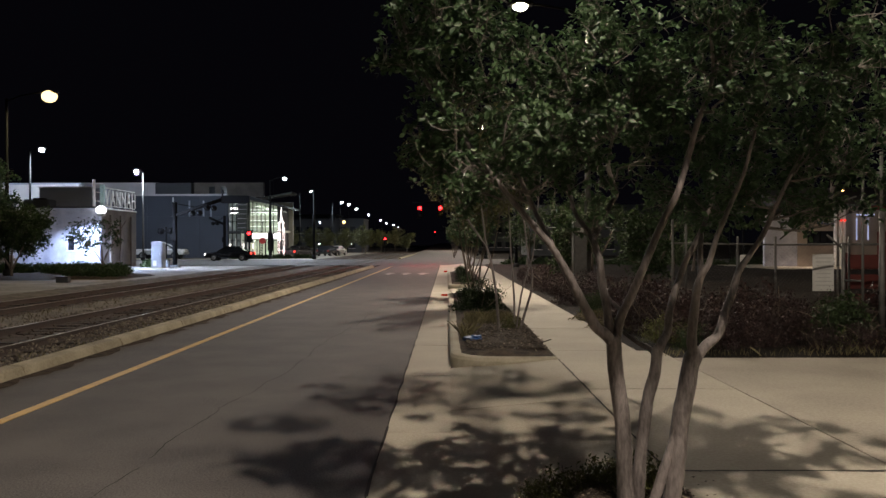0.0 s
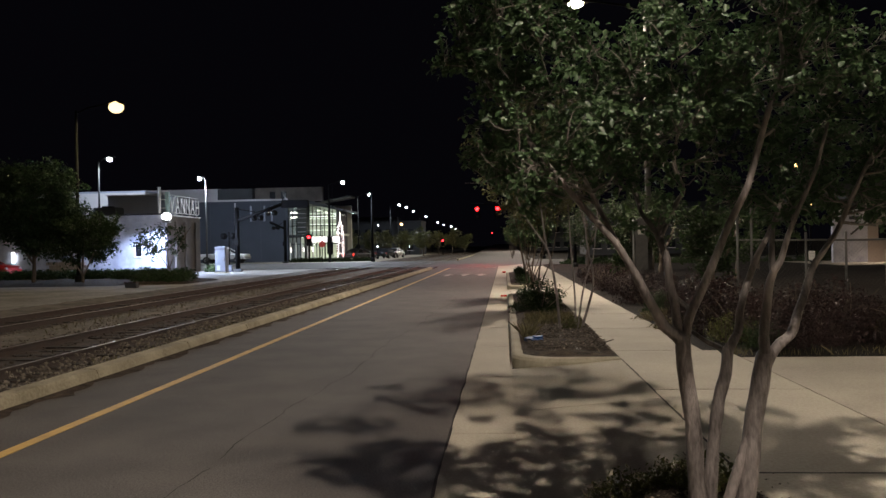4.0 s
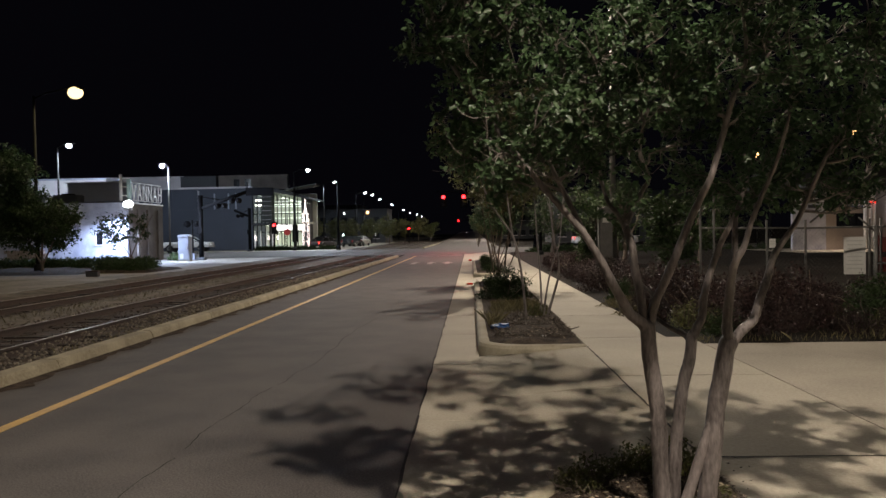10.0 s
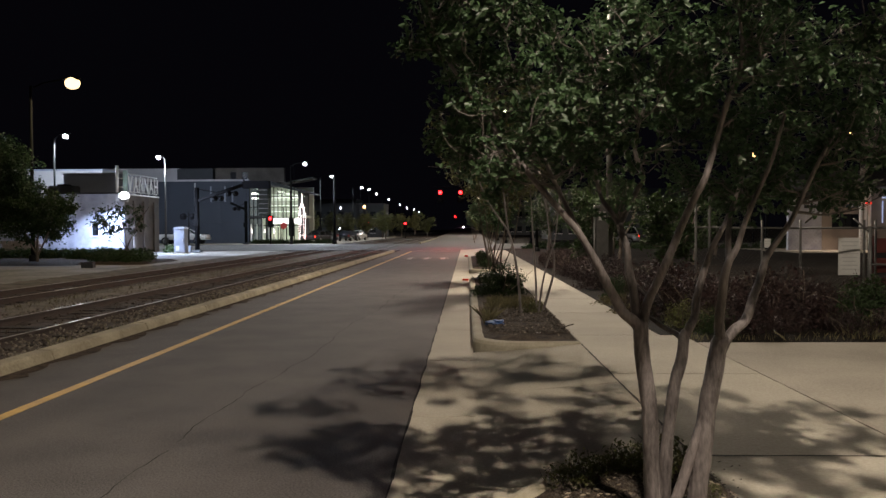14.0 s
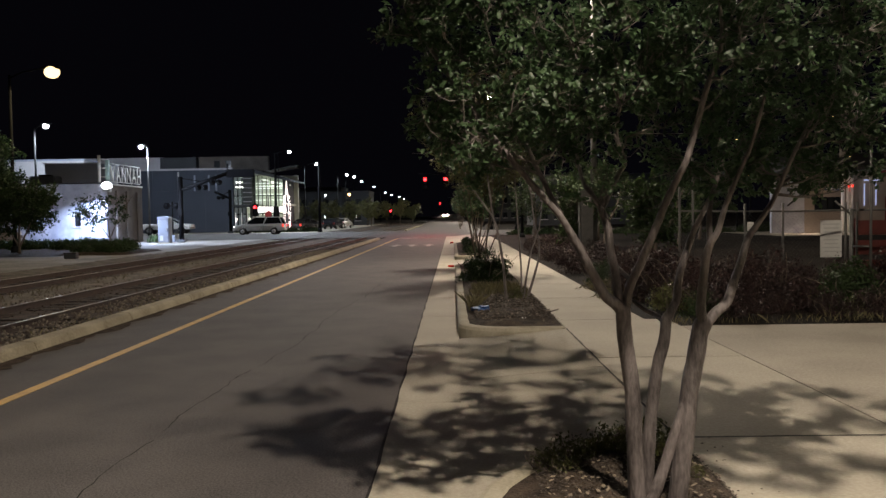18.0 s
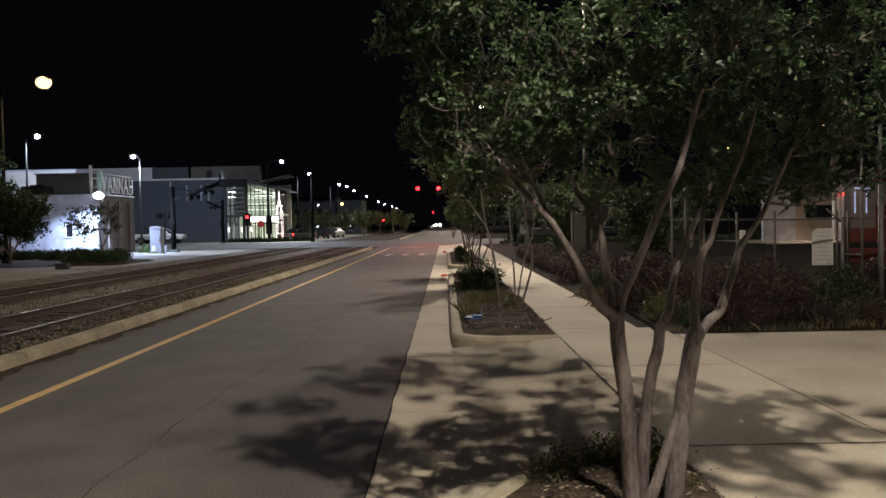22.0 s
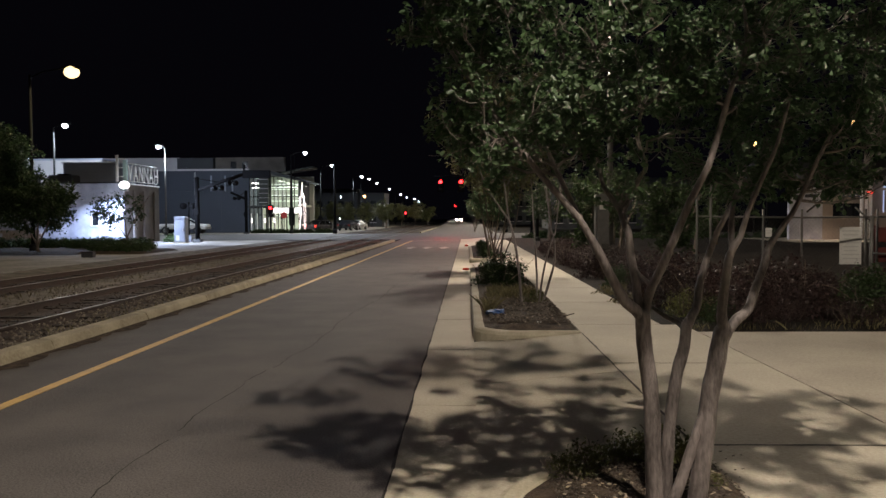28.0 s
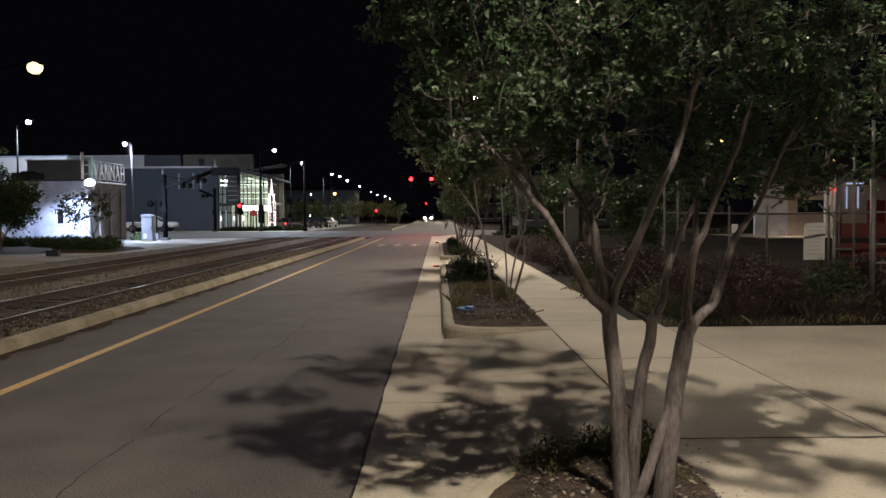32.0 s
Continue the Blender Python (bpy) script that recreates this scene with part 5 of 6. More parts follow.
        o.matrix_basis = Matrix.Translation((0.0, 1.25 + i * 0.96, 4.33)) @ pose(0, 0, 0, 90, 0, 90) @ Matrix.Diagonal((0.74, 1, 1, 1))
    f = part("floodlight", box((-0.05, -0.42, 3.55), (0.45, -0.02, 3.95), 0.04), GALV, ob, "floodlight on the wall corner")
    # Domed lens larger than the lamp glass, to hold the flood's glare.
    bm = bmesh.new()
    bmesh.ops.create_uvsphere(bm, u_segments=16, v_segments=10, radius=1.0, matrix=Matrix.Translation((0.22, -0.30, 3.96)) @ Matrix.Diagonal((0.34, 0.25, 0.27, 1)))
    part("lens", bm, GLOW_FLOOD, f, "white floodlight lens swollen to take in its glare", True)
    wl = part("wall_lamp", box((-11.05, -0.16, 1.55), (-10.75, -0.005, 1.70), 0.02), GALV, ob, "wall lamp beside a door")
    part("lens", box((-11.0, -0.22, 0.95), (-10.8, -0.165, 1.68), 0.02), GLOW_FLOOD, wl, "glaring bluish white lens")
    part("awning", box((-17.5, -1.3, 2.5), (-12.0, -0.01, 2.62), 0.02), WHITE_STEEL, ob, "flat white awning")
    return ob


low_building()
t = thing("planter_wall", (-27.2, 49.8, 0.0), "low brown block wall before a white building", "wall")
for i in range(6):
    for j in range(5):
        part("block", box((-1.2 + i * 0.4 + (0.2 if j % 2 else 0), -0.15, j * 0.2), (-0.81 + i * 0.4 + (0.2 if j % 2 else 0), 0.15, j * 0.2 + 0.192), 0.008), WALL_TAN, t)


def big_building():
    """Grey-blue block with a lit glass entrance and a paler storey above."""
    ob = thing("office_block", (0, 0, 0), "grey-blue office block with a brightly lit glass entrance", "building")
    n = 9
    for i in range(n):
        x0 = -55 + i * (28.4 / n)
        for z0, z1 in ((0, 2.5), (2.515, 5.0), (5.015, 7.5)):
            part("cladding_panel", box((x0 + 0.008, 100, z0), (x0 + 28.4 / n - 0.008, 100.3, z1), 0.01), WALL_BLUE, ob)
    wall_box("side_wall", (-26.58, 100, 0), (-26.3, 112, 7.5), WALL_BLUE, ob, "", 0.0)
    wall_box("parapet", (-55, 99.9, 7.5), (-26.4, 100.35, 7.72), WALL_PALE, ob, "pale metal parapet")
    wall_box("roof", (-55, 100.36, 7.3), (-26.6, 112, 7.45), WALL_DARK, ob, "", 0.0)
    # One wall in a paler and a darker colour for uneven lamp light.
    wall_box("upper_wall", (-64, 101.6, 7.46), (-35.31, 102.4, 9.2), WALL_PALE, ob, "upper storey wall, stronger lamp light put into its pale colour", 0.0)
    wall_box("upper_wall", (-30.89, 101.6, 7.46), (-22.4, 102.4, 9.2), STUCCO_TAN, ob, "upper storey wall, weaker light put into its grey-brown colour", 0.0)
    for x in (-33.2, -31.6, -29.0, -27.6):
        w = part("window", box((x, 101.53, 7.8), (x + 0.7, 101.595, 8.7)), PANE_DARK, ob, "narrow dark window")
        part("frame", box((x - 0.06, 101.5, 7.72), (x + 0.76, 101.57, 7.8), 0.01), WALL_PALE, w)
    wall_box("penthouse", (-35.3, 100.6, 7.46), (-30.9, 102.4, 9.1), WALL_DARK, ob, "grey-blue plant room")
    rod("downpipe", (-32.9, 99.9, 4.6), (-32.9, 99.9, 7.3), 0.09, WALL_PALE, ob)
    for x in (-31.0, -29.3, -28.4):
        wall_box("wall_fin", (x, 99.75, 5.0), (x + 0.16, 99.99, 6.9), ROOM_GREY, ob)
    # glass entrance, two storeys, a rounded bay on the right
    wall_box("lobby_floor", (-26.3, 98.6, -0.05), (-19.4, 108, 0.06), CONCRETE, ob, "", 0.0)
    wall_box("lobby_back", (-26.28, 106.0, 0.06), (-19.6, 106.3, 7.0), INTERIOR, ob, "pale lit lobby wall", 0.0)
    wall_box("lobby_deck", (-24.6, 101.2, 3.1), (-19.9, 105.99, 3.35), INTERIOR, ob, "", 0.0)
    wall_box("lobby_side", (-20.3, 99.6, 0.06), (-20.15, 105.99, 6.2), WALL_DARK, ob, "", 0.0)
    wall_box("lobby_column", (-24.55, 101.0, 0.06), (-24.0, 101.6, 6.9), INTERIOR_DARK, ob)
    wall_box("stair_tower", (-25.0, 99.2, 3.3), (-23.85, 100.9, 7.2), INTERIOR_DARK, ob, "dark stair tower")
    part("canopy_roof", extrude([(-26.6, 7.0), (-26.6, 7.5), (-23.6, 7.45), (-19.2, 6.2), (-19.2, 5.95), (-23.6, 7.0)], "y", 98.7, 108), WALL_DARK, ob, "dark sloping entrance roof")
    ceil = [(-25.9, 6.8), (-25.2, 6.8), (-23.2, 6.4), (-22.2, 6.15), (-21.2, 5.95), (-20.4, 5.75)]
    for x, z in ceil:
        part("ceiling_light", box((x - 0.25, 102.0, z - 0.1), (x + 0.25, 104.5, z - 0.04), 0.01), GLOW_LOBBY, ob, "glowing ceiling panel")
    for x in (-25.7, -24.9, -23.6, -22.6, -21.5, -20.6):
        part("ceiling_light", box((x - 0.2, 101.8, 3.0), (x + 0.2, 105.0, 3.06), 0.01), GLOW_LOBBY, ob, "glowing ceiling panel")
    part("fascia", box((-23.5, 98.9, 2.35), (-19.9, 99.55, 2.95), 0.03), GLOW_BAND, ob, "lit white fascia over the entrance")
    wall_box("entrance_hood", (-26.3, 99.0, 3.0), (-23.55, 99.9, 3.25), WALL_DARK, ob)
    xs = np.linspace(-26.2, -20.3, 13)
    for i, (x0, x1) in enumerate(zip(xs, xs[1:])):
        top = 7.0 if x1 < -23.6 else 7.0 - (x1 + 23.6) * 0.27
        for z0, z1 in ((0.1, 2.1), (2.98, 4.3), (4.34, 5.5), (5.54, top)):
            p = part("pane", box((x0 + 0.03, 99.70, z0), (x1 - 0.03, 99.72, z1)), PANE, ob)
            p.visible_shadow = False
        part("mullion", box((x0 - 0.035, 99.62, 0.06), (x0 + 0.035, 99.80, top), 0.008), BLACK_METAL, ob, "slim dark mullion")
    for z in (2.12, 2.97, 4.32, 5.52):
        part("transom", box((-26.2, 99.60, z - 0.03), (-20.3, 99.69, z + 0.05), 0.008), BLACK_METAL, ob, "dark transom")
    for x in (-25.9, -24.3, -23.2):
        part("wall_light", tubes("wall_light", [(((x, 99.4, 1.2), (x, 99.4, 1.7)), 0.05)], GLOW_TUBE, 10), None, ob, "bright entrance light")
    # six pendant lamps, lit stair flights and the upper decks behind the rounded bay
    for i in range(6):
        x, z = -26.0 + (i % 3) * 0.34, 5.9 - (i // 3) * 0.55
        part("pendant_lamp", tubes("pendant_lamp", [(((x, 100.6, z), (x, 100.6, z + 0.18)), 0.10)], GLOW_DOT, 8), None, ob, "small glowing pendant lamp")
    for i in range(6):
        z = 3.6 + i * 0.55
        part("stair_edge", box((-24.95, 99.12, z), (-23.9, 99.19, z + 0.05)), WALL_PALE, ob, "pale edge of a stair flight")
    # Deck edges glow by emission in place of light falling on them.
    for z in (3.75, 4.45, 5.15, 5.75):
        part("deck_edge", box((-23.6, 99.85, z), (-20.35, 99.98, z + 0.09), 0.01), GLOW_EDGE, ob, "white edge of an upper deck, light on it put in as glow")
    for x in (-23.0, -22.1, -21.2):
        part("deck_post", box((x - 0.05, 99.85, 3.3), (x + 0.05, 99.98, 6.3), 0.01), WHITE_STEEL, ob, "white post of the upper decks")
    part("rising_canopy", extrude([(-21.7, 6.95), (-21.7, 7.05), (-17.9, 7.75), (-17.9, 7.55)], "y", 96.4, 99.4), INTERIOR_DARK, ob, "dark grey canopy rising over the entrance")
    for i in range(9):
        x = -26.0 + i * 0.72
        part("door_frame", box((x - 0.05, 99.50, 0.06), (x + 0.05, 99.60, 2.3), 0.01), WHITE_STEEL if i < 5 else BLACK_METAL, ob, "slim door frame")
    return ob


big_building()


def light_tower():
    """Slim white light sculpture with a spire, before the entrance."""
    ob = thing("light_sculpture", (-19.55, 98.2, 0.0), "slim white glowing lattice spire beside the entrance", "light sculpture")
    part("plinth", box((-0.45, -0.3, 0), (0.45, 0.3, 0.35), 0.02), WALL_PALE, ob)
    for x in (-0.40, -0.27, 0.27, 0.40):
        h = 4.7 if abs(x) < 0.3 else 3.6
        part("tube", tubes("tube", [(((x, 0, 0.35), (x * (0.5 if h > 4 else 1), 0, h)), 0.013)], GLOW_TUBE, 8), None, ob, "glowing white tube")
    part("spire", tubes("spire", [(((0, 0, 4.4), (0, 0, 5.0), (0, 0, 6.0)), (0.10, 0.06, 0.015))], GLOW_TUBE, 8), None, ob, "glowing white spire")
    for z in (0.9, 2.2, 3.3, 4.2):
        part("ring", box((-0.41, -0.03, z), (0.41, 0.03, z + 0.03), 0.005), GLOW_TUBE, ob, "glowing cross bar")
    for z in (3.5, 3.75, 4.0):
        for x in (-0.28, 0.25):
            part("bulb", tubes("bulb", [(((x, -0.1, z), (x, -0.1, z + 0.12)), 0.06)], GLOW_DOT, 6), None, ob)


light_tower()


def far_block(at, w, d, h, label, lights=0, storeys=2):
    ob = thing("far_building", at, label, "building")
    part("wall", box((0, 0, 0), (w, d, h)), WALL_DARK, ob)
    part("parapet", box((-0.1, -0.1, h), (w + 0.1, d + 0.1, h + 0.3), 0.02), WALL_DARK, ob)
    n = max(2, int(w / 2.2))
    for i in range(n):
        for s in range(storeys):
            x, z = 0.6 + i * (w - 1.2) / n, 0.9 + s * (h - 0.6) / storeys
            lit = (i * 7 + s * 3) % 11 < lights
            win = part("window", box((x, -0.05, z), (x + 1.1, -0.005, z + 1.3)), GLOW_LOBBY if lit else PANE_DARK, ob, "lit window" if lit else "")
            part("sill", box((x - 0.08, -0.14, z - 0.1), (x + 1.18, -0.06, z - 0.01), 0.01), WALL_PALE, win)
    return ob


ob = thing("white_building", (0, 70.0, -0.02), "two-storey pale building behind the low one", "building")
part("wall", box((-62, 0, 0), (-31.0, 3.2, 6.7)), WALL_PALE, ob, "pale front wall")
part("coping", box((-62.1, -0.08, 6.7), (-30.9, 3.3, 6.85), 0.02), ROOM_GREY, ob)
for i in range(6):
    w = part("window", box((-58 + i * 4.2, -0.06, 0.9), (-56.6 + i * 4.2, -0.005, 2.4)), PANE_DARK, ob, "dark window")
    part("sill", box((-58.1 + i * 4.2, -0.16, 0.78), (-56.5 + i * 4.2, -0.061, 0.88), 0.01), WALL_PALE, w)
far_block((-30.5, 165, 0), 14, 10, 6.5, "dark two-storey building behind street trees")
far_block((-44, 210, 0), 16, 14, 9.0, "dark building far up the street", storeys=3)
far_block((-60, 130, 0), 28, 12, 8.0, "dark building behind the office block")
far_block((12, 120, 0), 20, 14, 7.0, "dark building beyond the cross street")
far_block((8, 210, 0), 22, 14, 8.0, "dark building far up the street")


# ---- railway crossing and traffic signals ----
def crossing_cantilever(at, height, reach, rise, label, turn=0.0, heads=(0.45, 0.75), box_len=1.9):
    """A railway warning mast with an arm, lamp pairs and a dark sign board."""
    ob = thing("crossing_signal", pose(*at, 0, 0, turn), label, "crossing signal", group="railway crossing signals")
    part("base", box((-0.3, -0.3, 0), (0.3, 0.3, 0.2), 0.03), WALL_DARK, ob, "dark concrete base")
    rod("mast", (0, 0, 0.2), (0, 0, height), 0.17, BLACK_METAL, ob, "black steel mast", 14)
    z0 = height - 0.95
    rod("arm", (0, 0, z0), (reach, 0, z0 + rise), 0.13, BLACK_METAL, ob, "black tapering arm", 12)
    rod("brace", (0, 0, height - 0.1), (reach * 0.45, 0, z0 + rise * 0.5), 0.03, BLACK_METAL, ob)
    if box_len:
        part("sign_board", box((reach - 0.1, -0.12, z0 + rise - 0.3), (reach + box_len, 0.12, z0 + rise + 0.25), 0.03), BLACK_METAL, ob, "dark overhead sign board")
        rod("hanger", (reach, 0, z0 + rise - 0.3), (reach, 0, z0 + rise + 0.65), 0.06, BLACK_METAL, ob)
    for k in heads:
        x, z = reach * k, z0 + rise * k - 0.35
        for dx in (-0.24, 0.24):
            hd = part("signal_head", tubes("signal_head", [(((x + dx, -0.16, z), (x + dx, 0.05, z)), 0.20)], BLACK_METAL, 14), None, ob, "round black backboard")
            part("hood", tubes("hood", [(((x + dx, -0.17, z), (x + dx, -0.38, z)), 0.11)], BLACK_METAL, 10), None, hd)
            part("lens", tubes("lens", [(((x + dx, -0.39, z), (x + dx, -0.40, z)), 0.09)], PANE_DARK, 10), None, hd)
        rod("drop", (x, 0, z), (x, 0, z + 0.5), 0.04, BLACK_METAL, ob)
    part("case", box((-0.2, -0.35, 1.9), (0.2, -0.17, 2.4), 0.02), BLACK_METAL, ob)
    return ob


crossing_cantilever((-19.3, 59.0, -0.02), 4.65, 3.4, 1.15, "black railway crossing cantilever with unlit warning lamps")
crossing_cantilever((-24.6, 92.0, 0.0), 4.8, -1.7, 0.75, "black railway crossing cantilever beyond the street", heads=(0.6,), box_len=0)
# short signal mast beside the cantilever
ob = thing("crossing_signal", (-20.05, 59.4, -0.02), "short railway crossing signal with paired lamps", "crossing signal", group="railway crossing signals")
rod("mast", (0, 0, 0), (0, 0, 2.9), 0.06, BLACK_METAL, ob)
part("base", box((-0.2, -0.2, 0), (0.2, 0.2, 0.5), 0.04), CABINET, ob)
for dx in (-0.38, 0.30):
    hd = part("signal_head", tubes("signal_head", [(((dx, -0.1, 2.6), (dx, 0.08, 2.6)), 0.24)], BLACK_METAL, 14), None, ob)
    part("lens", tubes("lens", [(((dx, -0.13, 2.6), (dx, -0.105, 2.6)), 0.12)], BLACK_METAL, 12), None, hd)
rod("crossarm", (-0.38, 0, 2.6), (0.30, 0, 2.6), 0.03, BLACK_METAL, ob)

ob = thing("signal_cabinet", (-19.5, 56.2, -0.02), "grey signal cabinet with a domed top on the far paving", "cabinet")
part("plinth", box((-0.45, -0.4, 0), (0.45, 0.4, 0.08), 0.02), KERB, ob)
part("body", box((-0.38, -0.33, 0.08), (0.38, 0.33, 1.68), 0.03), CABINET, ob)
part("roof", extrude([(-0.42, 1.68), (0.42, 1.68), (0.36, 1.80), (0.0, 1.86), (-0.36, 1.80)], "y", -0.37, 0.37, 0.01), CABINET, ob)
part("door", box((-0.33, -0.352, 0.14), (0.33, -0.333, 1.62), 0.008), CABINET, ob, "grey cabinet door")
part("handle", box((0.2, -0.38, 0.85), (0.24, -0.353, 1.05), 0.006), GALV, ob)
part("label", box((-0.25, -0.358, 0.2), (-0.02, -0.3535, 0.55)), PRINT, ob, "pale notice plate")


ob = thing("junction_box", (-16.35, 35.4, -0.02), "low dark junction box on the far paving", "utility box")
part("body", box((-0.26, -0.15, 0), (0.26, 0.15, 0.22), 0.02), WALL_DARK, ob)
part("lid", box((-0.28, -0.17, 0.22), (0.28, 0.17, 0.26), 0.012), RAIL_SIDE, ob, "rusty lid")


def signal_head(parent, x, y, z, lit=True, facing=-1):
    """A three-lamp traffic signal with hoods; the red lamp is lit."""
    h = part("signal_head", box((x - 0.17, y - 0.12, z - 0.85), (x + 0.17, y + 0.12, z + 0.2), 0.03), BLACK_METAL, parent, "black three-lamp signal head")
    part("backboard", box((x - 0.3, y + 0.125, z - 1.0), (x + 0.3, y + 0.14, z + 0.35), 0.01), BLACK_METAL, h)
    for i, dz in enumerate((0.0, -0.33, -0.66)):
        part("lens", tubes("lens", [(((x, y - 0.13, z + dz), (x, y - 0.15, z + dz)), 0.17)], GLOW_RED if (lit and i == 0) else PANE_DARK, 14), None, h, "glowing red lens" if lit and i == 0 else "")
        v = [(x + 0.16 * math.cos(a), yy, z + dz + 0.16 * math.sin(a)) for a in np.linspace(0.1, math.pi - 0.1, 9) for yy in (y - 0.125, y - 0.34)]
        part("hood", raw_mesh("hood", v, [(2 * k, 2 * k + 1, 2 * k + 3, 2 * k + 2) for k in range(8)], BLACK_METAL), None, h)
    return h


def mast_arm(at, reach, height, heads, label, lit=True):
    ob = thing("traffic_signal", at, label, "traffic signal", group="traffic signals")
    part("base", tubes("base", [(((0, 0, 0), (0, 0, 0.5)), (0.26, 0.2))], BLACK_METAL, 12), None, ob)
    part("pole", tubes("pole", [(((0, 0, 0.4), (0, 0, height + 0.4)), (0.15, 0.10))], BLACK_METAL, 12), None, ob, "black steel pole")
    part("arm", tubes("arm", [(((0, 0, height), (reach * 0.5, 0, height + 0.25), (reach, 0, height + 0.35)), (0.10, 0.08, 0.05))], BLACK_METAL, 10), None, ob, "curved mast arm")
    for x in heads:
        signal_head(ob, x, -0.05, height + 0.15 - 0.35, lit)
    return ob


mast_arm((6.2, 80.0, 0.0), -9.4, 5.3, (-8.76, -6.81), "black mast arm with two signals showing red")
mast_arm((7.0, 240.0, 0.0), -11.5, 5.4, (-10.4,), "distant mast arm with a signal showing red")
ob = mast_arm((-14.6, 91.5, 0.0), -0.5, 7.2, (), "dark steel mast with a short bare arm")
for x, y in ((-17.9, 150.0), (-11.1, 150.0)):
    ob = thing("traffic_signal", (x, y, 0.0), "pole-mounted signal showing red far up the street", "traffic signal", group="traffic signals")
    rod("pole", (0, 0, 0), (0, 0, 3.2), 0.07, BLACK_METAL, ob)
    signal_head(ob, 0, -0.12, 2.62)
for x, y, z in ((-22.9, 150.5, 5.6), (-20.1, 131.0, 1.7), (-18.4, 160.5, 1.7)):
    ob = thing("lamp_post", (x, y, 0), "small post with a cold white lamp far up the street", "lamp post")
    rod("pole", (0, 0, 0), (0, 0, z - 0.15), 0.05, BLACK_METAL, ob)
    part("globe", tubes("globe", [(((0, 0, z - 0.2), (0, 0, z - 0.1), (0, 0, z + 0.08), (0, 0, z + 0.16)), (0.04, 0.09, 0.09, 0.04))], GLOW_WHITE, 12), None, ob, "glowing white globe")
for x, y, z in ((-18.6, 150.5, 5.7),):
    ob = thing("lamp_post", (x, y, 0), "lamp post glowing orange far up the street", "lamp post")
    rod("pole", (0, 0, 0), (0, 0, z - 0.2), 0.07, BLACK_METAL, ob)
    part("globe", tubes("globe", [(((0, 0, z - 0.25), (0, 0, z - 0.1), (0, 0, z + 0.12), (0, 0, z + 0.22)), (0.12, 0.26, 0.26, 0.1))], GLOW_ORANGE, 12), None, ob, "glowing orange globe")

ob = thing("traffic_signal", (-21.9, 92.3, 0.0), "pole-mounted signal showing red before the glass entrance", "traffic signal", group="traffic signals")
rod("pole", (0, 0, 0), (0, 0, 3.3), 0.07, BLACK_METAL, ob)
signal_head(ob, 0, -0.12, 2.85)
# signs and posts on the far corner
ob = thing("stop_sign", (-20.45, 92.4, 0.0), "red octagonal stop sign on a dark post", "sign")
rod("post", (0, 0, 0), (0, 0, 4.2), 0.045, BLACK_METAL, ob)
part("plate", extrude([(0.38 * math.cos(a), 2.05 + 0.38 * math.sin(a)) for a in np.linspace(math.pi / 8, 2 * math.pi + math.pi / 8, 9)[:-1]], "y", -0.09, -0.06), RED_PAINT, ob, "red octagonal plate")
ob = thing("utility_pole", (-19.6, 92.6, 0.0), "dark slender utility pole at the far corner", "pole")
rod("post", (0, 0, 0), (0, 0, 7.0), 0.09, BLACK_METAL, ob)
part("cabinet", box((-0.3, -0.35, 0.9), (0.3, -0.1, 2.9), 0.04), BLACK_METAL, ob)
ob = thing("flagpole", (-19.2, 92.2, 0.0), "thin dark pole rising above the far corner", "pole")
rod("post", (0, 0, 0), (0, 0, 8.7), 0.03, BLACK_METAL, ob)
for i in range(9):
    shrub((-24.0 + i * 1.0 + rng.normal(0, 0.15), 94.2 + rng.normal(0, 0.3), 0.0), FARBUSH, "low dark shrub before the glass entrance", 300 + i, 40 * i, size=(0.7, 0.7, 0.6), group="shrubs beyond the tracks")


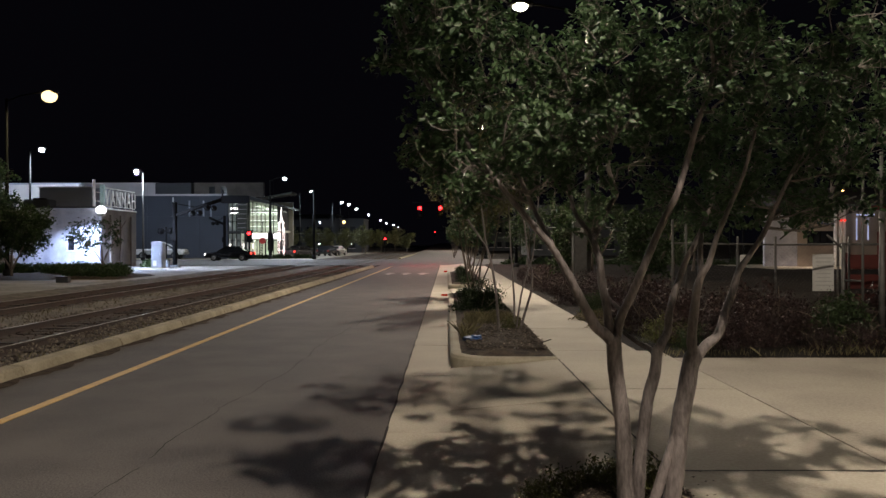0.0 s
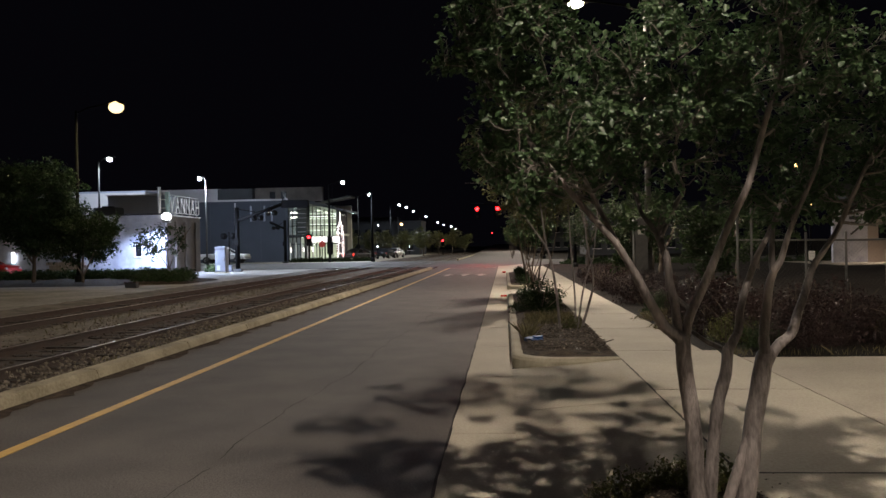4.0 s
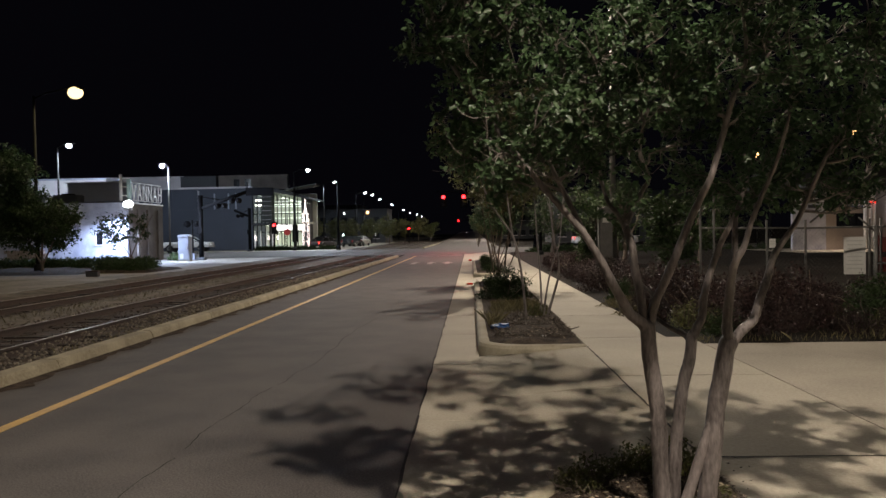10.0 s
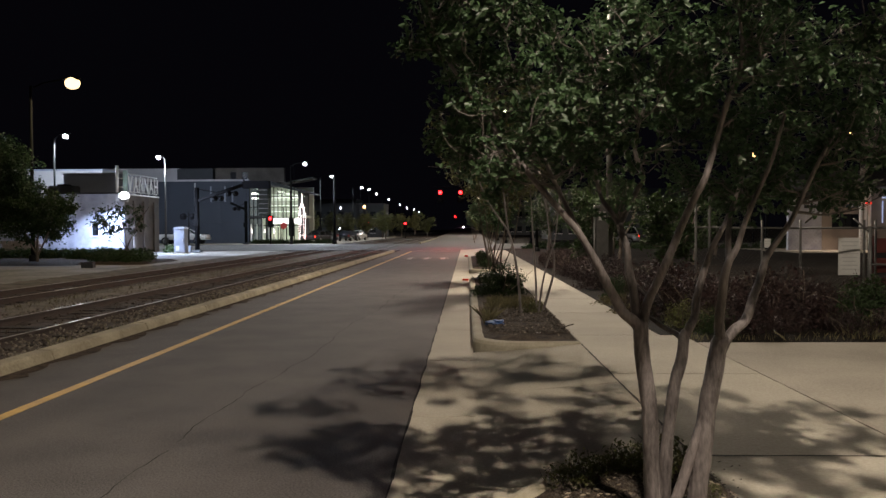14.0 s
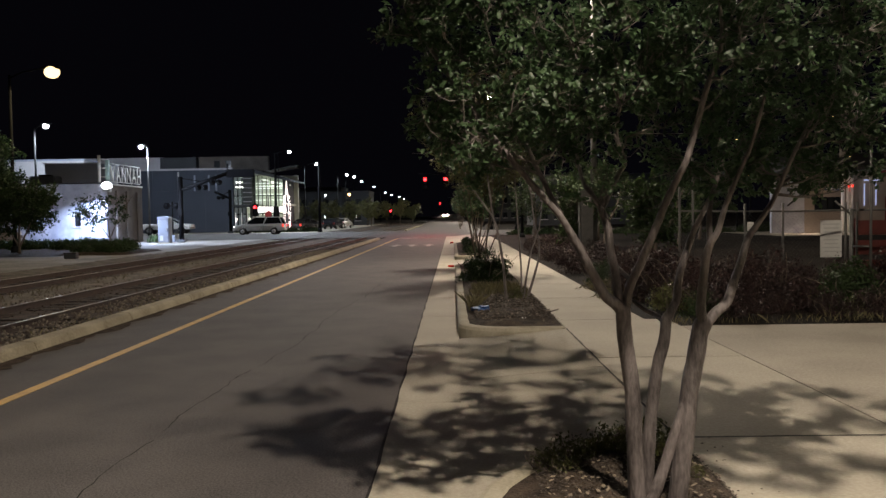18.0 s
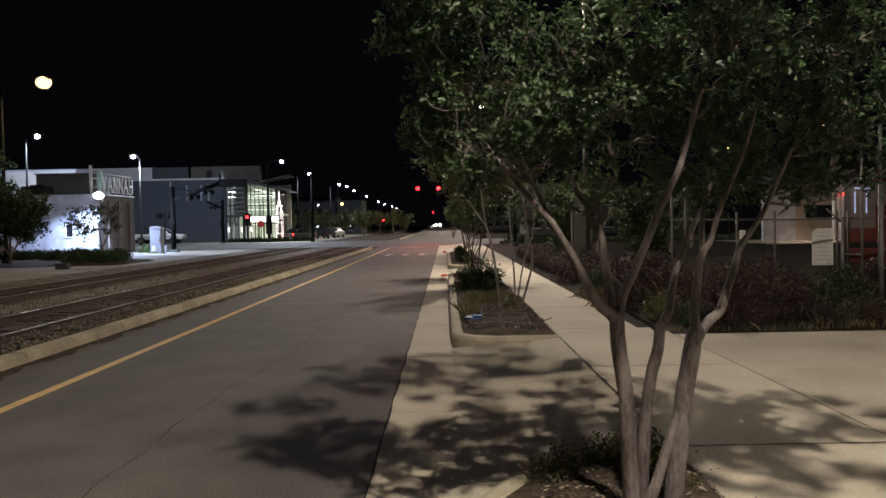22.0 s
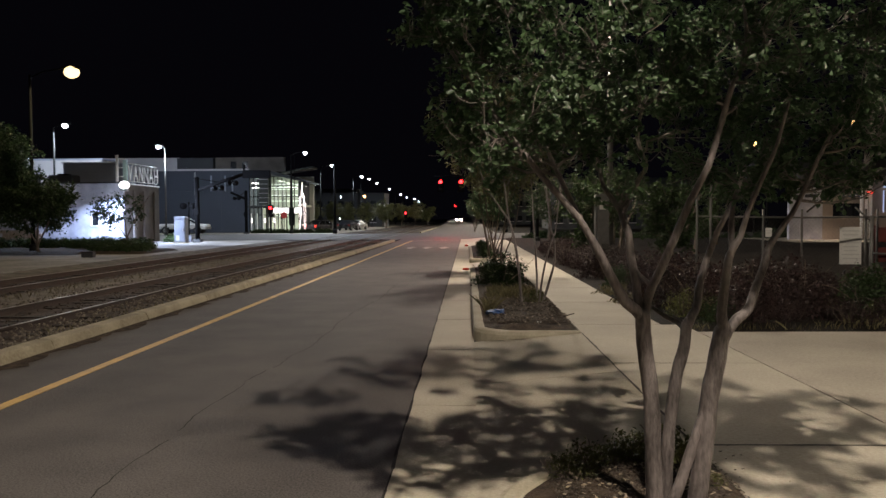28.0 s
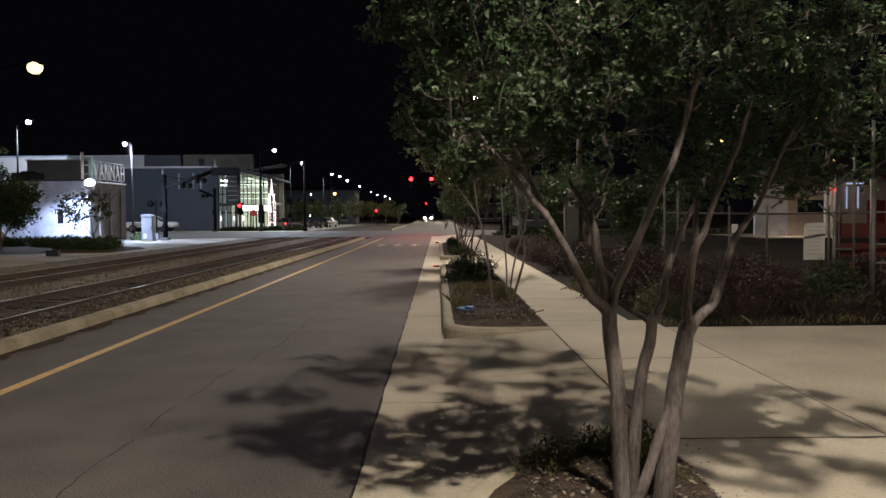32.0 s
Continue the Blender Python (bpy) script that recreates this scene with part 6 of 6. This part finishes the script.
# ---- fence, gate and depot on the right ----
def fence():
    ob = thing("fence", (0, 0, 0.1), "dull galvanised chain-link fence behind the burgundy shrubs", "fence")
    y = 15.0
    xs = (4.08, 5.25, 5.93, 7.05, 7.25)
    for i, x in enumerate(xs):
        rod("post", (x, y, 0), (x, y, 1.62 if i else 1.95), 0.021, GALV_DULL, ob)
    rod("post", (4.32, y, 0), (4.32, y, 2.45), 0.022, GALV_DULL, ob, "tall pale post")
    rod("top_rail", (4.08, y, 1.50), (5.93, y, 1.47), 0.017, GALV_DULL, ob)
    rod("top_rail", (5.93, y, 1.47), (8.4, 14.2, 1.48), 0.018, GALV_DULL, ob)
    runs, h, step = [], 1.45, 0.075
    n = int((7.25 - 4.08) / step)
    for k in range(-int(h / step), n):
        for s in (1, -1):
            a = 4.08 + k * step if s > 0 else 4.08 + k * step + h
            p, q = (a, 0.0), (a + s * h, h)
            pts = []
            for u in (0.0, 1.0):
                pts.append((p[0] + (q[0] - p[0]) * u, y - 0.03, 0.03 + h * u))
            lo, hi = 4.08, 7.25
            (x0, _, z0), (x1, _, z1) = pts
            t0, t1 = 0.0, 1.0
            for xx in (lo, hi):
                if x1 != x0:
                    t = (xx - x0) / (x1 - x0)
                    if (x0 < xx) != (x1 < xx):
                        if (x0 < lo or x0 > hi):
                            t0 = max(t0, t)
                        else:
                            t1 = min(t1, t)
            if t1 - t0 > 0.02 and min(x0 + (x1 - x0) * t0, x0 + (x1 - x0) * t1) >= lo - 0.01 and max(x0 + (x1 - x0) * t0, x0 + (x1 - x0) * t1) <= hi + 0.01:
                runs.append((((x0 + (x1 - x0) * t0, y - 0.03, z0 + (z1 - z0) * t0), (x0 + (x1 - x0) * t1, y - 0.03, z0 + (z1 - z0) * t1)), 0.0013))
    tagged(part("mesh", tubes("mesh", runs, GALV_DULL, 3, False), None, ob), "chain-link wire mesh", kind="stuff")


fence()


def notice(at, w, h, label, lines=8):
    ob = thing("notice_board", at, label, "sign")
    part("plate", box((-w / 2, -0.012, 0), (w / 2, 0, h), 0.004), PLATE, ob, "weathered white plate")
    for i in range(lines):
        z = h - (i + 1) * h / (lines + 1.5)
        ww = w * (0.40 - 0.05 * (i % 3))
        part("print_bar", box((-ww, -0.0155, z - 0.010), (ww, -0.0125, z + 0.010)), PRINT, ob)
    return ob


notice((6.74, 14.90, 0.74), 0.38, 0.66, "weathered white notice board wired to the fence")
notice((5.31, 14.90, 1.23), 0.11, 0.16, "small white plate on the fence", 2)


def gate():
    """Tall pipe frame of a gate with sloping braces."""
    ob = thing("gate", (0, 0, 0.1), "tall gate frame of dull galvanised pipe", "gate")
    rod("gate_post", (6.25, 11.95, 0.0), (6.25, 11.95, 1.95), 0.042, GALV_DULL, ob, "thick galvanised gate post", 14)
    rod("upper_post", (6.24, 11.95, 1.95), (6.24, 11.95, 2.80), 0.023, GALV_DULL, ob)
    rod("frame_post", (6.30, 12.6, 0.0), (6.30, 12.6, 2.85), 0.020, GALV_DULL, ob)
    rod("frame_post", (6.78, 11.9, 0.0), (6.78, 11.9, 1.6), 0.026, GALV_DULL, ob)
    rod("frame_post", (6.15, 12.9, 0.0), (6.15, 12.9, 1.5), 0.03, GALV_DULL, ob)
    rod("head_rail", (6.26, 12.6, 2.57), (6.24, 11.95, 2.50), 0.017, GALV_DULL, ob)
    rod("head_rail", (6.24, 11.95, 2.50), (7.4, 11.2, 2.95), 0.017, GALV_DULL, ob)
    rod("brace", (6.28, 12.6, 2.55), (5.45, 13.6, 1.56), 0.016, GALV_DULL, ob, "sloping pipe brace")
    rod("brace", (5.75, 12.8, 2.02), (6.2, 12.6, 2.20), 0.014, GALV_DULL, ob)
    rod("brace", (5.9, 12.9, 1.62), (6.15, 12.9, 1.40), 0.014, GALV_DULL, ob)
    for z in (0.75, 1.02, 1.48):
        rod("rail", (6.25, 11.95, z), (6.78, 11.9, z), 0.018, GALV_DULL, ob)
    rod("rail", (6.15, 12.9, 0.92), (6.30, 12.6, 0.92), 0.018, GALV_DULL, ob)


gate()


def depot():
    """Tan building with a porch, seen through the fence."""
    ob = thing("depot", (0, 55, 0.1), "tan depot building with white columns and a lit porch", "building")
    part("wall", box((21.0, 0, 0), (23.15, 0.3, 3.4)), STUCCO, ob, "white wall")
    part("wall", box((23.155, -0.02, 0), (23.8, 0.3, 4.0)), WALL_TAN, ob, "tan wall")
    for lo, hi in (((23.805, -0.02, 0), (25.6, 0.3, 1.45)), ((23.805, -0.02, 2.35), (25.6, 0.3, 4.0)), ((25.605, -0.02, 0), (44, 0.3, 4.0))):
        part("wall", box(lo, hi), WALL_TAN, ob, "tan wall")
    w = part("window", box((23.8, 0.12, 1.45), (25.6, 0.18, 2.35)), PANE_DARK, ob, "dark shuttered window")
    for x in (24.25, 24.7, 25.15):
        part("bar", box((x - 0.02, 0.06, 1.46), (x + 0.02, 0.115, 2.34)), BLACK_METAL, w)
    part("sign", box((24.45, -0.08, 2.78), (25.55, -0.03, 2.98), 0.01), mat("blue_sign", (0.05, 0.08, 0.20), rough=0.4), ob, "small dark blue sign")
    for x in (24.55, 24.8, 25.0, 25.2, 25.36):
        part("print_bar", box((x, -0.09, 2.84), (x + 0.13, -0.081, 2.92)), PLATE, ob)
    part("sign", box((22.0, -0.07, 2.75), (22.8, -0.01, 2.95), 0.01), WALL_DARK, ob, "small dark sign")
    part("roof", extrude([(-2.5, 4.0), (-2.5, 4.25), (6.0, 5.6), (14, 4.25), (14, 4.0)], "x", 20.9, 45.0), WALL_DARK, ob, "dark pitched roof with a deep eave")
    for x in (25.10, 25.42, 25.66):
        part("column", tubes("column", [(((x, -1.2, 0), (x, -1.2, 4.0)), 0.10)], WHITE_STEEL, 12), None, ob, "white column")
    for x in (25.42, 25.66):
        part("red_lamp", tubes("red_lamp", [(((x, -1.33, 2.95), (x, -1.33, 3.08)), 0.06)], GLOW_TAIL, 8), None, ob, "small glowing red lamp on a column")
    for x in (27.0, 27.75):
        part("tube_light", box((x, -0.12, 1.75), (x + 0.06, -0.03, 3.2), 0.02), GLOW_BLUE, ob, "bluish tube light")
    part("tube_light", box((27.0, -0.12, 3.36), (28.2, -0.03, 3.46), 0.02), GLOW_BLUE, ob)
    part("awning", box((28.0, -1.6, 3.7), (36, -0.05, 4.2), 0.03), DULL_RED, ob, "dull red awning")
    part("door", box((28.4, -0.06, 0), (29.6, -0.021, 2.3), 0.01), DULL_RED, ob, "dull red door")
    # Eave lamp, bracket and lens are added to go with the depot fill lights.
    part("eave_fill_lamp", tubes("eave_fill_lamp", [(((24.4, -2.4, 3.92), (24.4, -2.4, 3.99)), 0.11)], GLOW_ORANGE, 12), None, ob, "small glowing lamp added under the eave")
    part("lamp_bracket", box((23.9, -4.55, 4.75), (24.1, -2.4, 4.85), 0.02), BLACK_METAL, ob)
    part("lamp_lens", tubes("lamp_lens", [(((24.0, -4.45, 4.70), (24.0, -4.45, 4.75)), 0.08)], GLOW_ORANGE, 10), None, ob, "added glowing orange lens below the bracket")


depot()
for x, y, z, d in ((22.0, 64.5, 7.15, 0.10), (20.3, 56.9, 4.11, 0.15), (28.9, 63.5, 8.6, 0.12)):
    ob = thing("lamp_post", (x, y, 0.0), "sodium lamp post glowing orange behind the depot fence", "lamp post")
    rod("pole", (0, 0.1, -0.3), (0, 0.1, z), 0.07, BLACK_METAL, ob)
    part("globe", tubes("globe", [(((0, 0, z - 0.2), (0, 0, z - 0.1), (0, 0, z + 0.1), (0, 0, z + 0.2)), (0.10, d, d, 0.08))], GLOW_ORANGE, 12), None, ob, "glowing orange globe")
ob = thing("barrier", (8.0, 15.6, 0.12), "red-orange plastic barrier panels behind the gate", "barrier")
for i in range(3):
    for z in (0.25, 0.62, 0.99):
        part("panel", box((-0.55 + i * 0.75, 0, z), (0.12 + i * 0.75, 0.05, z + 0.27), 0.02), ORANGE_NET, ob)
    part("leg", box((-0.5 + i * 0.75, 0.05, 0), (-0.44 + i * 0.75, 0.10, 1.3), 0.01), ORANGE_NET, ob)
ob = thing("utility_pedestal", (3.86, 24.2, 0.12), "tall grey utility pedestal with a pale conduit beside the sidewalk", "utility box")
part("plinth", box((-0.26, -0.24, -0.05), (0.26, 0.24, 0.10), 0.02), KERB, ob)
part("cabinet", box((-0.15, -0.16, 0.10), (0.20, 0.16, 2.05), 0.02), GALV_DULL, ob, "dull grey metal cabinet")
part("hood", extrude([(-0.19, 2.05), (0.24, 2.05), (0.24, 2.10), (0.02, 2.17), (-0.19, 2.10)], "y", -0.20, 0.20, 0.01), GALV_DULL, ob)
rod("conduit", (-0.20, -0.12, 0.0), (-0.20, -0.12, 2.15), 0.03, GALV, ob, "pale conduit")
part("plate", box((-0.08, -0.172, 1.70), (0.12, -0.162, 1.95), 0.003), PLATE, ob, "pale sign plate")

# ---- litter and markers ----
ob = thing("plastic_bag", (0.42, 12.25, 0.17), "crumpled bright blue plastic bag in the mulch", "litter")
bm = bmesh.new()
bmesh.ops.create_icosphere(bm, subdivisions=3, radius=0.15)
for v in bm.verts:
    v.co *= 0.75 + 0.5 * noise.noise(v.co * 11)
    v.co.x *= 1.25
    v.co.z = max(v.co.z * 0.42 + 0.03, -0.01)
part("bag", bm, BLUE_PLASTIC, ob)
for i, (x, y) in enumerate(((1.25, 11.6), (0.75, 12.2), (1.05, 13.0))):
    ob = thing("stick", (x, y, 0.19), "bare dry stick lying in the mulch", "litter")
    rod("stick", (0, 0, 0), (0.25 - 0.2 * i, 0.3, 0.03), 0.008, CHIP, ob, "", 6)
for i, (x, y) in enumerate(((0.95, 11.25), (-0.2, 4.2), (1.0, 10.85))):
    ob = thing("paper_scrap", (x, y, 0.175 if y > 11 else (0.003 if x < 0 else 0.1)), "small pale scrap of litter", "litter")
    part("scrap", box((-0.03, -0.02, 0), (0.03, 0.02, 0.012), 0.004), PLATE, ob)
for y in (25.6, 47.5, 48.6):
    ob = thing("kerb_reflector", (-0.06, y, 0.0), "small red kerb reflector in the gutter", "reflector")
    part("base", box((-0.10, -0.08, 0), (0.10, 0.08, 0.04), 0.012), BLACK_METAL, ob)
    part("lens", box((-0.09, -0.09, 0.012), (0.09, -0.081, 0.06), 0.003), mat("red_reflector", (1.0, 0.06, 0.04), rough=0.1, bump=0.0), ob, "red reflector lens")


# ---- vehicles ----
def arch(x, z, r):
    return [(x + r * math.cos(a), z + r * math.sin(a)) for a in np.linspace(math.pi, 0, 7)]


def vehicle(name, at, label, low, cabin, width, wheels, wheel_r, paint, tail_x, head_x, lamp_z, group="", extra=None, heads=None, tails=None):
    """A car along +x: body from its side outline, glazed cabin, wheels, lamps and bumpers."""
    ob = thing(name, at, label, "truck" if name == "pickup_truck" else "car", group)
    w = width / 2
    x_back, x_front, z_low, upper = low
    outline = [(x_back, z_low)]
    for x in sorted(wheels):
        outline += arch(x, z_low, wheel_r + 0.06)
    outline += [(x_front, z_low)] + upper
    part("body", extrude(outline, "y", -w, w, 0.035), paint, ob, "", True)
    # cabin: belt outline, narrower roof
    belt, roof = cabin
    n = len(belt)
    verts = [(x, s * w * 0.95, z) for s in (-1, 1) for x, z in belt] + [(x, s * w * 0.76, z) for s in (-1, 1) for x, z in roof]
    faces = [(0, 1, 2 * n + 1, 2 * n), (n, n + 1, 3 * n + 1, 3 * n)[::-1], (0, 2 * n, 3 * n, n), (1, n + 1, 3 * n + 1, 2 * n + 1), (2 * n, 2 * n + 1, 3 * n + 1, 3 * n)]
    part("cabin_glass", raw_mesh("cabin_glass", verts, faces, CAR_GLASS), None, ob, "dark side windows and screens")
    (xa, za), (xb, zb) = roof
    part("roof", box((xa - 0.05, -w * 0.79, za - 0.01), (xb + 0.05, w * 0.79, za + 0.07), 0.03), paint, ob)
    for s in (-1, 1):
        for (bx, bz), (tx, tz) in zip(belt, roof):
            rod("pillar", (bx, s * w * 0.955, bz), (tx, s * w * 0.77, tz + 0.02), 0.045, paint, ob, "", 6)
        mx, mt = (belt[0][0] + belt[1][0]) / 2, (roof[0][0] + roof[1][0]) / 2
        rod("pillar", (mx, s * w * 0.957, belt[0][1]), (mt, s * w * 0.77, roof[0][1] + 0.02), 0.05, paint, ob, "", 6)
        part("mirror", box((belt[1][0] - 0.35, s * w * 1.02 - 0.08, belt[1][1] + 0.0), (belt[1][0] - 0.18, s * w * 1.02 + 0.08, belt[1][1] + 0.14), 0.03), paint, ob)
        part("tail_lamp", box((tail_x - 0.03, s * w * 0.86 - 0.1, lamp_z + 0.02), (tail_x + 0.12, s * w * 0.90 + 0.1, lamp_z + 0.26), 0.02), tails or GLOW_TAIL, ob, "red tail lamp")
        part("head_lamp", box((head_x - 0.14, s * w * 0.80 - 0.16, lamp_z - 0.08), (head_x + 0.025, s * w * 0.84 + 0.12, lamp_z + 0.10), 0.03), heads or GLOW_HEAD, ob, "glowing headlamp")
        part("door_seam", box((mx - 0.01, s * (w + 0.002) - 0.004, z_low + 0.12), (mx + 0.01, s * (w + 0.002) + 0.004, belt[0][1] - 0.03)), RUBBER, ob)
        for x in wheels:
            tw = part("wheel", tubes("wheel", [(((x, s * (w - 0.2), wheel_r), (x, s * (w - 0.17), wheel_r), (x, s * (w + 0.0), wheel_r), (x, s * (w + 0.02), wheel_r)), (wheel_r * 0.94, wheel_r, wheel_r, wheel_r * 0.94))], RUBBER, 22), None, ob, "black tyre")
            part("rim", tubes("rim", [(((x, s * (w + 0.008), wheel_r), (x, s * (w + 0.032), wheel_r)), (wheel_r * 0.66, wheel_r * 0.60))], GALV, 16), None, tw, "bright alloy rim")
            part("hub", tubes("hub", [(((x, s * (w + 0.03), wheel_r), (x, s * (w + 0.05), wheel_r)), wheel_r * 0.17)], BLACK_METAL, 10), None, tw)
    part("bumper", box((x_front - 0.12, -w * 0.97, z_low + 0.02), (x_front + 0.08, w * 0.97, z_low + 0.24), 0.04), GALV if name == "pickup_truck" else paint, ob)
    part("bumper", box((x_back - 0.10, -w * 0.95, z_low + 0.04), (x_back + 0.1, w * 0.95, z_low + 0.24), 0.04), GALV if name == "pickup_truck" else paint, ob)
    if extra:
        extra(ob, w)
    return ob


def truck_bed(ob, w):
    part("bed_liner", box((-2.78, -w * 0.88, 1.02), (-0.80, w * 0.88, 1.075), 0.01), RUBBER, ob, "black load bed liner")
    for s in (-1, 1):
        part("bed_rail", box((-2.82, s * w * 0.93 - 0.05, 1.06), (-0.78, s * w * 0.93 + 0.05, 1.13), 0.02), CAR_WHITE, ob)
    for s in (-1, 1):
        part("cab_corner", box((-0.72, s * w * 0.855 - 0.06, 1.14), (-0.36, s * w * 0.855 + 0.06, 1.66), 0.03), CAR_WHITE, ob, "white rear corner of the cab")
    part("tailgate", box((-2.86, -w * 0.86, 0.72), (-2.79, w * 0.86, 1.12), 0.02), CAR_WHITE, ob)


PICKUP_LOW = (-2.85, 2.85, 0.52, [(2.85, 0.95), (2.72, 1.08), (1.42, 1.16), (-0.72, 1.16), (-0.74, 1.06), (-2.82, 1.06)])
pickup = vehicle("pickup_truck", (-40, 76.5, 0), "white extended-cab pickup truck driving across the junction", PICKUP_LOW, (((-0.72, 1.15), (1.45, 1.15)), ((-0.60, 1.66), (0.62, 1.66))), 1.98, (-1.75, 1.85), 0.40, CAR_WHITE, -2.84, 2.84, 0.84, extra=truck_bed)
SUV_LOW = (-2.45, 2.45, 0.38, [(2.45, 0.72), (2.30, 0.92), (1.35, 1.05), (-2.38, 1.08), (-2.45, 0.80)])
van = vehicle("minivan", (60, 82.5, 0), "silver minivan driving across the junction", SUV_LOW, (((-2.36, 1.06), (1.40, 1.05)), ((-2.05, 1.68), (0.45, 1.68))), 1.92, (-1.52, 1.55), 0.34, CAR_SILVER, -2.44, 2.40, 0.74)
CAR_LOW = (-2.3, 2.3, 0.32, [(2.3, 0.62), (2.15, 0.78), (1.0, 0.92), (-1.6, 0.96), (-2.25, 0.92), (-2.3, 0.66)])
CAR_CAB = (((-1.75, 0.94), (1.10, 0.92)), ((-0.95, 1.40), (0.25, 1.40)))
sedan = vehicle("sedan", (-20, 82.5, 0), "black sedan driving off across the junction", CAR_LOW, CAR_CAB, 1.80, (-1.35, 1.40), 0.32, CAR_BLACK, -2.30, 2.27, 0.62)
comer = vehicle("oncoming_car", (-2.4, 600, 0), "dark car approaching with dazzling headlamps", CAR_LOW, CAR_CAB, 1.80, (-1.35, 1.40), 0.32, CAR_BLACK, -2.30, 2.27, 0.62, heads=GLOW_FAR_HEAD)
OFF_HEAD = mat("unlit_head_lamp", (0.5, 0.5, 0.5), rough=0.1, bump=0.0)
for at, paint, lab in ((pose(-17.7, 101.0, 0, 0, 0, 62), CAR_GREY, "dark grey car with red tail lamps parked at the kerb"), (pose(-16.6, 116, 0, 0, 0, 80), CAR_BLACK, "dark car parked up the street"), (pose(-16.4, 124, 0, 0, 0, 80), CAR_SILVER, "silver car parked up the street"), (pose(-33.9, 51.5, -0.02, 0, 0, 0), RED_PAINT, "red car parked before the white building")):
    vehicle("parked_car", at, lab, CAR_LOW, CAR_CAB, 1.80, (-1.35, 1.40), 0.32, paint, -2.30, 2.27, 0.62, group="parked cars", heads=OFF_HEAD, tails=None if "tail" in lab else RED_PAINT)


vehicle("pickup_truck", (-32.2, 93.5, 0), "white pickup truck parked before the grey-blue block", PICKUP_LOW, (((-0.72, 1.15), (1.45, 1.15)), ((-0.60, 1.66), (0.62, 1.66))), 1.98, (-1.75, 1.85), 0.40, CAR_WHITE, -2.84, 2.84, 0.84, extra=truck_bed, heads=OFF_HEAD, tails=RED_PAINT, group="parked cars")


def motions():
    """What drives in the clip: straight runs along the two lanes of the cross street, and a car far up the road."""
    east = lambda x: pose(x, 76.5, 0)
    west = lambda x: pose(x, 82.5, 0, 0, 0, 180)
    walk(pickup, [(0, east(-92)), (3, east(-62)), (6.3, east(-30.2)), (7.0, east(-23.25)), (7.5, east(-17.8)), (8.0, east(-12.05)), (8.5, east(-6.3)), (9.0, east(-0.4)), (9.5, east(5.9)), (12, east(37)), (32, east(250))])
    walk(van, [(0, west(125)), (10, west(46)), (15.5, west(1.4)), (16.0, west(-3.0)), (16.5, west(-7.0)), (17.0, west(-11.0)), (17.5, west(-15.0)), (18.0, west(-19.1)), (18.5, west(-23.0)), (19.0, west(-27.0)), (20, west(-35)), (32, west(-131))])
    walk(sedan, [(0, west(-21.5)), (1.0, west(-25.4)), (2.0, west(-29.8)), (5, west(-45)), (32, west(-200))])
    walk(comer, [(0, pose(-2.4, 1000, 2.2, 0, 0, -90)), (13, pose(-2.4, 520, 2.2, 0, 0, -90)), (16, pose(-2.4, 340, 1.59, 0, 0.4, -90)), (22, pose(-2.3, 270, 1.06, 0, 0.4, -90)), (32, pose(-2.2, 190, 0.455, 0, 0.4, -90))])


motions()
